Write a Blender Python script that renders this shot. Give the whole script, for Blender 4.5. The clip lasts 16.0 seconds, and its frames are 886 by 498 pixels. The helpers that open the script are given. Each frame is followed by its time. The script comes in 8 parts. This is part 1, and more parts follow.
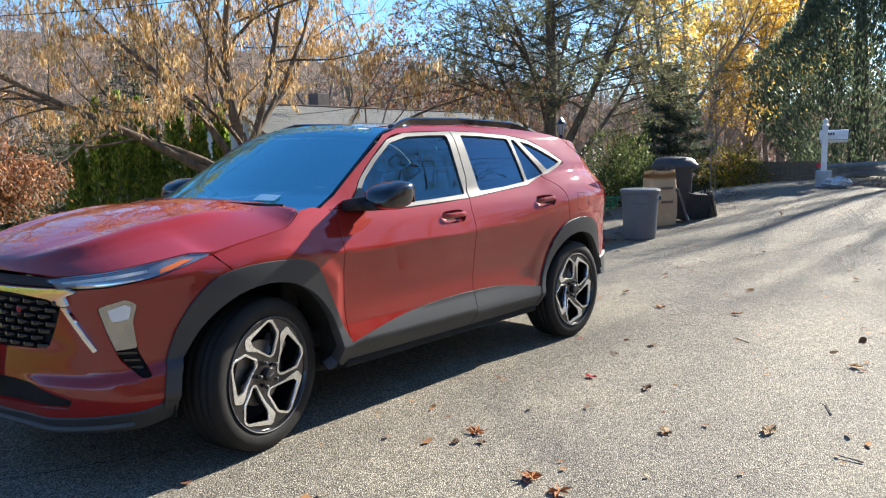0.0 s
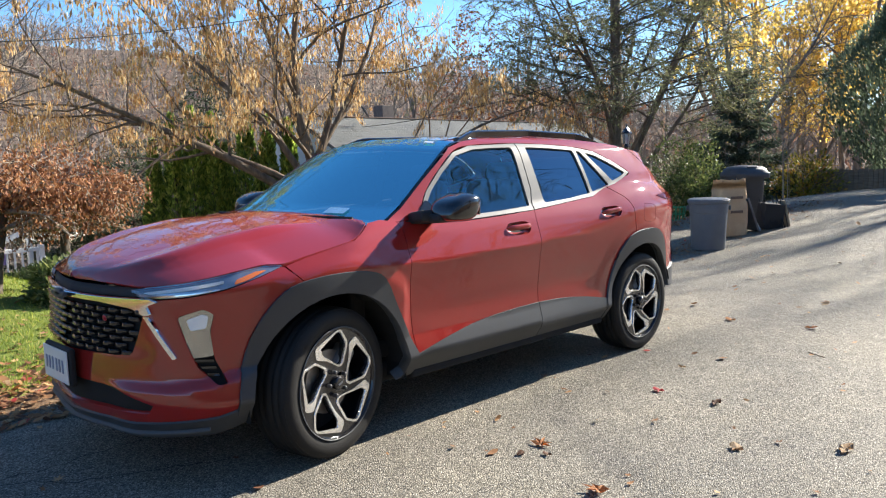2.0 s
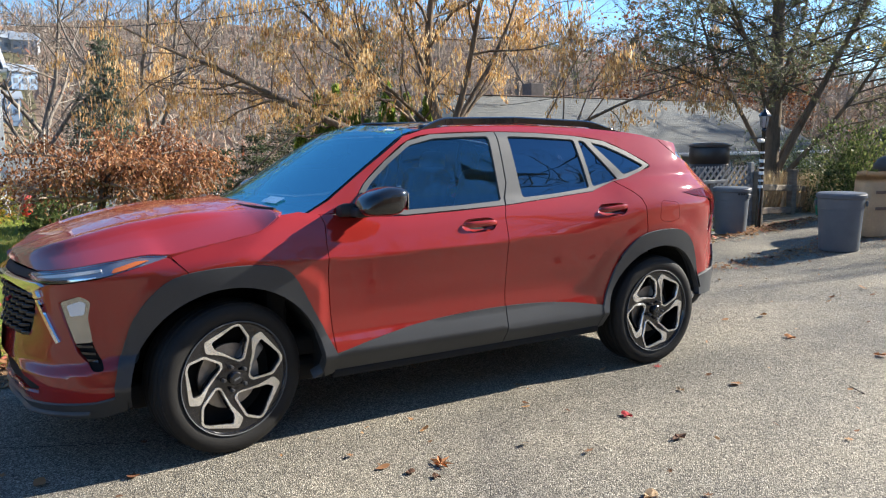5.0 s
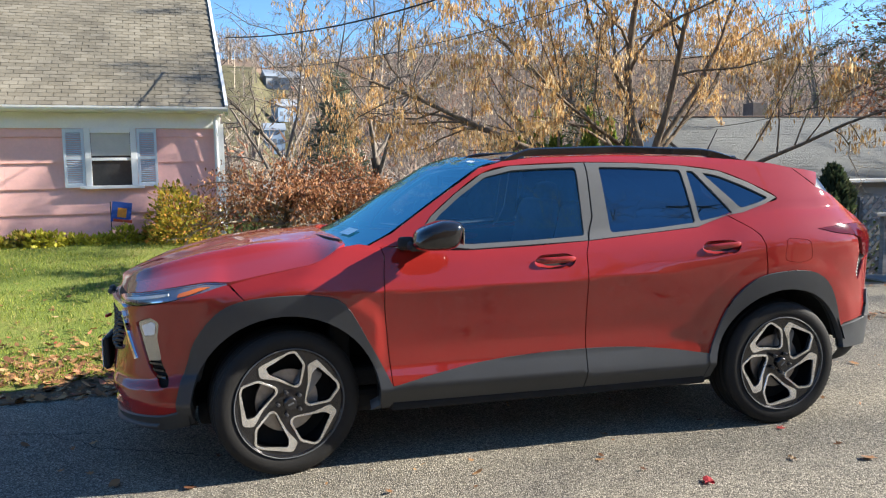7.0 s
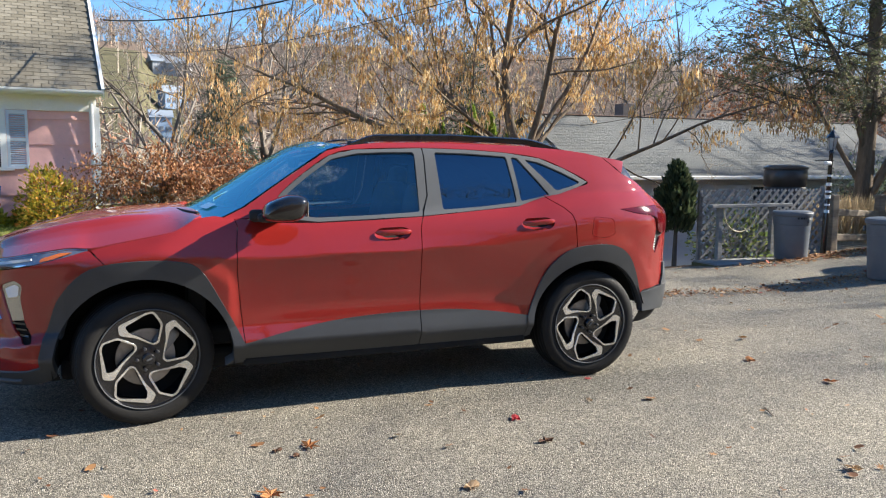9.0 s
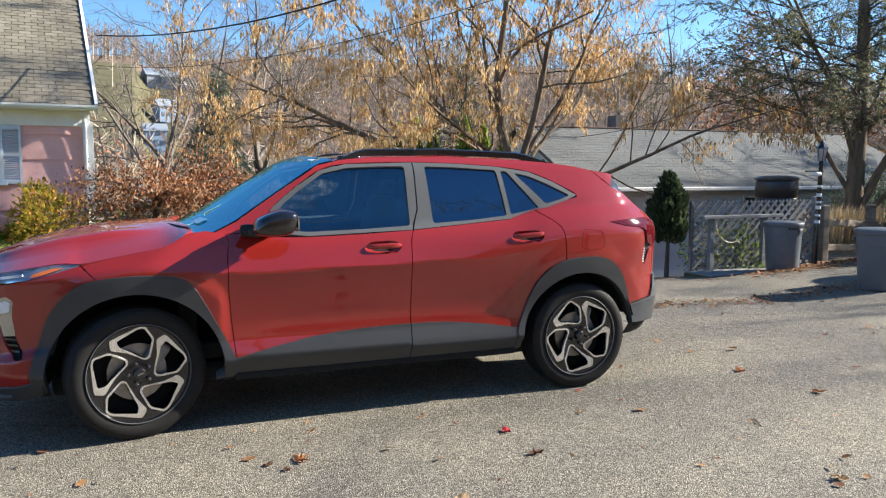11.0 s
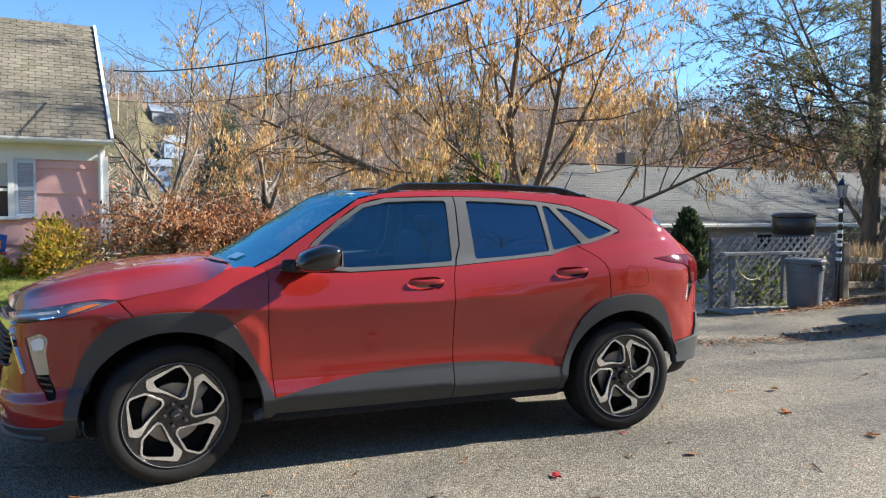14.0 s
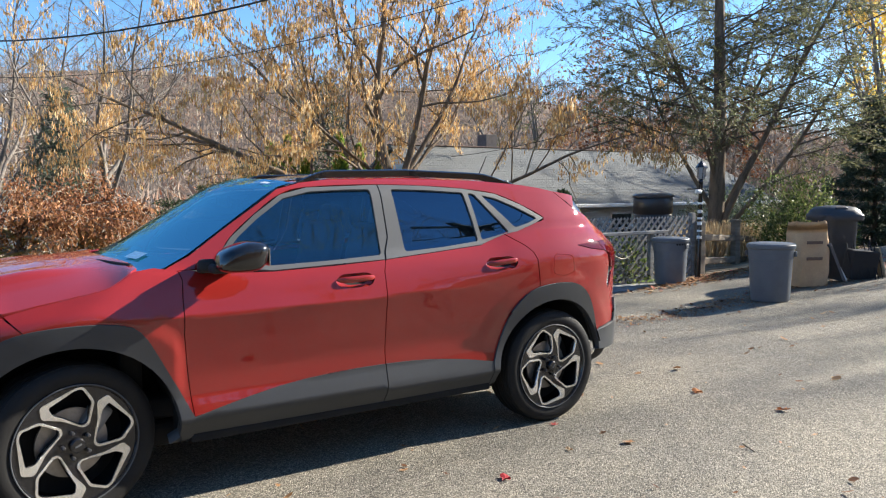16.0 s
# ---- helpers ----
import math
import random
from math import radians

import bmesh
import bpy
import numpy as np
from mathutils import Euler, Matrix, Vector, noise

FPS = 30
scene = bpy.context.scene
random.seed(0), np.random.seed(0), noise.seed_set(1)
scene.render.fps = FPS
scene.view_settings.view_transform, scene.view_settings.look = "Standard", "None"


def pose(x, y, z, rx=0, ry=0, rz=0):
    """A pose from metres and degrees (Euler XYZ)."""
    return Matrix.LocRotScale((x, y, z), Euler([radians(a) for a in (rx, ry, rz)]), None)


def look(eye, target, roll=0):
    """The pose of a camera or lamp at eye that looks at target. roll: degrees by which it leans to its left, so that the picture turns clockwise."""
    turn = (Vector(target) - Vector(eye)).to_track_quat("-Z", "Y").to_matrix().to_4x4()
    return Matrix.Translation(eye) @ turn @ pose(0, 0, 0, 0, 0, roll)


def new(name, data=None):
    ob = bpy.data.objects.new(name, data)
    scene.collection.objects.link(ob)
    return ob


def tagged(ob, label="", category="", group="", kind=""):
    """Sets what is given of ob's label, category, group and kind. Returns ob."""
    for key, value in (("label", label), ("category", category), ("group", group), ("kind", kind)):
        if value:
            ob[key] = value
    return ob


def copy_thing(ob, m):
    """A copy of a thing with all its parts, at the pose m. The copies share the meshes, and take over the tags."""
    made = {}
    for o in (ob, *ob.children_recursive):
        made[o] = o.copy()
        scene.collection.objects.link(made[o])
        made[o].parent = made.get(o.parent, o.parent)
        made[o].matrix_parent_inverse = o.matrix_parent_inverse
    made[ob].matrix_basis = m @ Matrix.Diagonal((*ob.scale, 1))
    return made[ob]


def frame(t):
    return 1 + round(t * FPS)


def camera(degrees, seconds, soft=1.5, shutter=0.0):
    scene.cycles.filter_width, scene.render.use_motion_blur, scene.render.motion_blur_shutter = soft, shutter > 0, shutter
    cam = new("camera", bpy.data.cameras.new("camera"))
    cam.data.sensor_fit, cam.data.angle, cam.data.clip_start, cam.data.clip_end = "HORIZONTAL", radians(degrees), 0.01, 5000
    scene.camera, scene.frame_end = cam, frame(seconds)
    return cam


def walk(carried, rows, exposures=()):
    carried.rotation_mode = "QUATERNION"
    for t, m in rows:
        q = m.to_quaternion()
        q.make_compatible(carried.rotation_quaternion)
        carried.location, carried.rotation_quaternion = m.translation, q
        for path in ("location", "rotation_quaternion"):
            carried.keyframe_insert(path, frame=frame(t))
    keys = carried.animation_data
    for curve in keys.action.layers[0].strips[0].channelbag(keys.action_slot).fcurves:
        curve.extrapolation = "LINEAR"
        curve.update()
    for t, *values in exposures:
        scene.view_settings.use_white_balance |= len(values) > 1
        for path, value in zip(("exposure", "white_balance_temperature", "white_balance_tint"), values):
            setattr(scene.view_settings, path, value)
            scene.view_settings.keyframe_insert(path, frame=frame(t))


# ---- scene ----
PATH = [
    (0, (-3.436, -3.737, 1.357), (-1.931, -2.443, 1.107), -1.2),
    (0.5, (-3.474, -3.75, 1.357), (-2.044, -2.371, 1.124), -1.9),
    (1, (-3.501, -3.734, 1.353), (-2.127, -2.302, 1.102), -1.1),
    (1.5, (-3.509, -3.744, 1.362), (-2.153, -2.293, 1.122), -0.7),
    (2, (-3.473, -3.753, 1.372), (-2.078, -2.338, 1.152), -1.7),
    (2.5, (-3.344, -3.793, 1.379), (-1.925, -2.403, 1.142), -4.0),
    (3, (-3.125, -3.888, 1.386), (-1.69, -2.525, 1.099), -5.9),
    (3.5, (-2.934, -3.912, 1.365), (-1.498, -2.553, 1.064), -3.9),
    (4, (-2.634, -3.917, 1.381), (-1.214, -2.532, 1.126), 0.7),
    (4.5, (-2.417, -4.116, 1.402), (-1.16, -2.579, 1.162), 1.1),
    (5, (-2.282, -4.317, 1.418), (-1.269, -2.614, 1.148), -0.6),
    (5.2, (-2.22, -4.33, 1.41), (-1.25, -2.605, 1.126), -0.9),
    (7.3, (-1.436, -4.639, 1.454), (-0.997, -2.698, 1.259), -0.9),
    (7.5, (-1.469, -4.72, 1.446), (-1.015, -2.782, 1.249), -0.9),
    (8, (-1.476, -4.835, 1.444), (-0.932, -2.92, 1.249), -0.5),
    (8.5, (-1.393, -5.01, 1.409), (-0.739, -3.13, 1.214), 0.2),
    (9, (-1.345, -5.139, 1.387), (-0.624, -3.286, 1.168), 0.2),
    (9.2, (-1.327, -5.171, 1.394), (-0.607, -3.32, 1.156), 0.1),
    (11.5, (-1.328, -5.185, 1.401), (-0.593, -3.332, 1.237), -0.2),
    (12, (-1.317, -5.197, 1.403), (-0.588, -3.339, 1.263), -0.3),
    (12.5, (-1.334, -5.205, 1.4), (-0.62, -3.341, 1.282), -0.3),
    (13, (-1.357, -5.194, 1.402), (-0.677, -3.316, 1.301), -0.5),
    (13.5, (-1.414, -5.121, 1.39), (-0.744, -3.24, 1.289), -0.3),
    (14, (-1.512, -4.966, 1.389), (-0.778, -3.108, 1.295), 0.1),
    (14.5, (-1.577, -4.872, 1.398), (-0.799, -3.031, 1.31), 0.4),
    (15, (-1.587, -4.719, 1.422), (-0.776, -2.893, 1.34), 0.6),
    (15.5, (-1.64, -4.569, 1.441), (-0.663, -2.827, 1.337), 0.2),
    (16, (-1.781, -4.486, 1.432), (-0.7, -2.809, 1.289), -0.6),
]
cam = camera(60.2, 16.0, soft=1.2)
# EXPO: one setting for the whole clip
walk(cam, [(t, look(eye, target, roll)) for t, eye, target, roll in PATH], exposures=[(0.0, 1.72), (9.0, 1.69), (12.0, 1.63), (16.0, 1.69)])
# World, sun and exposure: low autumn sun from the rear of the car, nearly along the street.
SUN_EL, SUN_AZ = radians(28.5), radians(-7.0)
world = bpy.data.worlds.new("sky")
scene.world = world
world.use_nodes = True
wn, wl = world.node_tree.nodes, world.node_tree.links
sky = wn.new("ShaderNodeTexSky")
sky.sky_type, sky.sun_disc = "NISHITA", False
sky.sun_elevation, sky.sun_rotation = SUN_EL, radians(90) - SUN_AZ
sky.air_density, sky.dust_density, sky.ozone_density, sky.altitude = 1.0, 0.15, 4.0, 800
deep = wn.new("ShaderNodeHueSaturation")
deep.inputs["Saturation"].default_value = 1.14
wl.new(sky.outputs["Color"], deep.inputs["Color"])
wl.new(deep.outputs["Color"], wn["Background"].inputs["Color"])
wn["Background"].inputs["Strength"].default_value = 0.076
sun_dir = Vector((math.cos(SUN_EL) * math.cos(SUN_AZ), math.cos(SUN_EL) * math.sin(SUN_AZ), math.sin(SUN_EL)))
sun = new("sun", bpy.data.lights.new("sun", "SUN"))
sun.data.energy, sun.data.angle, sun.data.color = 4.8, radians(0.8), (1.0, 0.93, 0.82)
sun.matrix_world = look(sun_dir * 60, (0, 0, 0))


# ---- materials ----
def material(name, rough=0.6, metal=0.0, spec=0.5, coat=0.0, coat_rough=0.03):
    m = bpy.data.materials.new(name)
    m.use_nodes = True
    b = m.node_tree.nodes["Principled BSDF"]
    b.inputs["Roughness"].default_value, b.inputs["Metallic"].default_value = rough, metal
    b.inputs["Specular IOR Level"].default_value = spec
    b.inputs["Coat Weight"].default_value, b.inputs["Coat Roughness"].default_value = coat, coat_rough
    return m, m.node_tree.nodes, m.node_tree.links, b


def coords(n, l, kind="Object", scale=(1, 1, 1)):
    tc, mp = n.new("ShaderNodeTexCoord"), n.new("ShaderNodeMapping")
    mp.inputs["Scale"].default_value = scale
    l.new(tc.outputs[kind], mp.inputs["Vector"])
    return mp.outputs["Vector"]


def noise_tex(n, l, vec, scale, detail=5.0, rough=0.6):
    t = n.new("ShaderNodeTexNoise")
    t.inputs["Scale"].default_value, t.inputs["Detail"].default_value, t.inputs["Roughness"].default_value = scale, detail, rough
    l.new(vec, t.inputs["Vector"])
    return t.outputs["Fac"]


def ramp(n, l, fac, stops):
    r = n.new("ShaderNodeValToRGB")
    while len(r.color_ramp.elements) < len(stops):
        r.color_ramp.elements.new(0.5)
    for e, (p, c) in zip(r.color_ramp.elements, stops):
        e.position, e.color = p, (*c, 1)
    l.new(fac, r.inputs["Fac"])
    return r.outputs["Color"]


def mixed(n, l, fac, a, b, how="MIX"):
    m = n.new("ShaderNodeMix")
    m.data_type, m.blend_type = "RGBA", how
    for key, v in ((0, fac), (6, a), (7, b)):
        if isinstance(v, (int, float)):
            m.inputs[key].default_value = v
        elif isinstance(v, tuple):
            m.inputs[key].default_value = (*v, 1)
        else:
            l.new(v, m.inputs[key])
    return m.outputs[2]


def bump(n, l, b, height, strength=0.3, dist=0.01):
    bp = n.new("ShaderNodeBump")
    bp.inputs["Strength"].default_value, bp.inputs["Distance"].default_value = strength, dist
    l.new(height, bp.inputs["Height"])
    l.new(bp.outputs["Normal"], b.inputs["Normal"])


def plain(name, c, rough=0.6, metal=0.0, vary=0.15, scale=8.0, bumps=0.0, coat=0.0, spec=0.5, grain=None):
    """A surface of one colour with soft stains and a fine grain."""
    m, n, l, b = material(name, rough, metal, spec, coat)
    v = coords(n, l)
    f1 = noise_tex(n, l, v, scale, 6)
    f2 = noise_tex(n, l, v, grain or scale * 12, 3)
    dark, light = tuple(x * (1 - vary) for x in c), tuple(min(1, x * (1 + vary)) for x in c)
    col = mixed(n, l, 0.35, ramp(n, l, f1, [(0.3, dark), (0.7, light)]), ramp(n, l, f2, [(0.3, dark), (0.7, light)]))
    l.new(col, b.inputs["Base Color"])
    if bumps:
        bump(n, l, b, f2, bumps, 0.004)
    return m


def by_random(name, stops, rough=0.7, island=True, trans=0.0, bumps=0.0):
    """Leaves and other loose pieces, each of its own shade."""
    m, n, l, b = material(name, rough, 0, 0.3)
    g = n.new("ShaderNodeNewGeometry") if island else n.new("ShaderNodeObjectInfo")
    col = ramp(n, l, g.outputs["Random Per Island" if island else "Random"], stops)
    l.new(col, b.inputs["Base Color"])
    if trans:
        tr, mx = n.new("ShaderNodeBsdfTranslucent"), n.new("ShaderNodeMixShader")
        l.new(col, tr.inputs["Color"])
        mx.inputs[0].default_value = trans
        l.new(b.outputs[0], mx.inputs[1]), l.new(tr.outputs[0], mx.inputs[2])
        l.new(mx.outputs[0], n["Material Output"].inputs["Surface"])
    return m


def car_paint():
    m, n, l, b = material("red_paint", 0.6, 0.0, 0.02, 1.0, 0.03)
    b.inputs["Coat IOR"].default_value = 1.65
    b.inputs["Specular Tint"].default_value = (0.8, 0.25, 0.22, 1)
    v = coords(n, l)
    flake = noise_tex(n, l, v, 900, 2)
    dust = noise_tex(n, l, v, 3.0, 7, 0.7)
    low = n.new("ShaderNodeSeparateXYZ")
    l.new(v, low.inputs[0])
    col = ramp(n, l, flake, [(0.3, (0.22, 0.0135, 0.0105)), (0.7, (0.30, 0.021, 0.017))])
    spots = noise_tex(n, l, v, 55, 4, 0.75)
    grime = n.new("ShaderNodeMapRange")
    for i, x in ((1, 0.66), (2, 0.74), (3, 0.0), (4, 0.10)):
        grime.inputs[i].default_value = x
    l.new(spots, grime.inputs[0])
    l.new(mixed(n, l, grime.outputs[0], col, (0.32, 0.26, 0.21)), b.inputs["Base Color"])
    rr = n.new("ShaderNodeMapRange")
    for i, x in ((1, 0.3), (2, 0.8), (3, 0.02), (4, 0.055)):
        rr.inputs[i].default_value = x
    l.new(dust, rr.inputs[0])
    l.new(rr.outputs[0], b.inputs["Coat Roughness"])
    return m


def glass(name, tint, ior=1.5, gloss=(1, 1, 1)):
    m = bpy.data.materials.new(name)
    m.use_nodes = True
    n, l = m.node_tree.nodes, m.node_tree.links
    n.remove(n["Principled BSDF"])
    t, g, f, mx = (n.new("ShaderNodeBsdf" + k) if k in ("Transparent", "Glossy") else n.new("ShaderNode" + k) for k in ("Transparent", "Glossy", "Fresnel", "MixShader"))
    t.inputs["Color"].default_value, g.inputs["Roughness"].default_value, f.inputs["IOR"].default_value = (*tint, 1), 0.01, ior
    g.inputs["Color"].default_value = (*gloss, 1)
    l.new(f.outputs[0], mx.inputs[0]), l.new(t.outputs[0], mx.inputs[1]), l.new(g.outputs[0], mx.inputs[2])
    l.new(mx.outputs[0], n["Material Output"].inputs["Surface"])
    return m


def asphalt():
    m, n, l, b = material("asphalt", 0.8, 0, 0.35)
    v = coords(n, l)
    vo = n.new("ShaderNodeTexVoronoi")
    vo.inputs["Scale"].default_value = 150
    l.new(v, vo.inputs["Vector"])
    sep = n.new("ShaderNodeSeparateColor")
    l.new(vo.outputs["Color"], sep.inputs[0])
    stone = ramp(n, l, sep.outputs[0], [(0.0, (0.10, 0.092, 0.078)), (0.45, (0.275, 0.255, 0.208)), (0.8, (0.43, 0.40, 0.325)), (1.0, (0.64, 0.60, 0.50))])
    pit = ramp(n, l, vo.outputs["Distance"], [(0.25, (1, 1, 1)), (0.75, (0.42, 0.41, 0.39))])
    big = ramp(n, l, noise_tex(n, l, v, 0.55, 6, 0.65), [(0.3, (0.70, 0.70, 0.72)), (0.7, (1.12, 1.08, 1.0))])
    mid = ramp(n, l, noise_tex(n, l, v, 7, 5, 0.7), [(0.3, (0.82, 0.82, 0.82)), (0.7, (1.08, 1.08, 1.08))])
    col = mixed(n, l, 1.0, mixed(n, l, 1.0, stone, pit, "MULTIPLY"), mixed(n, l, 1.0, big, mid, "MULTIPLY"), "MULTIPLY")
    l.new(col, b.inputs["Base Color"])
    h = n.new("ShaderNodeMath")
    h.operation = "SUBTRACT"
    l.new(sep.outputs[0], h.inputs[0]), l.new(vo.outputs["Distance"], h.inputs[1])
    bump(n, l, b, h.outputs[0], 0.75, 0.006)
    return m


def ground_mat(name, stops, fine=40, rough=0.95):
    m, n, l, b = material(name, rough, 0, 0.2)
    v = coords(n, l)
    a, c = noise_tex(n, l, v, 0.5, 8, 0.7), noise_tex(n, l, v, fine, 5, 0.7)
    fac = n.new("ShaderNodeMath")
    fac.operation, fac.use_clamp = "ADD", True
    half = n.new("ShaderNodeMath")
    half.operation = "MULTIPLY_ADD"
    half.inputs[1].default_value, half.inputs[2].default_value = 0.8, -0.4
    l.new(c, half.inputs[0])
    l.new(a, fac.inputs[0]), l.new(half.outputs[0], fac.inputs[1])
    l.new(ramp(n, l, fac.outputs[0], stops), b.inputs["Base Color"])
    bump(n, l, b, c, 0.8, 0.03)
    return m


def bark(name, dark, light, scale=9):
    m, n, l, b = material(name, 0.9, 0, 0.2)
    v = coords(n, l, "Object", (1, 1, 0.22))
    f = noise_tex(n, l, v, scale, 7, 0.7)
    l.new(ramp(n, l, f, [(0.3, dark), (0.7, light)]), b.inputs["Base Color"])
    bump(n, l, b, f, 0.8, 0.03)
    return m


RED = car_paint()
CLAD = plain("grey_cladding", (0.036, 0.039, 0.043), 0.48, 0, 0.10, 6, 0.05)
GLOSSBLACK = plain("gloss_black", (0.008, 0.008, 0.009), 0.12, 0, 0.1, 5, 0, 0.6)
MATTBLACK = plain("matt_black", (0.012, 0.012, 0.013), 0.75, 0, 0.2, 10)
DARKIN = plain("dark_lining", (0.006, 0.006, 0.006), 0.9, 0, 0.2, 10)
SATIN = plain("satin_silver", (0.085, 0.090, 0.095), 0.55, 0.0, 0.06, 5, 0, 0, 0.20)
CHROME = plain("chrome", (0.72, 0.72, 0.72), 0.09, 1.0, 0.05, 5)
MACHINED = plain("machined_alloy", (0.78, 0.77, 0.75), 0.24, 0.9, 0.06, 30)
ALLOYBLACK = plain("black_alloy", (0.012, 0.012, 0.014), 0.22, 0.2, 0.2, 12, 0, 0.5)
RUBBER = plain("tyre_rubber", (0.014, 0.0135, 0.013), 0.66, 0, 0.18, 14, 0.3, 0.0, 0.25)
STEEL = plain("brake_steel", (0.30, 0.28, 0.26), 0.45, 0.9, 0.25, 30)
AMBER = plain("amber_lens", (0.75, 0.20, 0.03), 0.15, 0, 0.1, 20, 0, 1.0)
LAMPGREY = plain("lamp_inside", (0.28, 0.33, 0.40), 0.18, 0.6, 0.25, 25, 0, 0.8)
TAILRED = plain("red_lens", (0.10, 0.003, 0.006), 0.07, 0, 0.1, 20, 0, 0.0, 0.4)
WHITEP = plain("white_paint", (0.80, 0.80, 0.78), 0.5, 0, 0.06, 3, 0.05)
SEAT = plain("seat_cloth", (0.065, 0.068, 0.074), 0.9, 0, 0.25, 20, 0.2)
PLATEW = plain("plate_white", (0.62, 0.64, 0.66), 0.35, 0, 0.05, 10)
INK = plain("dark_ink", (0.02, 0.03, 0.08), 0.5, 0, 0.05, 10)
# Blue gloss tint and raised IORs put a deeper sky reflection into the glass.
GLASS_FRONT = glass("front_glass", (0.56, 0.68, 0.74), 2.3, (0.5, 0.85, 1.0))
GLASS_REAR = glass("privacy_glass", (0.030, 0.034, 0.040), 2.5, (0.5, 0.78, 1.0))
GLASS_SHIELD = glass("windscreen_glass", (0.5, 0.62, 0.70), 14.0, (0.42, 0.90, 1.0))
ASPHALT = asphalt()


# ---- mesh helpers ----
from mathutils.geometry import delaunay_2d_cdt


def link_mesh(name, verts, faces, mat, parent=None, label="", smooth=False, normals=None):
    me = bpy.data.meshes.new(name)
    me.from_pydata([tuple(v) for v in verts], [], [tuple(f) for f in faces])
    me.materials.append(mat)
    if smooth or normals is not None:
        me.shade_smooth()
    if normals is not None:
        me.normals_split_custom_set([tuple(x) for x in normals])
    ob = new(name, me)
    if parent:
        ob.parent = parent
    return tagged(ob, label)


def part(name, bm, mat, parent, label="", smooth=None):
    me = bpy.data.meshes.new(name)
    bm.normal_update()
    bm.to_mesh(me)
    bm.free()
    me.materials.append(mat)
    if smooth is not None:
        me.shade_smooth()
        me.set_sharp_from_angle(angle=radians(smooth))
    ob = new(name, me)
    if parent:
        ob.parent = parent
    return tagged(ob, label)


def thing(name, m, label, category, group="", kind=""):
    ob = new(name)
    ob.matrix_world = m
    return tagged(ob, label, category, group, kind)


def box(bm, c, size, bev=0.0, m=None):
    r = bmesh.ops.create_cube(bm, size=1.0)
    vs = r["verts"]
    bmesh.ops.scale(bm, vec=size, verts=vs)
    if bev:
        es = list({e for v in vs for e in v.link_edges})
        vs = bmesh.ops.bevel(bm, geom=es, offset=bev, segments=2, affect="EDGES", profile=0.5)["verts"]
        vs = list({v for v in vs})
    bmesh.ops.transform(bm, matrix=Matrix.Translation(c) @ (m or Matrix()), verts=vs)
    return vs


def boxed(c, size, bev=0.0, m=None):
    bm = bmesh.new()
    box(bm, c, size, bev, m)
    return bm


def rod(bm, a, b, r0, r1=None, seg=10):
    a, b = Vector(a), Vector(b)
    r1 = r0 if r1 is None else r1
    m = Matrix.Translation((a + b) / 2) @ (b - a).to_track_quat("Z", "Y").to_matrix().to_4x4()
    bmesh.ops.create_cone(bm, cap_ends=True, segments=seg, radius1=r0, radius2=r1, depth=(b - a).length, matrix=m)


def roded(a, b, r0, r1=None, seg=10):
    bm = bmesh.new()
    rod(bm, a, b, r0, r1, seg)
    return bm


def lathe(profile, seg=32, axis="Z"):
    """Turns a profile of (radius, height) round an axis."""
    bm = bmesh.new()
    rings = []
    for r, h in profile:
        ring = []
        for i in range(seg):
            a = 2 * math.pi * i / seg
            p = (r * math.cos(a), r * math.sin(a), h)
            ring.append(bm.verts.new(p if axis == "Z" else (p[0], h, p[1])))
        rings.append(ring)
    for a, b in zip(rings, rings[1:]):
        for i in range(seg):
            q = (a[i], a[(i + 1) % seg], b[(i + 1) % seg], b[i])
            bm.faces.new(q if axis == "Z" else q[::-1])
    return bm


def capped(profile, seg=32, axis="Z"):
    bm = lathe(profile, seg, axis)
    bmesh.ops.holes_fill(bm, edges=[e for e in bm.edges if e.is_boundary])
    bmesh.ops.recalc_face_normals(bm, faces=bm.faces)
    return bm


def curve_through(pts, n=12, closed=False):
    """A smooth line through a few points."""
    P = [np.array(p, float) for p in pts]
    P = [P[-1]] + P + [P[0], P[1]] if closed else [2 * P[0] - P[1]] + P + [2 * P[-1] - P[-2]]
    out = []
    for i in range(1, len(P) - 2):
        a, b, c, d = P[i - 1:i + 3]
        for k in range(n):
            t = k / n
            out.append(0.5 * (2 * b + (c - a) * t + (2 * a - 5 * b + 4 * c - d) * t * t + (3 * b - a - 3 * c + d) * t ** 3))
    if not closed:
        out.append(P[-2])
    return [tuple(p) for p in out]


def rounded(poly, r=0.02, n=4):
    """A polygon with its corners rounded off."""
    out = []
    for i, p in enumerate(poly):
        a, b, c = np.array(poly[i - 1], float), np.array(p, float), np.array(poly[(i + 1) % len(poly)], float)
        la, lc = np.linalg.norm(a - b), np.linalg.norm(c - b)
        q = min(r, la * 0.45, lc * 0.45)
        u, v = b + (a - b) / la * q, b + (c - b) / lc * q
        for k in range(n + 1):
            t = k / n
            out.append(tuple((1 - t) ** 2 * u + 2 * t * (1 - t) * b + t * t * v))
    return out


def inside(poly, x, y):
    px, py = np.array(poly).T
    qx, qy = np.roll(px, -1), np.roll(py, -1)
    x, y = np.asarray(x)[..., None], np.asarray(y)[..., None]
    with np.errstate(divide="ignore", invalid="ignore"):
        hit = ((py > y) != (qy > y)) & (x < (qx - px) * (y - py) / (qy - py) + px)
    return hit.sum(-1) % 2 == 1


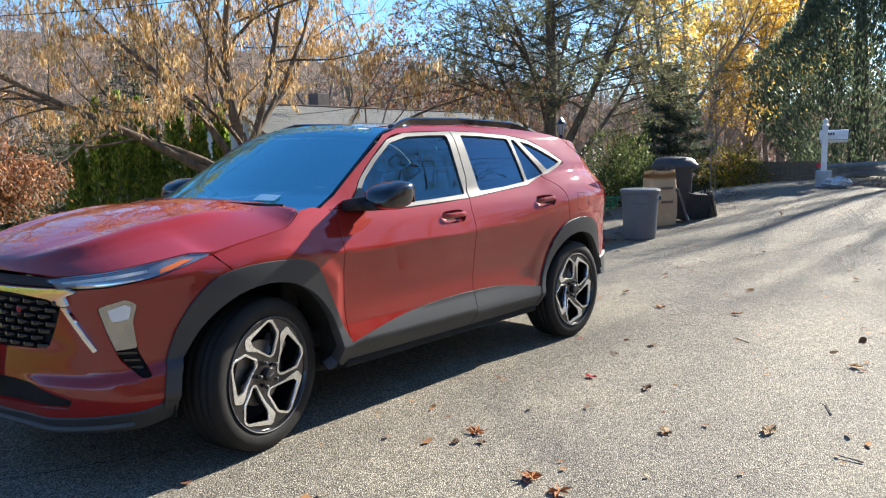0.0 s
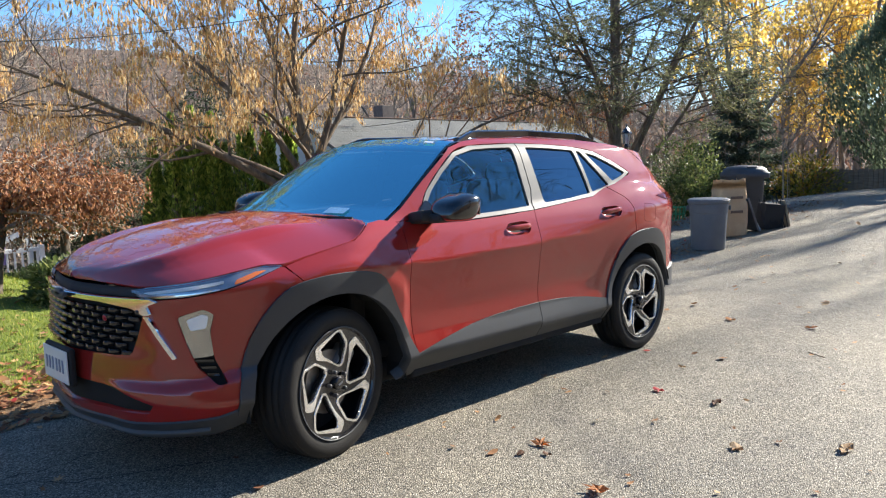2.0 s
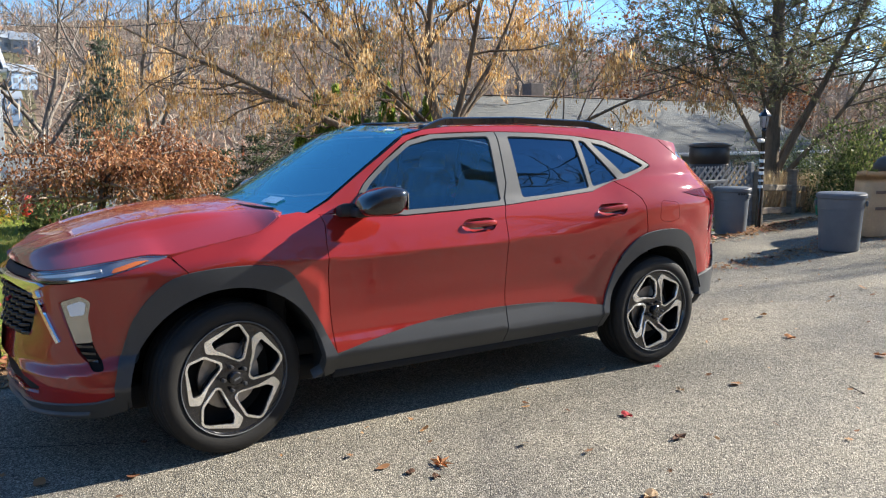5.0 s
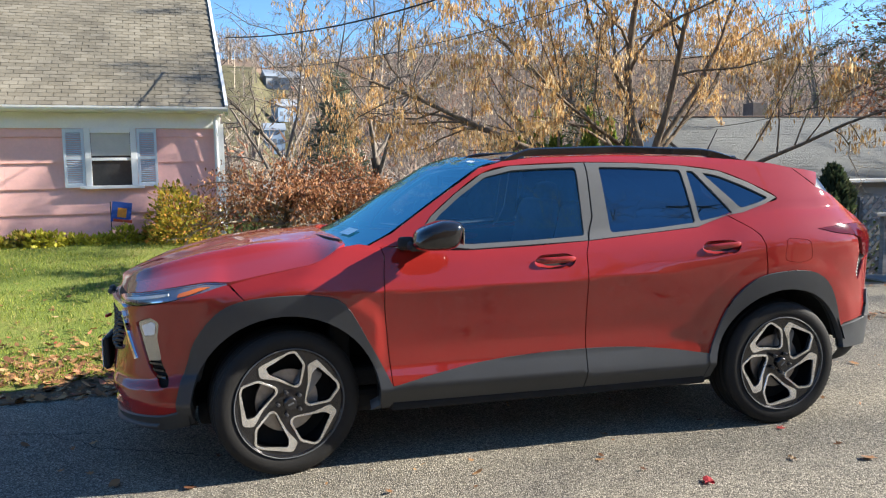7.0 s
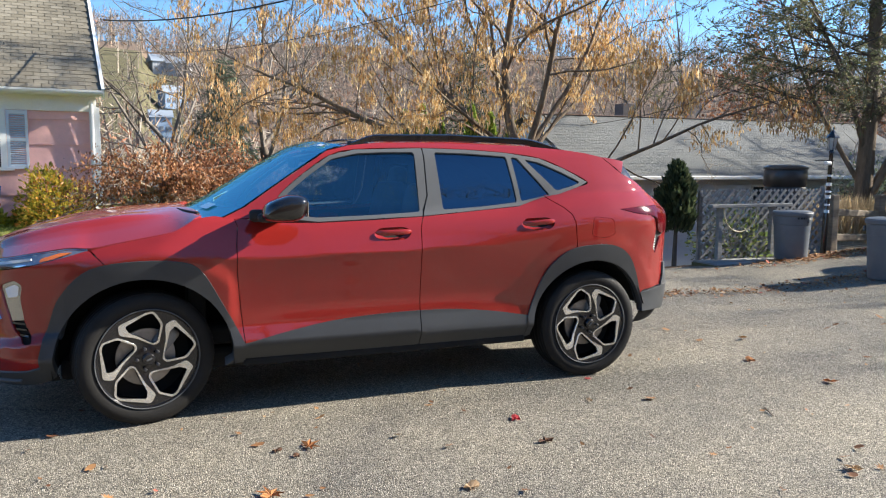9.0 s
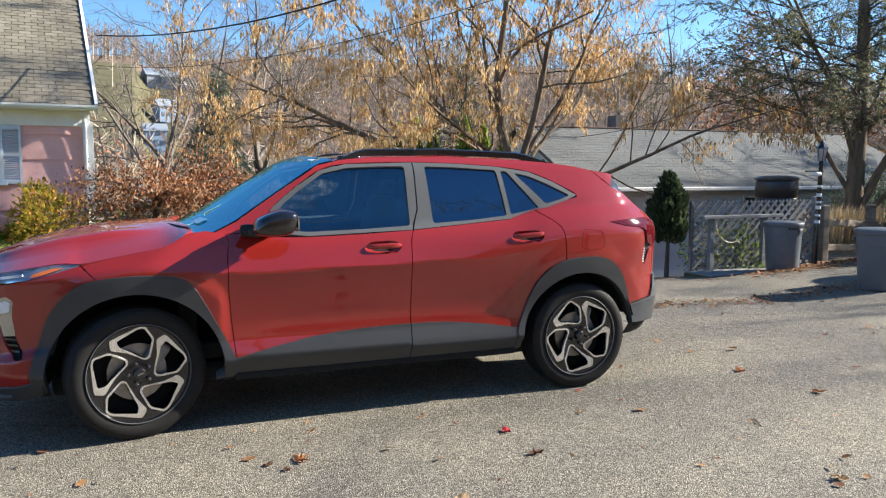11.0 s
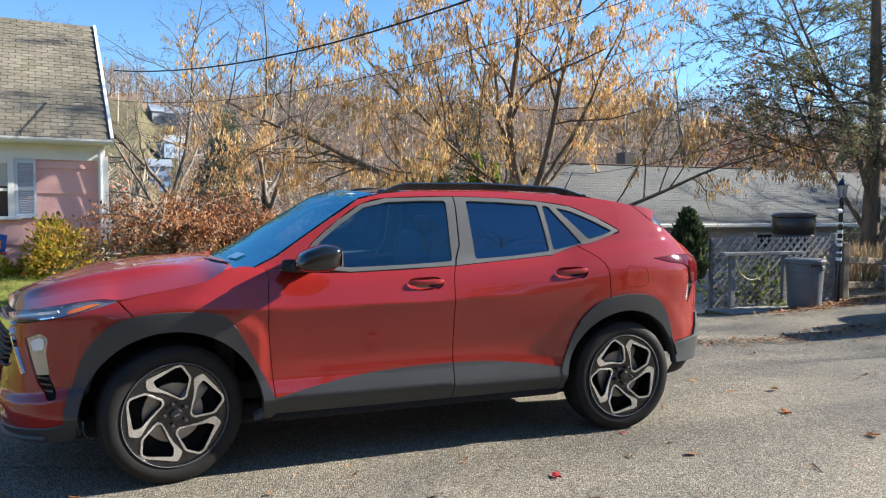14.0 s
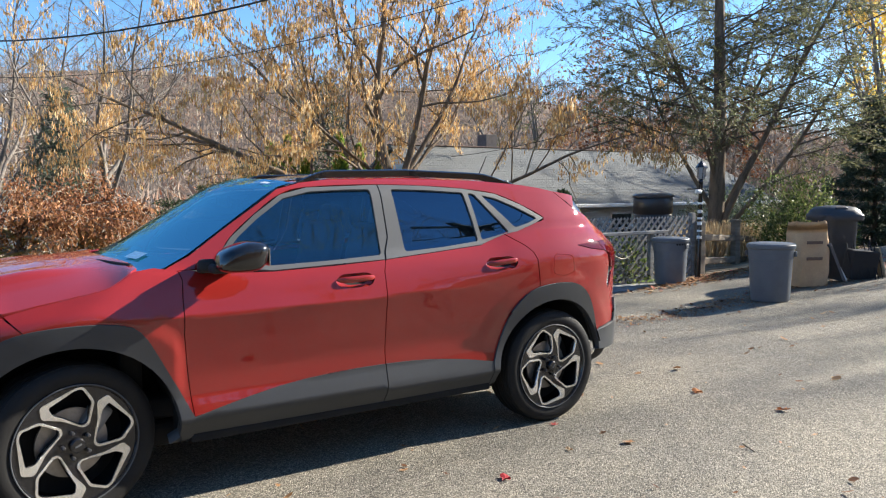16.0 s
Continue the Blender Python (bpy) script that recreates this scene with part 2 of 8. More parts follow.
def divided(poly, step):
    out = []
    for i, p in enumerate(poly):
        a, b = np.array(p, float), np.array(poly[(i + 1) % len(poly)], float)
        k = max(1, int(np.ceil(np.linalg.norm(b - a) / step)))
        out += [tuple(a + (b - a) * j / k) for j in range(k)]
    return out


def sheet(name, surf, outline, mat, parent, holes=(), step=0.03, lift=0.0, thick=0.012, label="", crease=False):
    """A panel that follows the surface surf(u, v): an outline in u, v with holes, an edge of some thickness turned inwards."""
    outline, holes = divided(outline, step), [divided(h, step) for h in holes]
    pts, edges = [], []
    for loop in [outline, *holes]:
        k = len(pts)
        pts += loop
        edges += [(k + i, k + (i + 1) % len(loop)) for i in range(len(loop))]
    lo, hi = np.min(outline, 0), np.max(outline, 0)
    gx, gy = np.meshgrid(np.arange(lo[0] + step / 2, hi[0], step), np.arange(lo[1] + step / 2, hi[1], step))
    gx = gx + (np.arange(gx.shape[0]) % 2)[:, None] * step * 0.5
    g = np.stack([gx.ravel(), gy.ravel()], 1)
    near = np.ones(len(g), bool)
    edge_pts = np.array(pts)
    for i in range(0, len(g), 4000):
        near[i:i + 4000] = ((g[i:i + 4000, None] - edge_pts[None]) ** 2).sum(-1).min(1) > (0.45 * step) ** 2
    ok = inside(outline, g[:, 0], g[:, 1]) & near
    for h in holes:
        ok &= ~inside(h, g[:, 0], g[:, 1])
    pts = pts + [tuple(p) for p in g[ok]]
    v2, _, tris, *_ = delaunay_2d_cdt([Vector(p) for p in pts], edges, [], 0, 1e-6, False)
    v2 = np.array([tuple(v) for v in v2])
    tris = np.array([t for t in tris if len(t) == 3])
    c = v2[tris].mean(1)
    keep = inside(outline, c[:, 0], c[:, 1])
    for h in holes:
        keep &= ~inside(h, c[:, 0], c[:, 1])
    tris = tris[keep]
    e = 1e-3
    P = surf(v2[:, 0], v2[:, 1])
    N = np.cross(surf(v2[:, 0] + e, v2[:, 1]) - surf(v2[:, 0] - e, v2[:, 1]), surf(v2[:, 0], v2[:, 1] + e) - surf(v2[:, 0], v2[:, 1] - e))
    N /= np.linalg.norm(N, axis=1)[:, None] + 1e-12
    P = P + N * lift
    # turn all triangles the way of the surface's normal
    fn = np.cross(P[tris[:, 1]] - P[tris[:, 0]], P[tris[:, 2]] - P[tris[:, 0]])
    flip = (fn * N[tris[:, 0]]).sum(1) < 0
    tris[flip] = tris[flip][:, ::-1]
    count = {}
    for t in tris:
        for a, b in ((t[0], t[1]), (t[1], t[2]), (t[2], t[0])):
            count[(a, b)] = count.get((a, b), 0) + 1
    rim = [(a, b) for a, b in count if (b, a) not in count]
    faces = [tuple(t) for t in tris]
    normals = [N[i] for t in tris for i in t]
    verts = list(P)
    if thick:
        k = len(verts)
        ids = sorted({i for ab in rim for i in ab})
        top = {i: k + j for j, i in enumerate(ids)}
        low = {i: k + len(ids) + j for j, i in enumerate(ids)}
        verts += [P[i] for i in ids] + [P[i] - N[i] * thick for i in ids]
        for a, b in rim:
            q = (top[b], top[a], low[a], low[b])
            fnq = np.cross(verts[q[1]] - verts[q[0]], verts[q[2]] - verts[q[0]])
            fnq /= np.linalg.norm(fnq) + 1e-12
            faces.append(q)
            # the outer edge is slightly rounded: its upper normals lean to the face of the panel
            for i, w in ((b, 0.6), (a, 0.6), (a, 0.0), (b, 0.0)):
                x = fnq + N[i] * w
                normals.append(x / np.linalg.norm(x))
    return link_mesh(name, verts, faces, mat, parent, label, normals=normals)


def mirrored(ob, parent):
    o = ob.copy()
    scene.collection.objects.link(o)
    o.parent = parent
    o.scale = (1, -1, 1)
    return o


# ---- the car: skin(s, z) runs from the nose along the driver's side to the tail ----
PLAN = curve_through([(-2.275, 0.12), (-2.28, 0.0), (-2.250, -0.25), (-2.180, -0.51), (-2.085, -0.705), (-1.940, -0.832), (-1.69, -0.884), (-1.3, -0.902), (-0.6, -0.908),
                      (0.3, -0.910), (1.2, -0.905), (1.6, -0.885), (1.88, -0.83), (2.08, -0.70), (2.19, -0.45), (2.235, 0.0), (2.23, 0.12)], 24)
PLAN = np.array(PLAN)
ARC = np.r_[0, np.cumsum(np.linalg.norm(np.diff(PLAN, axis=0), axis=1))]
i0 = 24
ARC = ARC - ARC[i0]
TAN = np.gradient(PLAN, ARC, axis=0)
TAN /= np.linalg.norm(TAN, axis=1)[:, None]


def sx(x):
    return float(np.interp(x, np.maximum.accumulate(PLAN[i0:-24, 0]), ARC[i0:-24]))


def sy(y):
    k = int(np.argmin(np.abs(ARC - 2.6)))
    return float(np.interp(y, -PLAN[:k, 1], ARC[:k]))


def smooth01(a, b, x):
    t = np.clip((x - a) / (b - a), 0, 1)
    return t * t * (3 - 2 * t)


def table(pairs):
    a = np.array(curve_through(pairs, 10))
    return lambda z: np.interp(z, a[:, 0], a[:, 1])


SOFT = table([(0.15, 0.17), (0.24, 0.115), (0.32, 0.060), (0.375, 0.020), (0.390, 0.009), (0.405, 0.010), (0.46, 0.020), (0.52, 0.030), (0.60, 0.030), (0.72, 0.017), (0.85, 0.004), (0.92, 0.000), (0.965, 0.010),
              (1.03, 0.042), (1.08, 0.082), (1.12, 0.118), (1.20, 0.150), (1.30, 0.188), (1.40, 0.228), (1.46, 0.262), (1.51, 0.320), (1.55, 0.40)])
SIDE = table([(0.15, 0.17), (0.24, 0.115), (0.32, 0.060), (0.375, 0.020), (0.390, 0.009), (0.405, 0.010), (0.45, 0.020), (0.495, 0.031), (0.515, 0.033), (0.60, 0.034), (0.72, 0.025), (0.83, 0.010), (0.880, 0.0015), (0.893, 0.0), (0.906, 0.0045), (0.965, 0.026),
              (1.03, 0.053), (1.08, 0.084), (1.12, 0.118), (1.20, 0.150), (1.30, 0.188), (1.40, 0.228), (1.46, 0.262), (1.51, 0.320), (1.55, 0.40)])
NOSE = table([(0.15, 0.12), (0.22, 0.07), (0.30, 0.02), (0.42, 0.0), (0.55, 0.01), (0.66, 0.03), (0.76, 0.035), (0.84, 0.03), (0.88, 0.042), (0.905, 0.07), (0.94, 0.13), (1.0, 0.24), (1.1, 0.5), (1.6, 0.9)])
TAIL = table([(0.15, 0.2), (0.30, 0.09), (0.42, 0.03), (0.60, 0.0), (0.72, 0.025), (0.95, 0.02), (1.06, 0.025), (1.12, 0.07), (1.20, 0.14), (1.30, 0.235), (1.38, 0.30), (1.46, 0.40), (1.6, 0.6)])
BELT = table([(-2.4, -0.13), (-2.0, -0.10), (-1.6, -0.055), (-1.2, 0.0), (-0.7, -0.025), (0.2, 0.0), (0.85, 0.03), (1.15, 0.075), (1.5, 0.10), (2.0, 0.08), (2.3, 0.05)])


def skin(s, z):
    s, z = np.asarray(s, float), np.asarray(z, float)
    x, y = np.interp(s, ARC, PLAN[:, 0]), np.interp(s, ARC, PLAN[:, 1])
    tx, ty = np.interp(s, ARC, TAN[:, 0]), np.interp(s, ARC, TAN[:, 1])
    zz = z - BELT(x) * smooth01(0.62, 1.06, z) * (1 - smooth01(1.25, 1.45, z))
    wn_, wt = 1 - smooth01(0.35, 1.05, s), smooth01(4.55, 5.25, s)
    crease = smooth01(-1.3, -1.0, x) * (1 - smooth01(0.15, 1.0, x))
    d = (SIDE(zz) * crease + SOFT(zz) * (1 - crease)) * (1 - wn_) * (1 - wt) + NOSE(z) * wn_ + TAIL(z) * wt
    # flared haunches over both axles
    d = d - 0.018 * np.exp(-((x - 1.36) / 0.42) ** 2) * np.exp(-((z - 0.85) / 0.22) ** 2) - 0.014 * np.exp(-((x + 1.36) / 0.42) ** 2) * np.exp(-((z - 0.82) / 0.2) ** 2)
    # a lip round each arch
    for hx, k in ((-1.35, 0.013), (1.35, 0.007)):
        rr = np.hypot(x - hx, z - 0.345)
        d = d - k * (1 - smooth01(0.55, 0.64, rr)) * smooth01(0.42, 0.60, z) * (1 - smooth01(0.40, 0.47, np.abs(x - hx)) * (1 if hx < 0 else 0))
    # ledge across the lower front corner
    zc = 0.465 + 0.05 * smooth01(0.7, 1.15, s)
    d = d - 0.030 * (1 - smooth01(zc - 0.022, zc + 0.022, z)) * smooth01(0.30, 0.55, s) * (1 - smooth01(0.95, 1.3, s))
    # hollow along the lower doors
    d = d + 0.004 * np.exp(-((z - (0.60 + 0.02 * x)) / 0.07) ** 2) * smooth01(-1.0, -0.5, x) * (1 - smooth01(0.5, 0.95, x))
    return np.stack([x - ty * d, y + tx * d, z], -1)


def sz(pts):
    return [(sx(x), z) for x, z in pts]


def fz(pts):
    return [(sy(y), z) for y, z in pts]


car = thing("car", Matrix(), "metallic red compact crossover parked on the asphalt street, black cladding", "car")


def both(ob):
    mirrored(ob, car)
    return ob


HUB_F, HUB_R, HUB_Z = -1.35, 1.35, 0.345


def ring(cx, r, a0, a1, n=28):
    return [(cx + r * math.cos(radians(a0 + (a1 - a0) * i / n)), HUB_Z + r * math.sin(radians(a0 + (a1 - a0) * i / n))) for i in range(n + 1)]


ARCH_F = [(-1.868, 0.40), (-1.842, 0.52), (-1.776, 0.69), (-1.682, 0.805), (-1.575, 0.862), (-1.39, 0.882), (-1.20, 0.872), (-1.09, 0.825), (-0.995, 0.665), (-0.865, 0.40)]
ARCH_R = [(0.885, 0.43), (0.985, 0.68), (1.06, 0.775), (1.15, 0.838), (1.27, 0.868), (1.44, 0.872), (1.55, 0.845), (1.64, 0.775), (1.71, 0.655), (1.76, 0.52)]
ARCH_F, ARCH_R = [p for p in curve_through(ARCH_F, 3)], [p for p in curve_through(ARCH_R, 3)]
SILL_TOP = curve_through([(-0.865, 0.395), (-0.62, 0.448), (-0.375, 0.488), (-0.1, 0.508), (0.165, 0.513), (0.41, 0.505), (0.65, 0.478), (0.885, 0.437)], 4)
GAP = 0.0035

# dark inner shell behind the joints
WELL_F, WELL_R = ring(HUB_F - 0.02, 0.45, -30, 210), ring(HUB_R, 0.425, -30, 210)
shell = sheet("inner_shell", skin, [(0.0, 0.24)] + sz([(-1.9, 0.24), (1.9, 0.30)]) + [(5.5, 0.36), (5.5, 1.0)] + sz([(2.05, 1.1), (1.5, 1.22), (1.15, 1.15), (0.8, 1.09), (0.17, 1.05), (-0.6, 1.03), (-1.0, 1.04), (-1.4, 0.95), (-1.65, 0.90), (-2.1, 0.84)]) + [(0.0, 0.84)], DARKIN, car,
              holes=[sz(WELL_F), sz(WELL_R)], step=0.05, lift=-0.022, thick=0)
both(shell)

# front wing
wing = [(-0.8625, 0.405)] + [(-0.8815, 0.6), (-0.8965, 0.80), (-0.8945, 0.95), (-0.8835, 1.045), (-0.8945, 1.085)] + [(-1.00, 1.104), (-1.09, 1.094), (-1.15, 1.057), (-1.22, 1.023), (-1.345, 1.000), (-1.50, 0.972), (-1.615, 0.945)]
wing = wing + [(-1.544, 0.869)] + [p for p in ARCH_F if p[0] > -1.54]
both(sheet("front_wing", skin, sz(wing), RED, car, step=0.016))
# doors, with the handle cups cut out
CUP = lambda x, z: rounded([(x - 0.128, z - 0.006), (x - 0.085, z + 0.034), (x + 0.07, z + 0.038), (x + 0.118, z + 0.010), (x + 0.08, z - 0.034), (x - 0.07, z - 0.040)], 0.035, 4)
fd = [(-0.858, 0.405)] + [(x, z + GAP) for x, z in SILL_TOP if -0.84 < x < 0.16] + [(0.1645, 0.517), (0.1675, 0.9), (0.1775, 1.02), (0.2015, 1.078)] + \
     [(-0.1, 1.064), (-0.43, 1.055), (-0.72, 1.062), (-0.84, 1.085), (-0.89, 1.085), (-0.879, 1.045), (-0.89, 0.95), (-0.892, 0.8), (-0.877, 0.6)]
both(sheet("front_door", skin, sz(fd), RED, car, holes=[sz(CUP(0.005, 0.985))], step=0.016))
rd = [(0.1695, 0.517)] + [(x, z + GAP) for x, z in SILL_TOP if x > 0.18] + [p for p in ARCH_R if p[0] < 1.20 and p[1] > 0.46] + \
     [(1.2125, 0.8575), (1.214, 0.90), (1.207, 1.03), (1.192, 1.075), (1.15, 1.115), (1.04, 1.19), (0.99, 1.178), (0.86, 1.128), (0.5, 1.100), (0.2065, 1.078), (0.1825, 1.02), (0.1725, 0.9)]
both(sheet("rear_door", skin, sz(rd), RED, car, holes=[sz(CUP(0.955, 1.022))], step=0.02))
# rear quarter, with the fuel flap cut out
FUEL = rounded([(1.325, 0.935), (1.345, 1.045), (1.365, 1.058), (1.485, 1.045), (1.505, 1.03), (1.515, 0.935), (1.42, 0.918)], 0.03)
LAMP_R = [(1.575, 1.102), (1.70, 1.070), (1.84, 1.052), (1.875, 1.03), (1.895, 0.955), (1.875, 0.83), (1.905, 0.79), (1.955, 0.90), (2.06, 0.93), (2.11, 1.09), (1.95, 1.118), (1.78, 1.116)]
QTR = [(1.047, 1.193), (1.157, 1.118), (1.199, 1.078), (1.214, 1.03), (1.221, 0.90), (1.2195, 0.859)] + [p for p in ARCH_R if p[0] > 1.225] + [(1.80, 0.545), (2.05, 0.575)]
quarter = sz(QTR) + [(5.6, 0.60), (5.6, 1.12)] + sz([(2.07, 1.13), (1.99, 1.185), (1.86, 1.275), (1.71, 1.332), (1.585, 1.443), (1.45, 1.468), (1.30, 1.487), (1.0, 1.511), (0.5, 1.530), (0.0, 1.521), (-0.2, 1.500), (-0.34, 1.467)]) + \
          sz([(-0.60, 1.302), (-0.83, 1.150), (-0.97, 1.085), (-0.85, 1.088), (-0.715, 1.092)]) + \
          sz(curve_through([(-0.69, 1.14), (-0.62, 1.232), (-0.48, 1.345), (-0.33, 1.443), (-0.17, 1.479), (0.2, 1.493), (0.55, 1.486), (0.83, 1.468), (1.065, 1.436), (1.235, 1.368), (1.392, 1.278), (1.29, 1.243), (1.15, 1.212), (1.07, 1.198)], 4))
both(sheet("body_side", skin, quarter, RED, car, holes=[sz(FUEL), sz(LAMP_R)]))
both(sheet("fuel_flap", skin, sz([(x * 0.965 + 1.42 * 0.035, z * 0.965 + 0.985 * 0.035) for x, z in FUEL]), RED, car))

# window surround of satin metal, panes and rubber
P_FRONT = [(-0.655, 1.105), (-0.64, 1.165), (-0.575, 1.235), (-0.46, 1.325), (-0.32, 1.418), (-0.16, 1.453), (0.05, 1.462), (0.205, 1.463), (0.193, 1.104), (-0.1, 1.090), (-0.43, 1.082)]
P_REAR = [(0.345, 1.114), (0.338, 1.463), (0.56, 1.457), (0.828, 1.440), (0.852, 1.152), (0.6, 1.128)]
P_Q1 = [(0.880, 1.158), (0.862, 1.436), (0.905, 1.432), (1.088, 1.196)]
P_Q2 = [(0.955, 1.424), (1.06, 1.402), (1.19, 1.348), (1.332, 1.275), (1.25, 1.248), (1.14, 1.222)]
panes = [rounded(P_FRONT, 0.02, 3), rounded(P_REAR, 0.018, 3), rounded(P_Q1, 0.015, 3), rounded(P_Q2, 0.02, 3)]
# the surround in pieces, split at the door joint
FT = [(-0.70, 1.090), (-0.43, 1.060), (0.2, 1.080), (0.248, 1.20), (0.262, 1.487), (-0.17, 1.474), (-0.33, 1.438), (-0.48, 1.34), (-0.62, 1.228), (-0.69, 1.14)]
RT = [(0.210, 1.081), (0.5, 1.102), (0.86, 1.130), (1.05, 1.186), (1.15, 1.200), (1.30, 1.243), (1.382, 1.276), (1.235, 1.362), (1.065, 1.430), (0.83, 1.463), (0.55, 1.481), (0.270, 1.487), (0.257, 1.20)]
both(sheet("front_window_trim", skin, sz(FT), SATIN, car, holes=[sz(panes[0])], step=0.025, lift=0.003, thick=0.02, label="satin silver window surround"))
both(sheet("rear_window_trim", skin, sz(RT), SATIN, car, holes=[sz(p) for p in panes[1:]], step=0.025, lift=0.003, thick=0.02, label="satin silver window surround"))
for nm, p, g in (("front_window", panes[0], GLASS_FRONT), ("rear_window", panes[1], GLASS_REAR), ("quarter_window", panes[2], GLASS_REAR), ("quarter_window", panes[3], GLASS_REAR)):
    o = sheet(nm, skin, sz(p), g, car, step=0.05, lift=-0.008, thick=0, label="dark tinted pane")
    o.visible_shadow = False
    both(o)
both(sheet("mirror_sail", skin, sz(rounded([(-0.72, 1.07), (-0.56, 1.062), (-0.585, 1.13), (-0.645, 1.185), (-0.70, 1.14)], 0.015)), GLOSSBLACK, car, lift=0.006, label="black plastic"))

# cladding: arches, sills and bumper skirts
def grown(line, cx, by):
    c = np.array([cx, HUB_Z])
    return [tuple(np.array(p) + (np.array(p) - c) / np.linalg.norm(np.array(p) - c) * by) for p in line]


af = [(-1.876, 0.33)] + grown(ARCH_F, HUB_F, 0.005) + [(-0.858, 0.30), (-0.965, 0.285)]
both(sheet("front_arch", skin, sz(af + ring(HUB_F - 0.018, 0.448, -4, 186) + [(-1.85, 0.28)]), CLAD, car, step=0.022, lift=0.016, thick=0.06, label="black plastic arch"))
ar = [(0.88, 0.30)] + grown(ARCH_R, HUB_R, 0.005) + [(1.768, 0.455)]
both(sheet("rear_arch", skin, sz(ar + ring(HUB_R, 0.432, 15, 184)), CLAD, car, step=0.022, lift=0.014, thick=0.06, label="black plastic arch"))
sf = [(x, z + 0.006) for x, z in SILL_TOP if x < 0.16] + [(0.163, 0.519), (0.163, 0.315), (0.16, 0.290), (-0.86, 0.282), (-0.862, 0.30)]
both(sheet("front_sill", skin, sz(sf), CLAD, car, lift=0.010, thick=0.05, label="dark grey plastic sill"))
sr = [(0.169, 0.519)] + [(x, z + 0.006) for x, z in SILL_TOP if x > 0.18] + [(0.882, 0.33), (0.89, 0.295), (0.169, 0.290)]
both(sheet("rear_sill", skin, sz(sr), CLAD, car, lift=0.010, thick=0.05, label="dark grey plastic sill"))
rb = sz([(1.77, 0.525), (1.80, 0.535), (2.05, 0.565)]) + [(5.6, 0.59), (5.6, 0.42)] + sz([(2.0, 0.40), (1.775, 0.405)])
both(sheet("rear_skirt", skin, rb, CLAD, car, lift=0.012, thick=0.05))
both(sheet("bumper_accent", skin, rounded(sz([(1.985, 0.565), (2.03, 0.72), (2.06, 0.72), (2.05, 0.57)]), 0.01), SATIN, car, lift=0.012, thick=0.03, label="satin silver accent"))

# front bumper with its openings
FOG = [(sx(-2.075), 0.765), (sx(-1.985), 0.80), (sx(-1.945), 0.775), (sx(-1.965), 0.70), (sx(-1.955), 0.58), (sx(-1.905), 0.475), (sx(-1.945), 0.470), (sx(-2.02), 0.545), (sx(-2.055), 0.66)]
FOG = rounded(FOG, 0.02, 3)
GRILLE = fz([(0.0, 0.812), (0.30, 0.812), (0.50, 0.815), (0.575, 0.79), (0.50, 0.60), (0.42, 0.585), (0.0, 0.575)])
INTAKE = fz([(0.0, 0.455), (0.42, 0.448), (0.63, 0.392), (0.60, 0.350), (0.0, 0.332)])
TOPSLIT = fz([(0.0, 0.897), (0.30, 0.896), (0.56, 0.892), (0.60, 0.845), (0.0, 0.842)])
HEAD = [(sy(0.50), 0.872), (sy(0.58), 0.840), (sx(-2.04), 0.852), (sx(-1.90), 0.878), (sx(-1.74), 0.918), (sx(-1.63), 0.950), (sx(-1.72), 0.955), (sx(-1.88), 0.935), (sx(-2.05), 0.906), (sy(0.60), 0.888)]
front = [(0.0, 0.285)] + fz([(0.50, 0.295), (0.68, 0.308)]) + sz([(-1.95, 0.325), (-1.878, 0.345)] + [p for p in ARCH_F if p[0] < -1.56 and p[1] > 0.42] + [(-1.552, 0.872), (-1.622, 0.940), (-1.64, 0.943), (-1.745, 0.912), (-1.90, 0.872), (-2.04, 0.847)]) + fz([(0.60, 0.832), (0.58, 0.842), (0.3, 0.838)]) + [(0.0, 0.84)]
both(sheet("front_bumper", skin, front, RED, car, holes=[FOG, [(s if s > 0.02 else -0.03, z) for s, z in GRILLE], [(s if s > 0.02 else -0.03, z) for s, z in INTAKE]], step=0.016, thick=0.03))
both(sheet("front_skirt", skin, [(0.0, 0.292)] + fz([(0.50, 0.302), (0.68, 0.315)]) + sz([(-1.95, 0.332), (-1.878, 0.352), (-1.85, 0.275), (-1.95, 0.25)]) + fz([(0.66, 0.24), (0.4, 0.225)]) + [(0.0, 0.215)], CLAD, car, step=0.025, lift=0.012, thick=0.05, label="black plastic lower skirt"))
both(sheet("skirt_strip", skin, [(0.0, 0.262)] + fz([(0.5, 0.270), (0.70, 0.282)]) + [(sx(-1.99), 0.290), (sx(-1.99), 0.283)] + fz([(0.70, 0.275), (0.5, 0.260)]) + [(0.0, 0.252)], SATIN, car, step=0.025, lift=0.030, thick=0.02))
both(sheet("grille_back", skin, GRILLE, DARKIN, car, step=0.03, lift=-0.05, thick=0))
both(sheet("intake_back", skin, INTAKE, DARKIN, car, step=0.03, lift=-0.06, thick=0))
both(sheet("upper_grille", skin, TOPSLIT, MATTBLACK, car, step=0.02, lift=-0.02, thick=0.02))
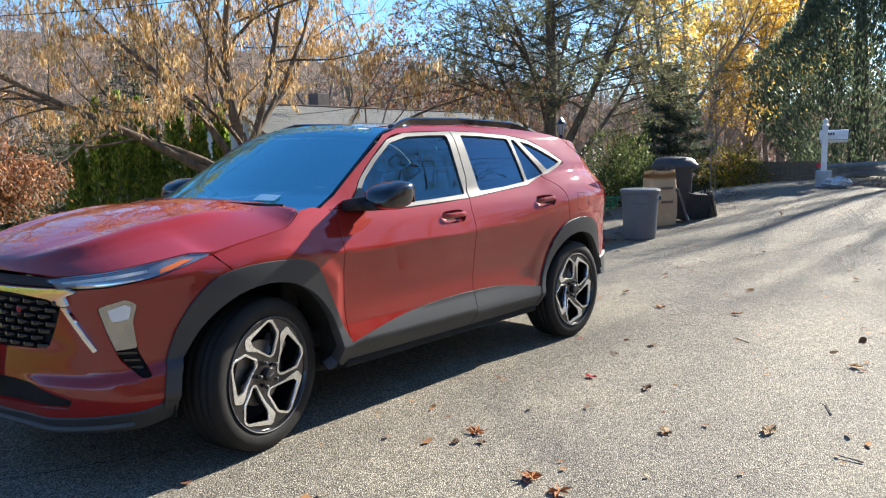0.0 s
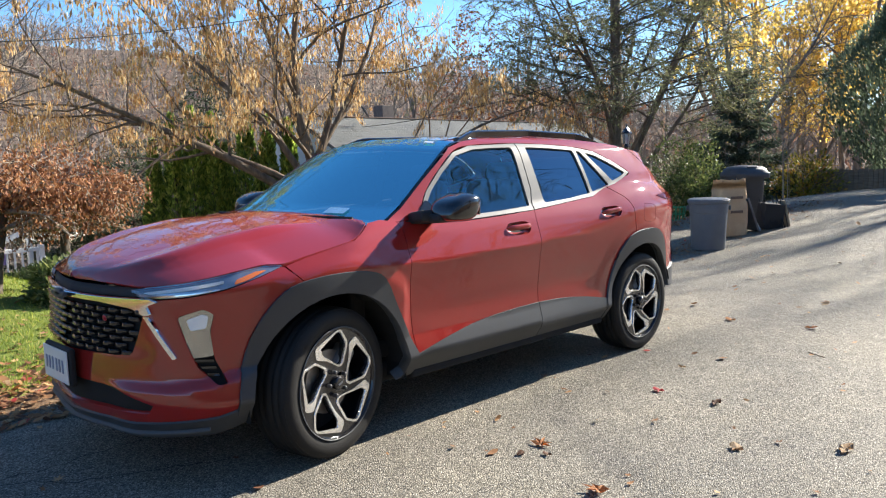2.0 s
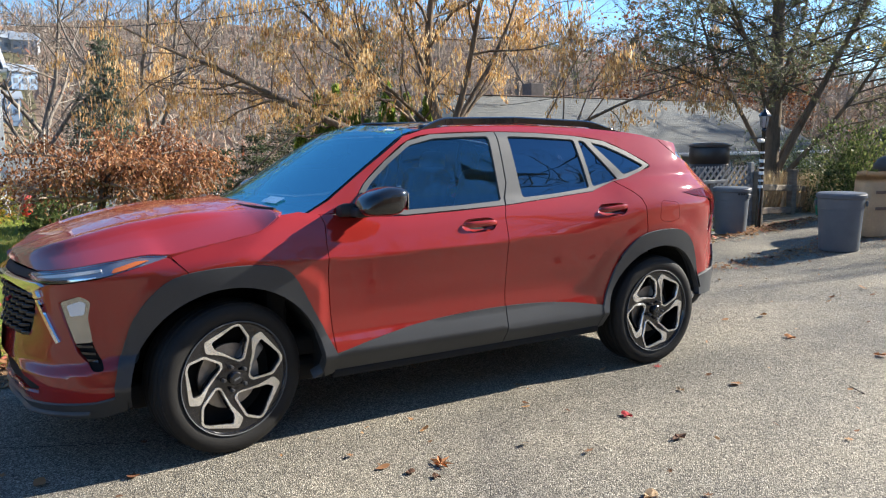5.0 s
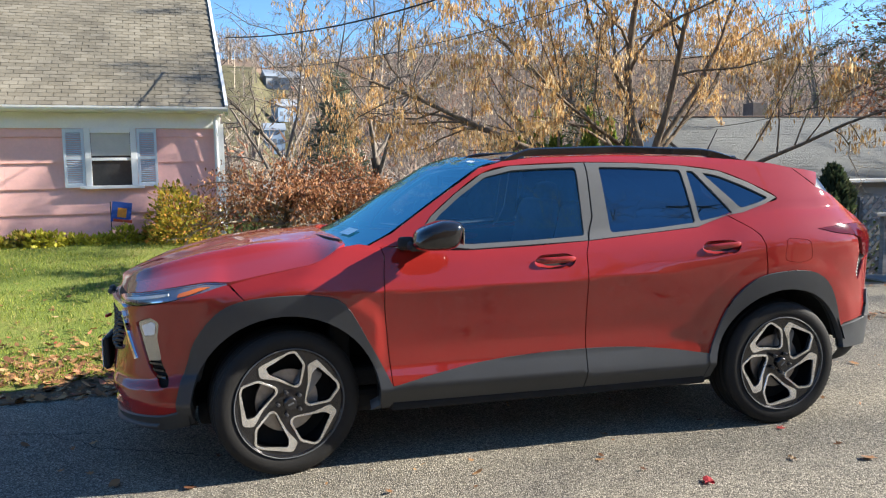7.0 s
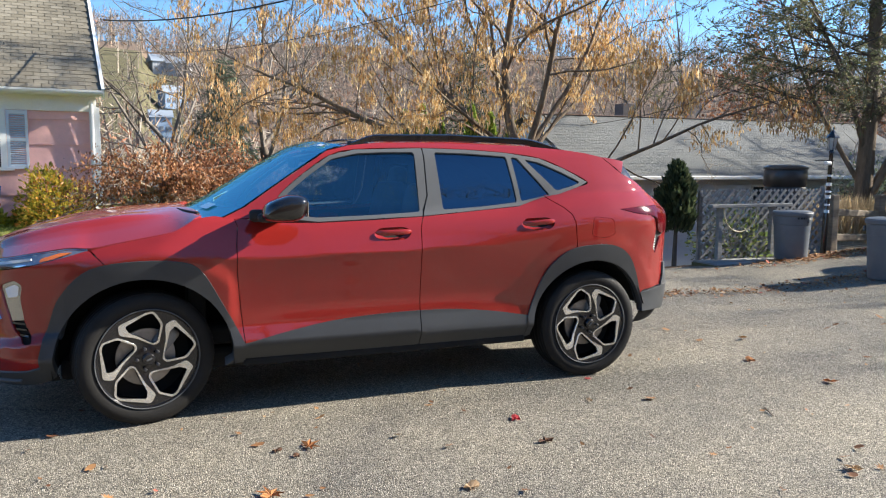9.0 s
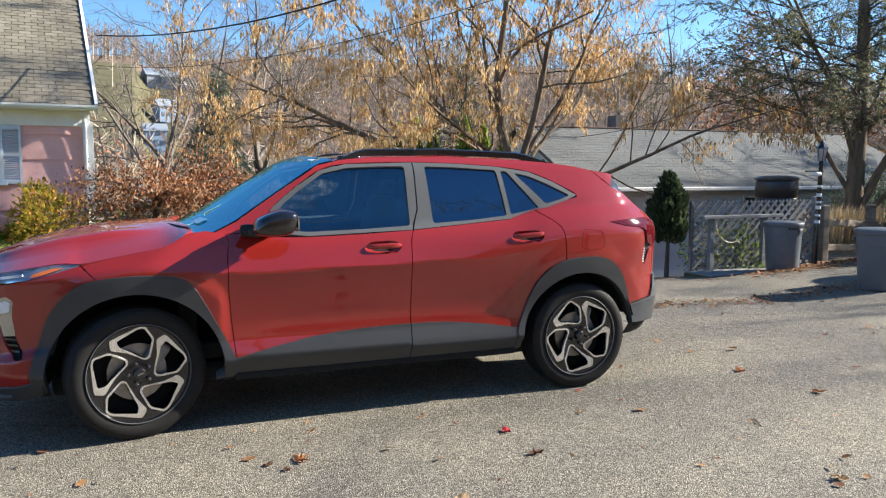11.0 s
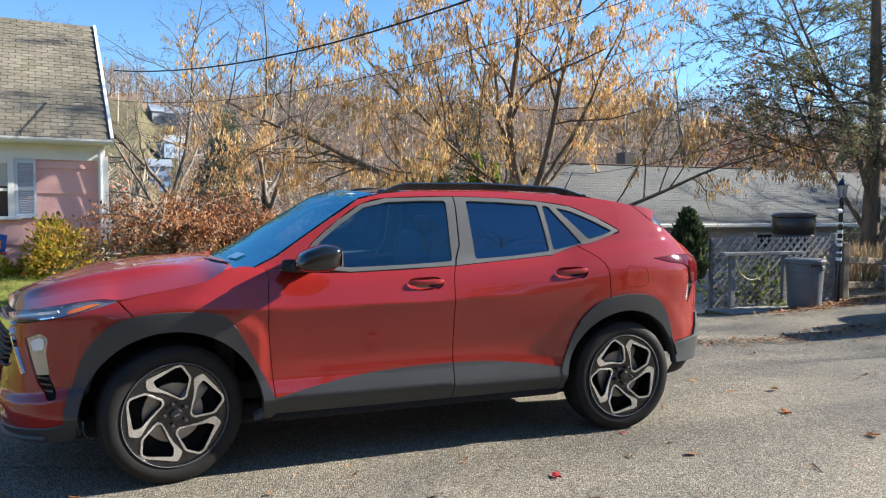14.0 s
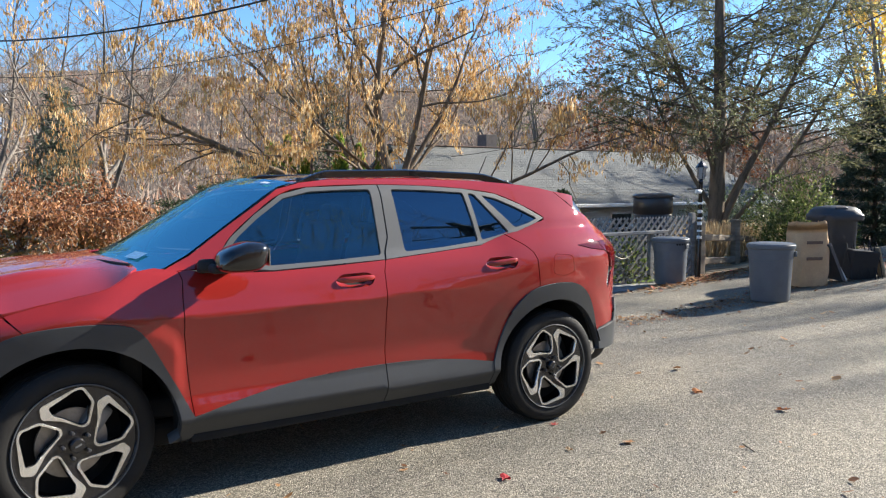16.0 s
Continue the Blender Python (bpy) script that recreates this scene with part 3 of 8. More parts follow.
# honeycomb blocks of the grille
blocks = bmesh.new()
row = 0
z = 0.600
while z < 0.81:
    y = 0.035 + (0.042 if row % 2 else 0)
    while y < 0.57:
        if inside([(p[0], p[1]) for p in GRILLE], sy(y + 0.02), z + 0.008) and inside([(p[0], p[1]) for p in GRILLE], sy(max(0.01, y - 0.02)), z + 0.008):
            a = skin(np.array(sy(y)), np.array(z))
            b = skin(np.array(sy(y + 0.01)), np.array(z))
            for sgn in (-1, 1):
                ang = math.atan2(b[1] - a[1], b[0] - a[0]) + math.pi / 2
                box(blocks, (a[0] + 0.012, sgn * a[1], a[2]), (0.05, 0.066, 0.020), 0.006, pose(0, 0, 0, 0, 12, math.degrees(ang) * (1 if sgn > 0 else 1) * (1 if sgn < 0 else -1)))
        y += 0.084
    z += 0.030
    row += 1
part("grille_mesh", blocks, GLOSSBLACK, car, "black honeycomb grille", 40)
both(sheet("chrome_bar", skin, rounded(fz([(0.005, 0.838), (0.35, 0.838), (0.62, 0.842), (0.66, 0.832), (0.60, 0.812), (0.615, 0.775), (0.585, 0.77), (0.52, 0.800), (0.30, 0.818), (0.005, 0.822)]), 0.006, 2), CHROME, car, step=0.02, lift=0.016, thick=0.03, label="chrome bar"))
both(sheet("chrome_blade", skin, rounded(fz([(0.575, 0.765), (0.600, 0.765), (0.715, 0.590), (0.70, 0.583)]), 0.005, 2), CHROME, car, step=0.02, lift=0.012, thick=0.02, label="chrome blade"))
bm = bmesh.new()
for w, h in ((0.15, 0.022), (0.07, 0.046)):
    box(bm, (-2.282, 0, 0.832), (0.02, w, h), 0.005)
part("badge", bm, SATIN, car, "plain silver badge", 40)
part("red_badge", boxed((-2.235, -0.40, 0.755), (0.012, 0.055, 0.016), 0.003, pose(0, 0, 0, 0, 0, -16)), plain("badge_red", (0.45, 0.02, 0.03), 0.3), car, "small red badge")
# number plate: plain bars in place of its characters
plate = part("plate_bracket", boxed((-2.300, 0, 0.505), (0.03, 0.32, 0.175), 0.01), MATTBLACK, car)
pl = part("number_plate", boxed((-2.322, 0, 0.505), (0.006, 0.305, 0.152), 0.002), PLATEW, car, "white plate with dark bars")
for i in range(6):
    part("plate_bar", boxed((-2.3265, -0.10 + i * 0.040 + (0.01 if i > 2 else 0), 0.505), (0.002, 0.018, 0.060), 0), plain("plate_ink", (0.16, 0.20, 0.30), 0.5), pl)

# headlamps and fog lamps
hl = sheet("headlamp", skin, HEAD, LAMPGREY, car, step=0.02, lift=-0.012, thick=0.0, label="slim headlamp with clear lens")
both(hl)
lens = sheet("headlamp_lens", skin, HEAD, glass("lamp_glass", (0.85, 0.88, 0.9), 1.5), car, step=0.02, lift=0.002, thick=0.01)
lens.visible_shadow = False
both(lens)
both(sheet("headlamp_amber", skin, rounded([(sx(-1.86), 0.893), (sx(-1.80), 0.907), (sx(-1.705), 0.940), (sx(-1.76), 0.938), (sx(-1.85), 0.912)], 0.008, 2), AMBER, car, step=0.02, lift=-0.004, thick=0.006, label="amber reflector"))
both(sheet("headlamp_strip", skin, [(sy(0.57), 0.866), (sy(0.60), 0.862), (sx(-2.03), 0.882), (sx(-1.90), 0.905), (sx(-1.90), 0.914), (sx(-2.05), 0.894), (sy(0.60), 0.872)], WHITEP, car, step=0.02, lift=-0.006, thick=0.006))
both(sheet("headlamp_base", skin, [(sy(0.60), 0.842), (sx(-2.04), 0.855), (sx(-1.92), 0.875), (sx(-1.92), 0.882), (sx(-2.04), 0.865), (sy(0.60), 0.850)], CHROME, car, step=0.02, lift=-0.005, thick=0.006))
both(sheet("fog_back", skin, FOG, MATTBLACK, car, step=0.02, lift=-0.03, thick=0))
fogl = rounded([(sx(-2.072), 0.763), (sx(-1.985), 0.797), (sx(-1.948), 0.774), (sx(-1.967), 0.70), (sx(-1.957), 0.592), (sx(-2.036), 0.585), (sx(-2.054), 0.66)], 0.012, 3)
both(sheet("fog_chamber", skin, rounded([(sx(-2.045), 0.752), (sx(-1.99), 0.775), (sx(-1.968), 0.765), (sx(-1.98), 0.715), (sx(-2.035), 0.705)], 0.008, 2), WHITEP, car, step=0.02, lift=-0.004, thick=0.01, label="pale lamp chamber"))
both(sheet("fog_lamp", skin, fogl, plain("fog_reflector", (0.36, 0.36, 0.35), 0.14, 0.9, 0.15, 26, 0, 1.0), car, step=0.02, lift=-0.007, thick=0.015, label="clear fog lamp"))
for zb in (0.52, 0.55, 0.58):
    both(sheet("fog_vent", skin, [(sx(-2.03 + (0.58 - zb) * 0.7), zb), (sx(-1.96 + (0.58 - zb) * 0.3), zb - 0.004), (sx(-1.957 + (0.58 - zb) * 0.3), zb - 0.014), (sx(-2.025 + (0.58 - zb) * 0.7), zb - 0.010)], GLOSSBLACK, car, step=0.02, lift=-0.006, thick=0.02))
# tail lamps
both(sheet("tail_back", skin, sz(LAMP_R), MATTBLACK, car, step=0.02, lift=-0.012, thick=0))
both(sheet("tail_lamp", skin, sz(rounded([(1.578, 1.101), (1.70, 1.073), (1.845, 1.055), (1.905, 1.035), (1.925, 0.945), (1.97, 0.925), (2.055, 0.935), (2.10, 1.087), (1.95, 1.114), (1.78, 1.112)], 0.008, 2)), TAILRED, car, step=0.02, lift=0.004, thick=0.02, label="glossy dark red lens"))
for k in range(6):
    both(sheet("tail_mark", skin, sz([(1.885, 0.815 + k * 0.018), (1.905, 0.810 + k * 0.018), (1.907, 0.819 + k * 0.018), (1.887, 0.824 + k * 0.018)]), WHITEP, car, step=0.02, lift=-0.006, thick=0.004))

# bonnet, windscreen and roof
HC = table([(-2.30, 0.880), (-2.255, 0.897), (-2.215, 0.925), (-2.15, 0.962), (-2.04, 1.012), (-1.85, 1.066), (-1.68, 1.104), (-1.45, 1.137), (-1.21, 1.155), (-1.0, 1.160), (-0.9, 1.16)])
rim_sz = [(0.0, 0.897), (sy(0.25), 0.897), (sy(0.48), 0.893), (sy(0.60), 0.893), (sx(-2.05), 0.910), (sx(-1.88), 0.939), (sx(-1.72), 0.960), (sx(-1.62), 0.957), (sx(-1.50), 0.978), (sx(-1.345), 1.005), (sx(-1.22), 1.028), (sx(-1.15), 1.062), (sx(-1.10), 1.094)]
RIM = np.array([tuple(skin(np.array(s), np.array(z))) for s, z in curve_through(rim_sz, 4)])
RIM[:, 1] = np.minimum(RIM[:, 1] + 0.0065, 0)


def hood(x, y):
    ye, ze = np.interp(x, RIM[:, 0], -RIM[:, 1]), np.interp(x, RIM[:, 0], RIM[:, 2])
    a = np.abs(y) / np.maximum(ye, 0.02)
    front_ = smooth01(-2.23, -2.0, x)
    flat = 0.20 * np.clip(a / 0.64, 0, 1) ** 2 + 0.80 * smooth01(0.58, 0.70, a) * np.clip((a - 0.58) / 0.42, 0, 1.1)
    hc = HC(x) - 0.018 * front_
    shelf = front_ * (1 - smooth01(-1.55, -1.15, x))
    z = hc - np.maximum(hc - ze, 0) * (np.clip(a, 0, 1.05) ** 2.4 * (1 - shelf) + flat * shelf)
    z = z + 0.012 * smooth01(0.42, 0.60, a) * (1 - smooth01(0.62, 0.80, a)) * shelf
    return np.stack([x + 0 * y, y + 0 * x, z], -1)


bonnet = [(p[0], p[1]) for p in RIM] + [(-1.085, -0.775), (-1.062, -0.735), (-1.070, -0.58), (-1.12, -0.33), (-1.155, 0.0)]
bonnet = bonnet + [(x, -y) for x, y in reversed(bonnet[1:-1])]
sheet("bonnet", hood, bonnet, RED, car, step=0.022, thick=0.03)
cowl = [(-1.165, 0.0), (-1.135, -0.35), (-1.08, -0.60), (-1.05, -0.765), (-0.90, -0.74), (-0.98, -0.4), (-1.02, 0.0)]
cowl = cowl + [(x, -y) for x, y in reversed(cowl[1:-1])]
sheet("cowl", lambda x, y: hood(x, y) - np.array([0, 0, 0.035]), cowl, MATTBLACK, car, step=0.05, thick=0.02)

EDGE = np.array([tuple(skin(np.array(sx(x)), np.array(z))) for x, z in ((-1.02, 1.075), (-0.97, 1.090), (-0.83, 1.156), (-0.60, 1.308), (-0.34, 1.473), (-0.22, 1.508))])
EV = np.linspace(0, 1, len(EDGE))


def shield(u, v):
    """u: -1 to 1 across, v: 0 at the cowl to 1 at the roof."""
    e = [np.interp(v, EV, EDGE[:, k]) for k in range(3)]
    q = 1 - u * u
    return np.stack([e[0] - (0.20 - 0.10 * v) * q, -u * e[1] * 0.985, e[2] + (0.015 + 0.02 * v) * q], -1)


def shield_flip(u, v):
    return shield(-u, v)


ws = sheet("windscreen", shield_flip, [(-0.99, 0.02), (0.99, 0.02), (0.985, 0.5), (0.98, 0.985), (-0.98, 0.985), (-0.985, 0.5)], GLASS_SHIELD, car, step=0.06, lift=-0.002, thick=0, label="windscreen with blue sky tint in its gloss")
ws.visible_shadow = False
rim = [(-0.998, 0.0), (0.998, 0.0), (0.998, 0.5), (0.998, 1.0), (-0.998, 1.0), (-0.998, 0.5)]
sheet("windscreen_rim", shield_flip, rim, GLOSSBLACK, car, holes=[[(-0.955, 0.10), (0.955, 0.10), (0.95, 0.5), (0.94, 0.95), (-0.94, 0.95), (-0.95, 0.5)]], step=0.05, lift=-0.006, thick=0)
RE = np.array([tuple(skin(np.array(sx(x)), np.array(z))) for x, z in ((-0.34, 1.467), (-0.2, 1.500), (0.0, 1.521), (0.5, 1.530), (1.0, 1.511), (1.30, 1.487), (1.45, 1.468), (1.585, 1.443), (1.70, 1.426), (1.79, 1.412))])


def roof(x, y):
    ye, ze = -np.interp(x, RE[:, 0], RE[:, 1]), np.interp(x, RE[:, 0], RE[:, 2])
    q = np.clip(1 - (y / ye) ** 2, 0, 1)
    return np.stack([x + 0 * y, y + 0 * x, ze + 0.030 * q], -1)


rf = [(p[0], p[1] * 0.995) for p in RE[1:]]
rf = [(-0.30, 0.0), (-0.28, -0.3)] + rf + [(1.815, -0.4), (1.825, 0.0)]
rf = rf + [(x, -y) for x, y in reversed(rf[1:-1])]
ROOFGLOSS = plain("gloss_roof", (0.012, 0.012, 0.014), 0.1, 0, 0.1, 5, 0, 1.0)
sheet("roof", roof, rf, RED, car, step=0.05, thick=0.03)
sheet("sunroof", roof, rounded([(-0.22, -0.45), (-0.22, 0.45), (0.75, 0.45), (0.75, -0.45)], 0.05), ROOFGLOSS, car, step=0.05, lift=0.004, thick=0.004, label="dark glass sunroof")
# rear glass and spoiler ends
def rear_glass(u, v):
    z = 1.39 - 0.28 * v
    return np.stack([np.interp(z, [1.10, 1.39], [2.14, 1.80]) - 0.10 * u * u, u * (0.60 + 0.05 * v), z], -1)


sheet("rear_window_glass", rear_glass, [(-1, 0), (1, 0), (1, 1), (-1, 1)], GLASS_REAR, car, step=0.1, lift=0.0, thick=0.01)
FIN = [(1.590, 1.442), (1.70, 1.427), (1.80, 1.412), (1.775, 1.392), (1.715, 1.336)]
both(sheet("spoiler_fin", skin, sz(FIN), RED, car, step=0.02, lift=0.002, thick=0.03, label="pointed red spoiler end"))
both(sheet("spoiler_wedge", skin, sz([(1.722, 1.334), (1.780, 1.389), (1.805, 1.385), (1.868, 1.277)]), GLOSSBLACK, car, step=0.02, lift=-0.010, thick=0.02, label="gloss black wedge"))
part("brake_lamp", boxed((1.80, 0, 1.415), (0.03, 0.36, 0.016), 0.004), TAILRED, car, "thin dark red lamp strip")

# roof rails: a flat tube that lifts off the roof between its feet
def rail(sg):
    bm = bmesh.new()
    prof = [(-0.020, -0.030), (0.020, -0.030), (0.020, 0.004), (0.010, 0.012), (-0.010, 0.012), (-0.020, 0.004)]
    rings = []
    for i in range(41):
        t = i / 40
        x = -0.26 + 1.60 * t
        p = roof(np.array(x), np.array(0.0))
        ye = -float(np.interp(x, RE[:, 0], RE[:, 1])) - 0.045
        q = roof(np.array(x), np.array(ye))
        lift = -0.012 + 0.042 * float(smooth01(0, 0.16, t) * (1 - smooth01(0.80, 1.0, t)))
        k = 0.25 + 0.75 * float(smooth01(0, 0.16, t) * (1 - smooth01(0.84, 1.0, t)))
        rings.append([bm.verts.new((x, sg * (ye + a), q[2] + lift + 0.006 + b * k)) for a, b in prof])
    for a, b in zip(rings, rings[1:]):
        for i in range(6):
            bm.faces.new((a[i], a[(i + 1) % 6], b[(i + 1) % 6], b[i]))
    bm.faces.new(rings[0]), bm.faces.new(rings[-1])
    for x in (-0.12, 1.18):
        ye = -float(np.interp(x, RE[:, 0], RE[:, 1])) - 0.045
        q = roof(np.array(x), np.array(ye))
        box(bm, (x, sg * ye, q[2] + 0.002), (0.14, 0.030, 0.030), 0.01)
    bmesh.ops.recalc_face_normals(bm, faces=bm.faces)
    part("roof_rail", bm, GLOSSBLACK, car, "black roof rail", 50)


rail(-1), rail(1)
part("aerial", roded((1.38, 0, 1.49), (1.49, 0, 1.70), 0.006, 0.003, 8), MATTBLACK, car, "thin black aerial", 40)

# door mirrors
def mirror(sg):
    bm = bmesh.new()
    bmesh.ops.create_uvsphere(bm, u_segments=32, v_segments=20, radius=1.0)
    for v in bm.verts:
        x, y, z = v.co
        f = lambda a, p: math.copysign(abs(a) ** p, a)
        x, y, z = f(x, 0.60), f(y, 0.65), f(z, 0.58)
        taper = 1 - 0.28 * max(0, -x)
        v.co = (-0.648 + x * 0.118 + 0.018 * z, sg * (0.985 + y * 0.105), 1.150 + z * 0.072 * taper - 0.014 * max(0, -x))
    if sg < 0:
        bmesh.ops.reverse_faces(bm, faces=bm.faces)
    shellm = part("mirror_housing", bm, GLOSSBLACK, car, "gloss black mirror cap", 60)
    bm = bmesh.new()
    box(bm, (-0.73, sg * 0.865, 1.104), (0.17, 0.15, 0.062), 0.018, pose(0, 0, 0, sg * 8, 0, sg * 12))
    box(bm, (-0.70, sg * 0.94, 1.100), (0.17, 0.13, 0.046), 0.016)
    part("mirror_foot", bm, MATTBLACK, shellm, smooth=50)
    part("mirror_glass", boxed((-0.532, sg * 0.985, 1.148), (0.006, 0.14, 0.085), 0.003), CHROME, shellm)


mirror(-1), mirror(1)

# door handles: a dished cup with a bar across
def handle(x, z, tilt):
    s0 = sx(x)

    def dish(s, zz):
        q = np.clip(1 - ((s - s0) / 0.128) ** 2 - ((zz - z) / 0.040) ** 2, 0, 1)
        return skin(s, zz) + np.stack([0 * q, 0.030 * np.sqrt(q), 0 * q], -1)

    c = sheet("handle_cup", dish, sz(CUP(x, z)), RED, car, step=0.012, lift=-0.001, thick=0.0)
    bm = bmesh.new()
    rings = []
    for i in range(17):
        t = -1 + i / 8
        p = skin(np.array(sx(x + 0.112 * t)), np.array(z + tilt * t))
        r = math.sqrt(max(0.05, 1 - t ** 6))
        out = 0.020 * (1 - t ** 4)
        rings.append([bm.verts.new((p[0], p[1] - out - 0.008 * math.cos(a) * r + 0.004, p[2] + 0.008 + 0.0165 * math.sin(a) * r)) for a in [k * math.pi / 6 for k in range(12)]])
    for a, b in zip(rings, rings[1:]):
        for i in range(12):
            bm.faces.new((a[i], a[(i + 1) % 12], b[(i + 1) % 12], b[i]))
    bm.faces.new(rings[0]), bm.faces.new(rings[-1])
    bmesh.ops.recalc_face_normals(bm, faces=bm.faces)
    h = part("door_handle", bm, RED, car, smooth=60)
    both(c), both(h)


handle(0.005, 0.985, 0.002), handle(0.955, 1.022, 0.008)

# wipers, cabin and underbody
for y0, y1 in ((-0.62, -0.05), (0.05, 0.62)):
    bm = bmesh.new()
    for i in range(8):
        pa, pb = (shield(np.array(-(y0 + (y1 - y0) * k / 8) / 0.74), np.array(0.07 + 0.02 * k / 8)) for k in (i, i + 1))
        rod(bm, pa + np.array([-0.02, 0, 0.025]), pb + np.array([-0.02, 0, 0.025]), 0.010, 0.009, 6)
    part("wiper", bm, MATTBLACK, car, "black wiper", 50)
part("underbody", boxed((-0.15, 0, 0.29), (3.3, 1.42, 0.12), 0.03), DARKIN, car)
for y in (-0.79, 0.79):
    part("sill_underside", boxed((0.01, y, 0.29), (1.76, 0.13, 0.05), 0.015), DARKIN, car)
part("cabin_floor", boxed((0.3, 0, 0.42), (2.9, 1.45, 0.10), 0.02), DARKIN, car)
part("engine_wall", boxed((-1.10, 0, 0.72), (0.10, 1.45, 0.62), 0.02), DARKIN, car)
part("dashboard", boxed((-0.88, 0, 0.96), (0.42, 1.40, 0.20), 0.07, pose(0, 0, 0, 0, -6, 0)), MATTBLACK, car, "dark grey dashboard", 50)
part("load_cover", boxed((1.65, 0, 1.02), (0.75, 1.30, 0.03), 0.01), DARKIN, car)
for y in (-0.38, 0.38):
    for x, k in ((0.02, 1.0), (0.95, 0.94)):
        seat = part("seat", boxed((x, y, 0.66), (0.52, 0.52, 0.17), 0.06), SEAT, car, "dark cloth seat", 60)
        part("seat_back", boxed((x + 0.30, y, 0.96), (0.15, 0.50, 0.62 * k), 0.06, pose(0, 0, 0, 0, 14, 0)), SEAT, seat, smooth=60)
        part("headrest", boxed((x + 0.41, y, 1.29), (0.10, 0.26, 0.17), 0.045, pose(0, 0, 0, 0, 10, 0)), SEAT, seat, smooth=60)
bm = bmesh.new()
for i in range(24):
    a, b = 2 * math.pi * i / 24, 2 * math.pi * (i + 1) / 24
    rod(bm, (0, 0.185 * math.cos(a), 0.185 * math.sin(a)), (0, 0.185 * math.cos(b), 0.185 * math.sin(b)), 0.016, 0.016, 8)
box(bm, (0, 0, 0), (0.05, 0.13, 0.12), 0.03), box(bm, (0, 0, 0), (0.02, 0.36, 0.03), 0.008)
bmesh.ops.transform(bm, matrix=pose(-0.52, -0.38, 0.99, 0, -24, 0), verts=bm.verts)
part("steering_wheel", bm, MATTBLACK, car, "black steering wheel", 50)
part("inner_mirror", boxed((-0.42, 0, 1.40), (0.03, 0.24, 0.07), 0.012), MATTBLACK, car)
st = [shield(np.array(-u), np.array(v)) + np.array([-0.004, 0, 0.006]) for u, v in ((0.50, 0.27), (0.67, 0.27), (0.67, 0.345), (0.50, 0.345))]
link_mesh("sticker", st, [(0, 1, 2, 3)], plain("sticker_blue", (0.22, 0.45, 0.66), 0.5, 0, 0.3, 60), car, "pale blue paper sticker on the glass")
st = [shield(np.array(-u), np.array(v)) + np.array([-0.004, 0, 0.006]) for u, v in ((0.74, 0.86), (0.84, 0.86), (0.84, 0.90), (0.74, 0.90))]
link_mesh("sticker", st, [(0, 1, 2, 3)], PLATEW, car, "small white sticker on the glass")

# wheels
NUT = plain("dark_nut", (0.08, 0.08, 0.085), 0.4, 0.7, 0.2, 20)
LOOP = [(-0.140, 0.140), (-0.146, 0.192), (0.004, 0.252), (0.036, 0.251), (0.080, 0.182), (0.060, 0.078), (0.034, 0.066), (-0.060, 0.118)]


def shrunk(poly, by):
    c = np.mean(poly, 0)
    return [tuple(c + (np.array(p) - c) * (1 - by / np.linalg.norm(np.array(p) - c))) for p in poly]


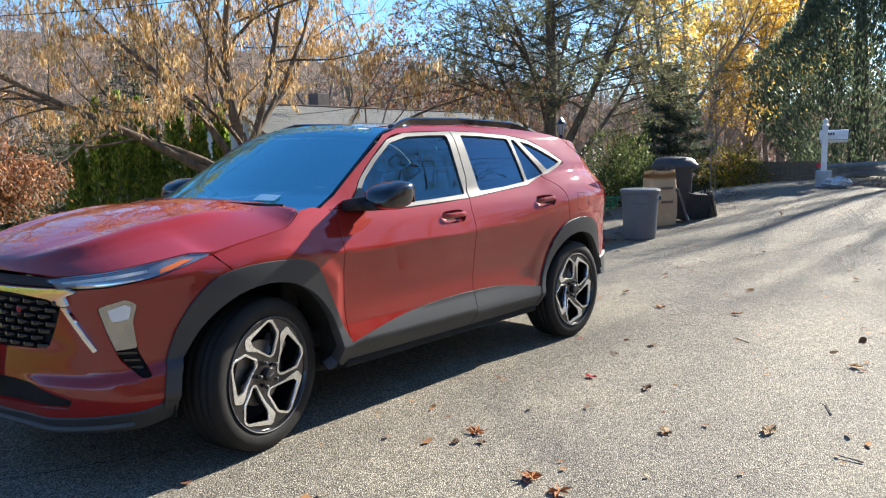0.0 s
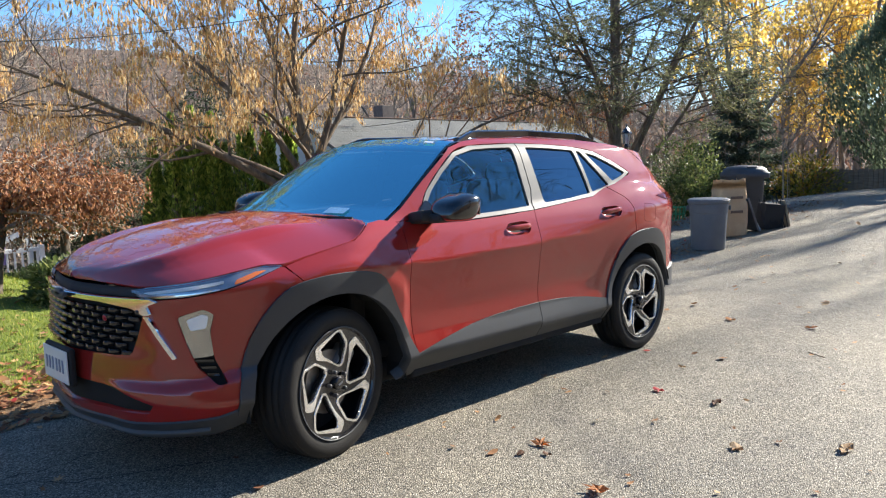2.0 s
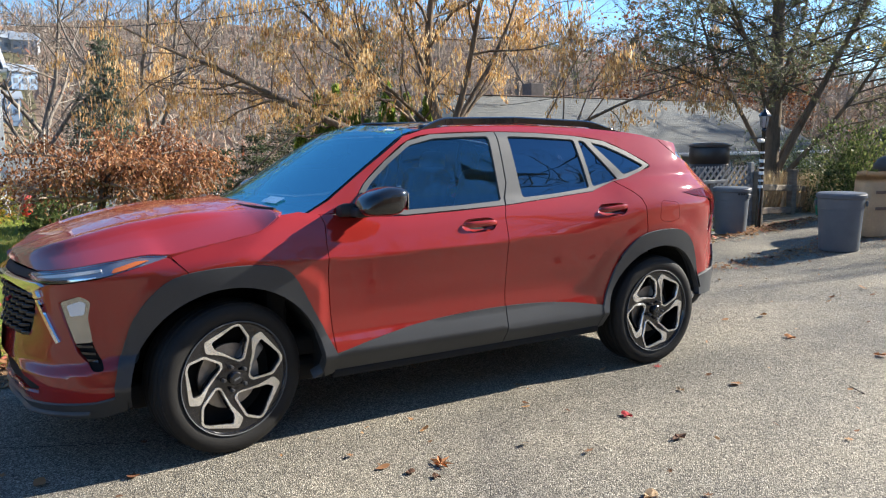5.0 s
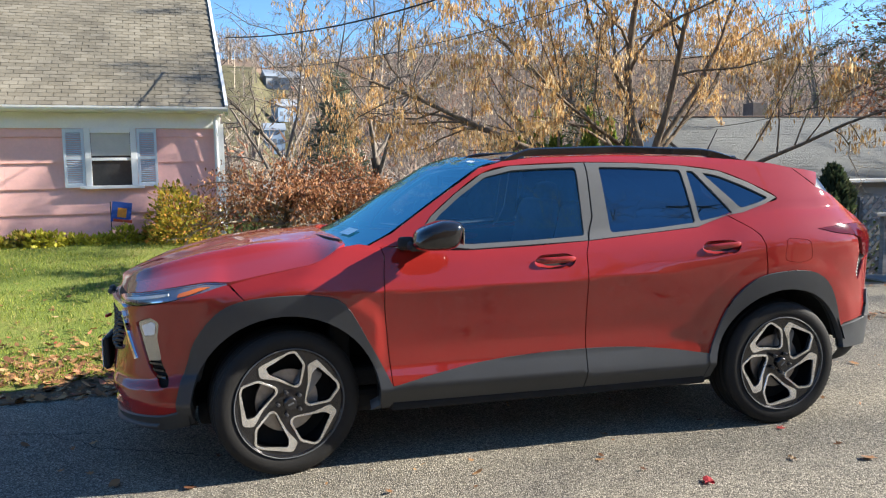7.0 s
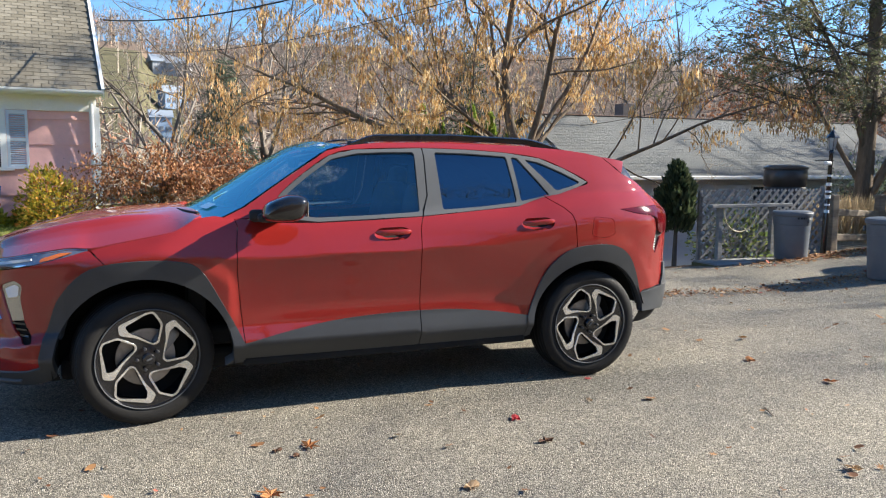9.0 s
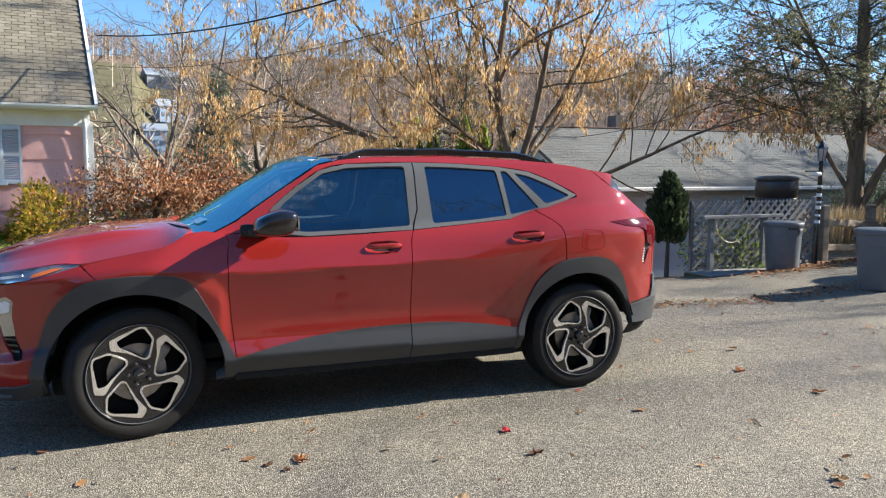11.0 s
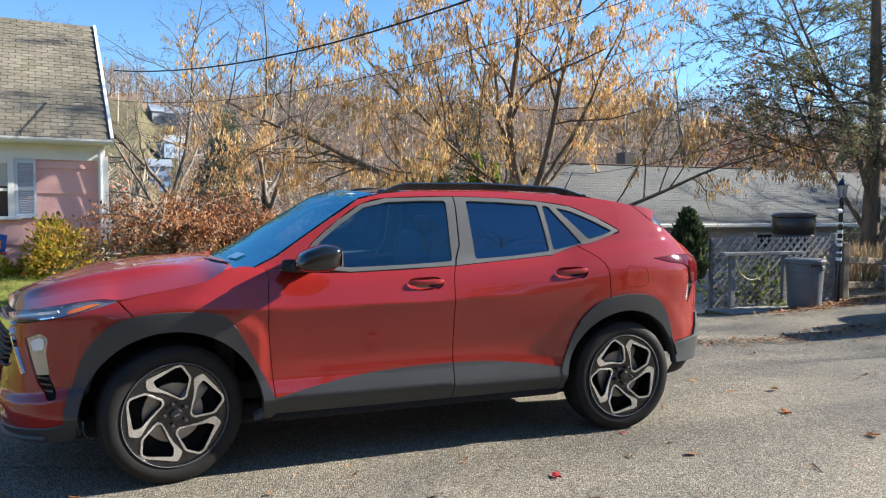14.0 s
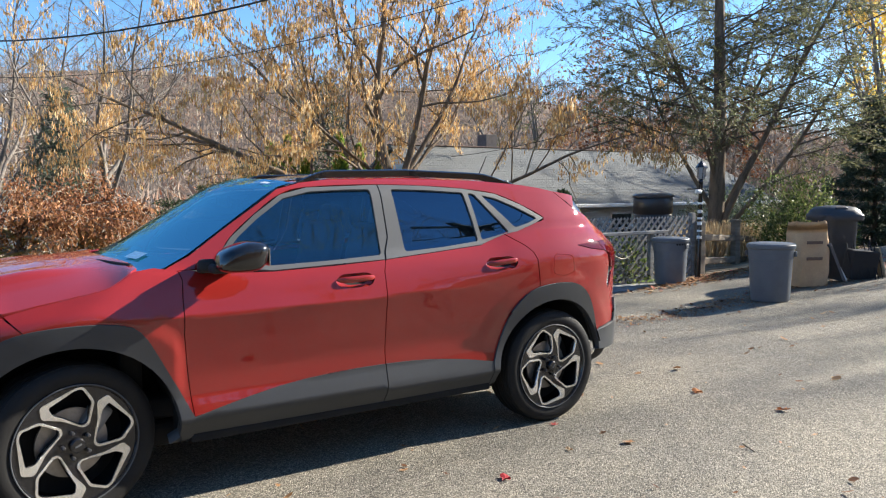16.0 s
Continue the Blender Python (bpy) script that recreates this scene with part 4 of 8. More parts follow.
def wheel(m, steer):
    """Axis along y, outer face towards -y."""
    w = new("wheel")
    w.parent = car
    w.matrix_local = m @ pose(0, 0, 0, 0, 0, steer)
    tagged(w, "five-spoke black and machined alloy wheel")
    prof = [(0.246, -0.098), (0.262, -0.112), (0.300, -0.118), (0.330, -0.112), (0.344, -0.098)]
    for k in range(-7, 8):
        y = k * 0.0125
        groove = k in (-5, -2, 2, 5)
        prof.append((0.352 - 0.004 * (k / 7) ** 4 - (0.008 if groove else 0), y))
    prof += [(0.344, 0.098), (0.330, 0.112), (0.262, 0.112), (0.246, 0.098)]
    bm = lathe(prof, 72, "Y")
    for i in range(72):
        a = 2 * math.pi * i / 72
        for sgn in (-1, 1):
            box(bm, (0.3415 * math.cos(a), sgn * 0.090, 0.3415 * math.sin(a)), (0.004, 0.022, 0.020), 0, pose(0, 0, 0, 0, -math.degrees(a), 0))
    tyre = part("tyre", bm, RUBBER, w, "black rubber tyre", 40)
    rim_ = part("rim", lathe([(0.262, -0.108), (0.266, -0.112), (0.264, -0.117), (0.255, -0.116), (0.247, -0.100), (0.238, -0.07), (0.232, 0.08), (0.246, 0.10)], 64, "Y"), ALLOYBLACK, w, "black alloy rim", 40)
    part("lip", lathe([(0.264, -0.1175), (0.2605, -0.1195), (0.258, -0.1175)], 64, "Y"), SATIN, rim_, "thin satin lip", 40)

    def face(x, z):
        r = np.hypot(x, z)
        return np.stack([x, -0.085 - 0.020 * smooth01(0.05, 0.20, r) - 0.010 * np.exp(-(r / 0.06) ** 4), z], -1)

    loops = []
    for k in range(5):
        ca, sa = math.cos(2 * math.pi * k / 5), math.sin(2 * math.pi * k / 5)
        loops.append([(x * ca - z * sa, x * sa + z * ca) for x, z in LOOP])
    disc = [(0.255 * math.cos(a), 0.255 * math.sin(a)) for a in np.linspace(0, 2 * math.pi, 60, endpoint=False)]
    cut = [rounded([(x * 0.985, z * 0.985) for x, z in shrunk(q, 0.010)], 0.012, 3) for q in loops]
    # the narrow gaps between two loops
    sheet("spokes", face, disc, ALLOYBLACK, rim_, holes=cut, step=0.02, thick=0.035)
    for q in loops:
        o_, i_ = rounded([(x * 0.985, z * 0.985) for x, z in q], 0.014, 3), None
        c = np.mean(q, 0)
        inner = []
        for j, p in enumerate(shrunk(q, 0.0115)):
            p = np.array(p)
            # the outer tip of each loop is a broad flat pad
            inner.append(tuple(p + (c - p) / np.linalg.norm(c - p) * (0.036 if j == 0 else 0.024 if j == 1 else 0.0)))
        sheet("spoke_face", face, o_, MACHINED, rim_, holes=[rounded([(x * 0.985, z * 0.985) for x, z in inner], 0.012, 3)], step=0.02, lift=0.004, thick=0.012, label="bright machined loop")
    hub = part("hub_cap", lathe([(0.001, -0.122), (0.026, -0.121), (0.031, -0.116), (0.032, -0.10)], 24, "Y"), ALLOYBLACK, rim_, smooth=40)
    bm = boxed((0, -0.1225, 0), (0.030, 0.003, 0.008), 0.001, pose(0, 0, 0, 0, -20, 0))
    part("emblem", bm, SATIN, hub)
    for k in range(5):
        a = 2 * math.pi * (k + 0.5) / 5
        part("wheel_nut", capped([(0.009, -0.095), (0.009, -0.115), (0.006, -0.118)], 6, "Y"), NUT, rim_, smooth=30).location = (0.057 * math.cos(a), 0, 0.057 * math.sin(a))
    part("brake_disc", capped([(0.150, -0.03), (0.150, -0.045), (0.08, -0.046)], 40, "Y"), STEEL, w, "grey steel brake disc", 30)
    # Near-black disc added to stand in for shade behind the spokes.
    part("wheel_back", capped([(0.236, 0.02), (0.236, 0.03)], 40, "Y"), DARKIN, w)
    part("caliper", boxed((0.10, -0.04, 0.09), (0.10, 0.07, 0.13), 0.02, pose(0, 0, 0, 0, 40, 0)), plain("caliper_grey", (0.20, 0.20, 0.20), 0.5, 0.5), w)
    return w


wheel(pose(HUB_F - 0.033, -0.768, HUB_Z + 0.012) @ Matrix.Scale(1.022, 4), 12)
wr = wheel(pose(HUB_R, -0.770, HUB_Z + 0.006, 0, -24, 0), 0)
for x, st_ in ((HUB_F, 192), (HUB_R, 180)):
    w = copy_thing(wr, pose(x, 0.768, HUB_Z + 0.006, 0, 0, st_))
# wheel housings
for x in (HUB_F, HUB_R):
    for sg in (-1, 1):
        bm = bmesh.new()
        n_ = 20
        rows_ = []
        for i in range(n_ + 1):
            a = math.pi * (i / n_ * 1.10 - 0.05) if x < 0 else math.pi * (i / n_ * 0.92 + 0.08)
            hx, hr = (x - 0.02, 0.458) if x < 0 else (x, 0.445)
            rows_.append([bm.verts.new((hx + hr * math.cos(a), sg * yy, HUB_Z + hr * math.sin(a))) for yy in (0.862, 0.50)])
        for a, b in zip(rows_, rows_[1:]):
            bm.faces.new((a[0], a[1], b[1], b[0]))
        bm.faces.new([r[1] for r in rows_])
        part("wheel_housing", bm, DARKIN, car)


# ---- ground ----
def gz(x, y):
    """Height of the ground: a level street that climbs to a crest, a lawn, and a slope down to a valley with a wooded hill beyond."""
    x, y = np.asarray(x, float), np.asarray(y, float)
    t = np.clip((x - 5) / 8.5, 0, 1)
    street = 0.5 * t * t * (3 - 2 * t) * (1 - smooth01(2.0, 6.5, y)) - 0.12 * smooth01(15, 24, x)
    lawn = 0.42 * smooth01(1.4, 8.6, y) - 3.0 * smooth01(15, 26, y)
    slope = np.interp(y, [-100, 1.5, 3.2, 4.2, 6, 10, 17, 30, 50, 75], [0, 0, -0.05, -0.13, -0.40, -1.30, -1.55, -2.6, -5.0, -6.0])
    w = smooth01(-1.9, 1.6, x)
    back = lawn * (1 - w) + slope * w
    r = np.hypot(x + 5, y + 10)
    wob = 5 * np.sin(x * 0.021 + 1.0) + 3 * np.sin(x * 0.047 + y * 0.02) + 2 * np.sin(y * 0.05)
    side = 0.28 + 0.72 * smooth01(0.20, 0.95, np.arctan2(y + 10, x + 5))
    hill = smooth01(75, 265, r) * (40 + wob) * smooth01(-60, 20, y) * side
    # Unseen bank behind the camera, added to block bright sky in door reflections.
    rear = smooth01(9, 26, -y) * 2.5 + smooth01(22, 55, -y) * 9
    return street + back + hill + rear


def clearing(x, y):
    """The meadow and gardens on the far hillside."""
    a, r = np.degrees(np.arctan2(y + 5, x + 1.5)), np.hypot(x + 1.5, y + 5)
    return (a > 86.6 + 0.012 * (r - 90)) & (a < 93.5) & (r > 84) & (r < 186)


def grid_sheet(name, xs, ys, mats, pick, label, category):
    X, Y = np.meshgrid(xs, ys)
    V = np.stack([X, Y, gz(X, Y)], -1).reshape(-1, 3)
    nx = len(xs)
    F = [(j * nx + i, j * nx + i + 1, (j + 1) * nx + i + 1, (j + 1) * nx + i) for j in range(len(ys) - 1) for i in range(nx - 1)]
    ob = link_mesh(name, V, F, mats[0], smooth=True)
    for m in mats[1:]:
        ob.data.materials.append(m)
    c = np.array([(V[f[0]] + V[f[2]]) / 2 for f in F])
    ob.data.polygons.foreach_set("material_index", pick(c[:, 0], c[:, 1]).astype(np.int32))
    return tagged(ob, label, category, kind="structure")


WOODFLOOR = ground_mat("leaf_litter", [(0.25, (0.055, 0.036, 0.022)), (0.5, (0.15, 0.095, 0.055)), (0.75, (0.26, 0.17, 0.10))], 30)
HILL = ground_mat("hill_floor", [(0.25, (0.10, 0.075, 0.058)), (0.5, (0.17, 0.125, 0.095)), (0.7, (0.24, 0.165, 0.115)), (0.8, (0.14, 0.13, 0.06))], 1.2)
MEADOW = ground_mat("far_meadow", [(0.25, (0.075, 0.066, 0.042)), (0.5, (0.11, 0.102, 0.055)), (0.75, (0.16, 0.135, 0.08))], 0.8)
LAWN = ground_mat("lawn_soil", [(0.25, (0.075, 0.115, 0.02)), (0.5, (0.16, 0.205, 0.038)), (0.75, (0.28, 0.26, 0.08))], 60)
xs = np.r_[-400, -300, -220, np.linspace(-160, -20, 18), np.linspace(-16, 30, 93), np.linspace(34, 160, 24), 200, 260, 330, 420]
ys = np.r_[-400, -250, -150, np.linspace(-100, -16, 12), np.linspace(-13, 20, 100), np.linspace(22, 60, 20), np.linspace(66, 300, 50), 350, 420]
ground = grid_sheet("ground", xs, ys, [ASPHALT, WOODFLOOR, HILL, MEADOW], lambda x, y: np.where(clearing(x, y), 3, np.where((y > 45) | (np.hypot(x, y) > 60), 2, np.where((y > 4.0) | (y < -9.5) | ((x > 16.5) & (y > 2.5)) | ((x < 1.2) & (y > 1.7)), 1, 0))),
                    "worn grey asphalt street with wooded slopes around", "ground")
rng = np.random.default_rng(7)


def wobbly(pts, amp, step=0.25):
    out = []
    for p in divided(pts, step):
        out.append((p[0] + rng.normal() * amp, p[1] + rng.normal() * amp))
    return out


over = lambda lift: (lambda x, y: np.stack([x + 0 * y, y + 0 * x, gz(x, y) + lift], -1))
lawn = sheet("lawn", over(0.018), wobbly([(-15, 1.15), (-6, 1.10), (-3.2, 1.12), (-2.0, 1.45), (0.0, 1.55), (1.3, 1.6), (1.6, 4), (1.0, 9), (-1.0, 10.5), (-2.2, 12), (-15, 12)], 0.035), LAWN, None, step=0.25, thick=0.03)
tagged(lawn, "green lawn with fallen leaves beside the street", "lawn", kind="structure")
# bare earth and litter at the lawn's edge
verge = sheet("verge", over(0.012), wobbly([(-15, 0.72), (-3.2, 0.80), (-2.0, 1.12), (0.2, 1.25), (2.2, 1.35), (2.2, 1.7), (-15, 1.5)], 0.06), WOODFLOOR, None, step=0.25, thick=0.012)
tagged(verge, "strip of bare earth and leaf litter", "verge", kind="structure")


# ---- loose foliage as many small blades ----
def blades(name, pos, up, size, mat, parent=None, label="", width=0.3, seed=1, curl=0.0):
    """Small leaf blades: pos (n,3), up (n,3) the way each one points, size (n)."""
    g = np.random.default_rng(seed)
    n = len(pos)
    up = up / (np.linalg.norm(up, axis=1)[:, None] + 1e-9)
    side = np.cross(up, g.normal(size=(n, 3)))
    side /= np.linalg.norm(side, axis=1)[:, None] + 1e-9
    nrm = np.cross(up, side)
    L, W = size[:, None], size[:, None] * width
    a, c = pos, pos + up * L
    m = pos + up * L * 0.5 + nrm * L * curl
    V = np.stack([a, m + side * W * 0.5, c, m - side * W * 0.5], 1).reshape(-1, 3)
    me = bpy.data.meshes.new(name)
    me.vertices.add(4 * n), me.loops.add(4 * n), me.polygons.add(n)
    me.vertices.foreach_set("co", V.astype(np.float32).ravel())
    me.loops.foreach_set("vertex_index", np.arange(4 * n, dtype=np.int32))
    me.polygons.foreach_set("loop_start", np.arange(0, 4 * n, 4, dtype=np.int32))
    me.update(calc_edges=True)
    me.materials.append(mat)
    ob = new(name, me)
    if parent:
        ob.parent = parent
    return tagged(ob, label)


def tubes(name, branches, mat, parent=None, label="", sides=None):
    """Tapered limbs: each branch is (points, radii)."""
    V, F = [], []
    k = 0
    for P, R in branches:
        P, R = np.asarray(P, float), np.asarray(R, float)
        n = sides or (8 if R[0] > 0.05 else 5 if R[0] > 0.015 else 3)
        T = np.gradient(P, axis=0)
        T /= np.linalg.norm(T, axis=1)[:, None] + 1e-9
        ref = np.array([0.31, 0.95, 0.05]) if abs(T[0][2]) > 0.5 else np.array([0, 0, 1.0])
        A = np.cross(T, ref)
        A /= np.linalg.norm(A, axis=1)[:, None] + 1e-9
        B = np.cross(T, A)
        ang = np.linspace(0, 2 * math.pi, n, endpoint=False)
        ringv = P[:, None] + R[:, None, None] * (np.cos(ang)[None, :, None] * A[:, None] + np.sin(ang)[None, :, None] * B[:, None])
        V.append(ringv.reshape(-1, 3))
        m = len(P)
        i, j = np.meshgrid(np.arange(m - 1), np.arange(n), indexing="ij")
        q = np.stack([i * n + j, i * n + (j + 1) % n, (i + 1) * n + (j + 1) % n, (i + 1) * n + j], -1).reshape(-1, 4) + k
        F.append(q)
        k += m * n
    V, F = np.concatenate(V), np.concatenate(F)
    me = bpy.data.meshes.new(name)
    me.vertices.add(len(V)), me.loops.add(4 * len(F)), me.polygons.add(len(F))
    me.vertices.foreach_set("co", V.astype(np.float32).ravel())
    me.loops.foreach_set("vertex_index", F.astype(np.int32).ravel())
    me.polygons.foreach_set("loop_start", np.arange(0, 4 * len(F), 4, dtype=np.int32))
    me.update(calc_edges=True)
    me.shade_smooth()
    me.materials.append(mat)
    ob = new(name, me)
    if parent:
        ob.parent = parent
    return tagged(ob, label)


def limb(g, p, d, L, r, n=6, wiggle=0.12, rise=0.0, droop=0.0, taper=0.35):
    pts, rad = [np.array(p, float)], [r]
    d = np.array(d, float) / np.linalg.norm(d)
    for i in range(n):
        d = d + g.normal(size=3) * wiggle + np.array([0, 0, rise - droop * i / n])
        d /= np.linalg.norm(d)
        pts.append(pts[-1] + d * L / n)
        rad.append(r * (1 - (1 - taper) * (i + 1) / n))
    return np.array(pts), np.array(rad)


def spread(g, branch, count, lo, hi, angle, ratio, levels, thin=0.6, rise=0.05, wiggle=0.14, out=None, droop=0.0, level=1):
    """Side limbs, and theirs in turn; gathers (points, radii, level)."""
    P, R = branch
    L = np.linalg.norm(np.diff(P, axis=0), axis=1).sum()
    for k in range(count[0]):
        t = lo + (hi - lo) * (k + g.random()) / count[0]
        f = t * (len(P) - 1)
        i = min(int(f), len(P) - 2)
        p = P[i] + (P[i + 1] - P[i]) * (f - i)
        d = P[i + 1] - P[i]
        d /= np.linalg.norm(d)
        q = g.normal(size=3)
        q -= d * (q @ d)
        q /= np.linalg.norm(q)
        a = radians(angle * (0.7 + 0.6 * g.random()))
        nd = d * math.cos(a) + q * math.sin(a)
        nl = L * ratio * (1.15 - 0.6 * t) * (0.7 + 0.6 * g.random())
        b = limb(g, p, nd, nl, max(0.006, R[i] * thin), 5, wiggle, rise, droop)
        out.append((*b, level))
        if levels > 1:
            spread(g, b, count[1:], 0.25, 1.0, angle, ratio, levels - 1, thin, rise, wiggle, out, droop, level + 1)
    return out


BARK_GREY = bark("grey_bark", (0.10, 0.085, 0.07), (0.28, 0.245, 0.205))
BARK_DARK = bark("dark_bark", (0.05, 0.042, 0.034), (0.18, 0.148, 0.12))
BARK_BROWN = bark("brown_bark", (0.075, 0.058, 0.042), (0.25, 0.195, 0.14))
BARK_TAN = bark("tan_bark", (0.15, 0.12, 0.09), (0.40, 0.33, 0.25), 14)
GOLD = by_random("golden_leaves", [(0.0, (0.34, 0.17, 0.06)), (0.4, (0.58, 0.35, 0.13)), (0.75, (0.70, 0.49, 0.23)), (1.0, (0.76, 0.62, 0.40))], 0.6, True, 0.45)
RUST = by_random("rust_leaves", [(0.0, (0.12, 0.046, 0.024)), (0.5, (0.26, 0.110, 0.052)), (0.85, (0.41, 0.19, 0.085)), (1.0, (0.52, 0.30, 0.15))], 0.7, True, 0.30)
YELLOW = by_random("yellow_leaves", [(0.0, (0.66, 0.42, 0.08)), (0.5, (0.82, 0.58, 0.12)), (1.0, (0.88, 0.70, 0.25))], 0.6, True, 0.75)
NEEDLE = by_random("dark_needles", [(0.0, (0.022, 0.036, 0.018)), (0.6, (0.050, 0.072, 0.034)), (1.0, (0.100, 0.115, 0.055))], 0.6, True, 0.35)
HEMLOCK = by_random("hemlock_needles", [(0.0, (0.07, 0.08, 0.038)), (0.5, (0.13, 0.14, 0.07)), (1.0, (0.22, 0.215, 0.115))], 0.6, True, 0.5)
THUJA = by_random("thuja_sprays", [(0.0, (0.08, 0.14, 0.026)), (0.5, (0.22, 0.32, 0.055)), (0.85, (0.40, 0.48, 0.09)), (1.0, (0.54, 0.55, 0.14))], 0.6, True, 0.5)
SHRUB = by_random("shrub_leaves", [(0.0, (0.05, 0.075, 0.024)), (0.6, (0.11, 0.15, 0.05)), (1.0, (0.25, 0.27, 0.10))], 0.5, True, 0.5)
DULL = by_random("olive_leaves", [(0.0, (0.08, 0.09, 0.025)), (0.5, (0.28, 0.26, 0.045)), (0.8, (0.48, 0.38, 0.07)), (1.0, (0.50, 0.22, 0.07))], 0.6, True, 0.4)
STRAW = by_random("straw", [(0.0, (0.38, 0.26, 0.13)), (1.0, (0.70, 0.56, 0.36))], 0.8, True, 0.45)
GRASS = by_random("grass_blades", [(0.0, (0.085, 0.14, 0.018)), (0.5, (0.24, 0.31, 0.04)), (0.85, (0.42, 0.42, 0.08)), (1.0, (0.56, 0.47, 0.2))], 0.7, True, 0.5)
FALLEN = by_random("fallen_leaves", [(0.0, (0.11, 0.045, 0.022)), (0.4, (0.27, 0.13, 0.055)), (0.75, (0.42, 0.22, 0.09)), (0.93, (0.50, 0.33, 0.17)), (1.0, (0.42, 0.04, 0.04))], 0.8, True, 0.15)


def along(g, branches, n, jitter, min_level=0):
    """Random points along limbs."""
    Ps, Ds = [], []
    bs = [b for b in branches if b[2] >= min_level]
    w = np.array([np.linalg.norm(np.diff(b[0], axis=0), axis=1).sum() for b in bs])
    pick = g.choice(len(bs), n, p=w / w.sum())
    for k in pick:
        P = bs[k][0]
        f = g.random() * (len(P) - 1)
        i = min(int(f), len(P) - 2)
        Ps.append(P[i] + (P[i + 1] - P[i]) * (f - i))
        Ds.append(P[i + 1] - P[i])
    Ds = np.array(Ds)
    return np.array(Ps) + g.normal(size=(n, 3)) * jitter, Ds / (np.linalg.norm(Ds, axis=1)[:, None] + 1e-9)


# ---- the golden tree before the grey house: several stems, low wide limbs, dry hanging leaves ----
def golden_tree():
    g = np.random.default_rng(21)
    base = np.array([6.65, 10.5, float(gz(6.65, 10.5)) - 0.05])
    ob = thing("tree", Matrix.Translation(base), "spreading small tree with dry golden hanging leaves and several bare stems", "tree")
    stems = []
    R, D = np.array([0.88, -0.48, 0.0]), np.array([0.48, 0.88, 0.0])
    Z = np.array([0.0, 0.0, 1.0])
    # across, away, up, length, radius, rise
    fork = 2.45
    for ra, da, za, L, r, rise, low in ((0.05, 0.0, 1.0, 7.4, 0.15, 0.0, 0.35), (-1.0, 0.0, 0.36, 7.8, 0.125, -0.006, 0.0), (-0.90, 0.2, 0.62, 6.8, 0.105, -0.014, 0.2), (-0.55, -0.15, 0.95, 6.0, 0.11, -0.010, 0.1), (-0.10, 0.2, 1.0, 6.6, 0.08, 0.004, 0.5),
                                        (0.34, 0.15, 1.0, 6.8, 0.10, 0.0, 0.9), (0.90, -0.2, 0.55, 6.2, 0.075, -0.006, 0.25), (0.80, 0.35, 0.85, 6.4, 0.08, -0.006, 1.1), (0.15, 0.8, 0.8, 5.8, 0.08, -0.004, 0.3), (-0.45, -0.75, 0.95, 5.8, 0.07, -0.008, 0.5)):
        foot = np.array([g.normal() * 0.10 - 0.1 * ra, g.normal() * 0.10, 0.0])
        knee = np.array([0.10 * ra, 0.10 * da, fork + low - 0.5])
        up_ = limb(g, knee, R * ra + D * da + Z * za, L, r, 14, 0.085, rise, 0.0, 0.12)
        P = np.concatenate([[foot, foot + (knee - foot) * 0.5 + g.normal(size=3) * 0.03], up_[0]])
        stems.append((P, 0.84 * np.concatenate([[r * 1.25, r * 1.12], up_[1]]), 0))
    out = list(stems)
    for s in stems:
        spread(g, s[:2], (12, 7, 5), 0.34, 1.0, 48, 0.36, 3, 0.46, 0.045, 0.19, out, 0.0)
    for b in stems:
        tubes("stem", [(b[0], b[1])], BARK_BROWN, ob, "brown bark stem")
    tagged(tubes("branchwork", [(b[0], b[1]) for b in out if b[2] == 1], BARK_BROWN, ob), kind="stuff")
    tagged(tubes("twigwork", [(b[0], b[1] * 0.8) for b in out if b[2] >= 2], BARK_TAN, ob), kind="stuff")
    # single dry leaves hang straight down along the twigs, a few in tufts
    p, _ = along(g, out, 30000, 0.05, 2)
    q, _ = along(g, out, 2600, 0.02, 2)
    p = np.concatenate([p, np.repeat(q, 5, 0) + g.normal(size=(len(q) * 5, 3)) * np.array([0.04, 0.04, 0.06])])
    keep = (g.random(len(p)) < np.clip(1.15 - 0.05 * np.maximum(p[:, 2] - 4.5, 0), 0.5, 1)) & (g.random(len(p)) < np.clip((p[:, 2] - 3.0) / 0.6, 0, 1))
    p = p[keep]
    n = len(p)
    up = np.c_[g.normal(size=(n, 2)) * 0.14, -np.ones(n)]
    blades("crown", p, up, 0.07 + 0.07 * g.random(n), GOLD, ob, "dry golden leaves", 0.27, 3, 0.14)


golden_tree()


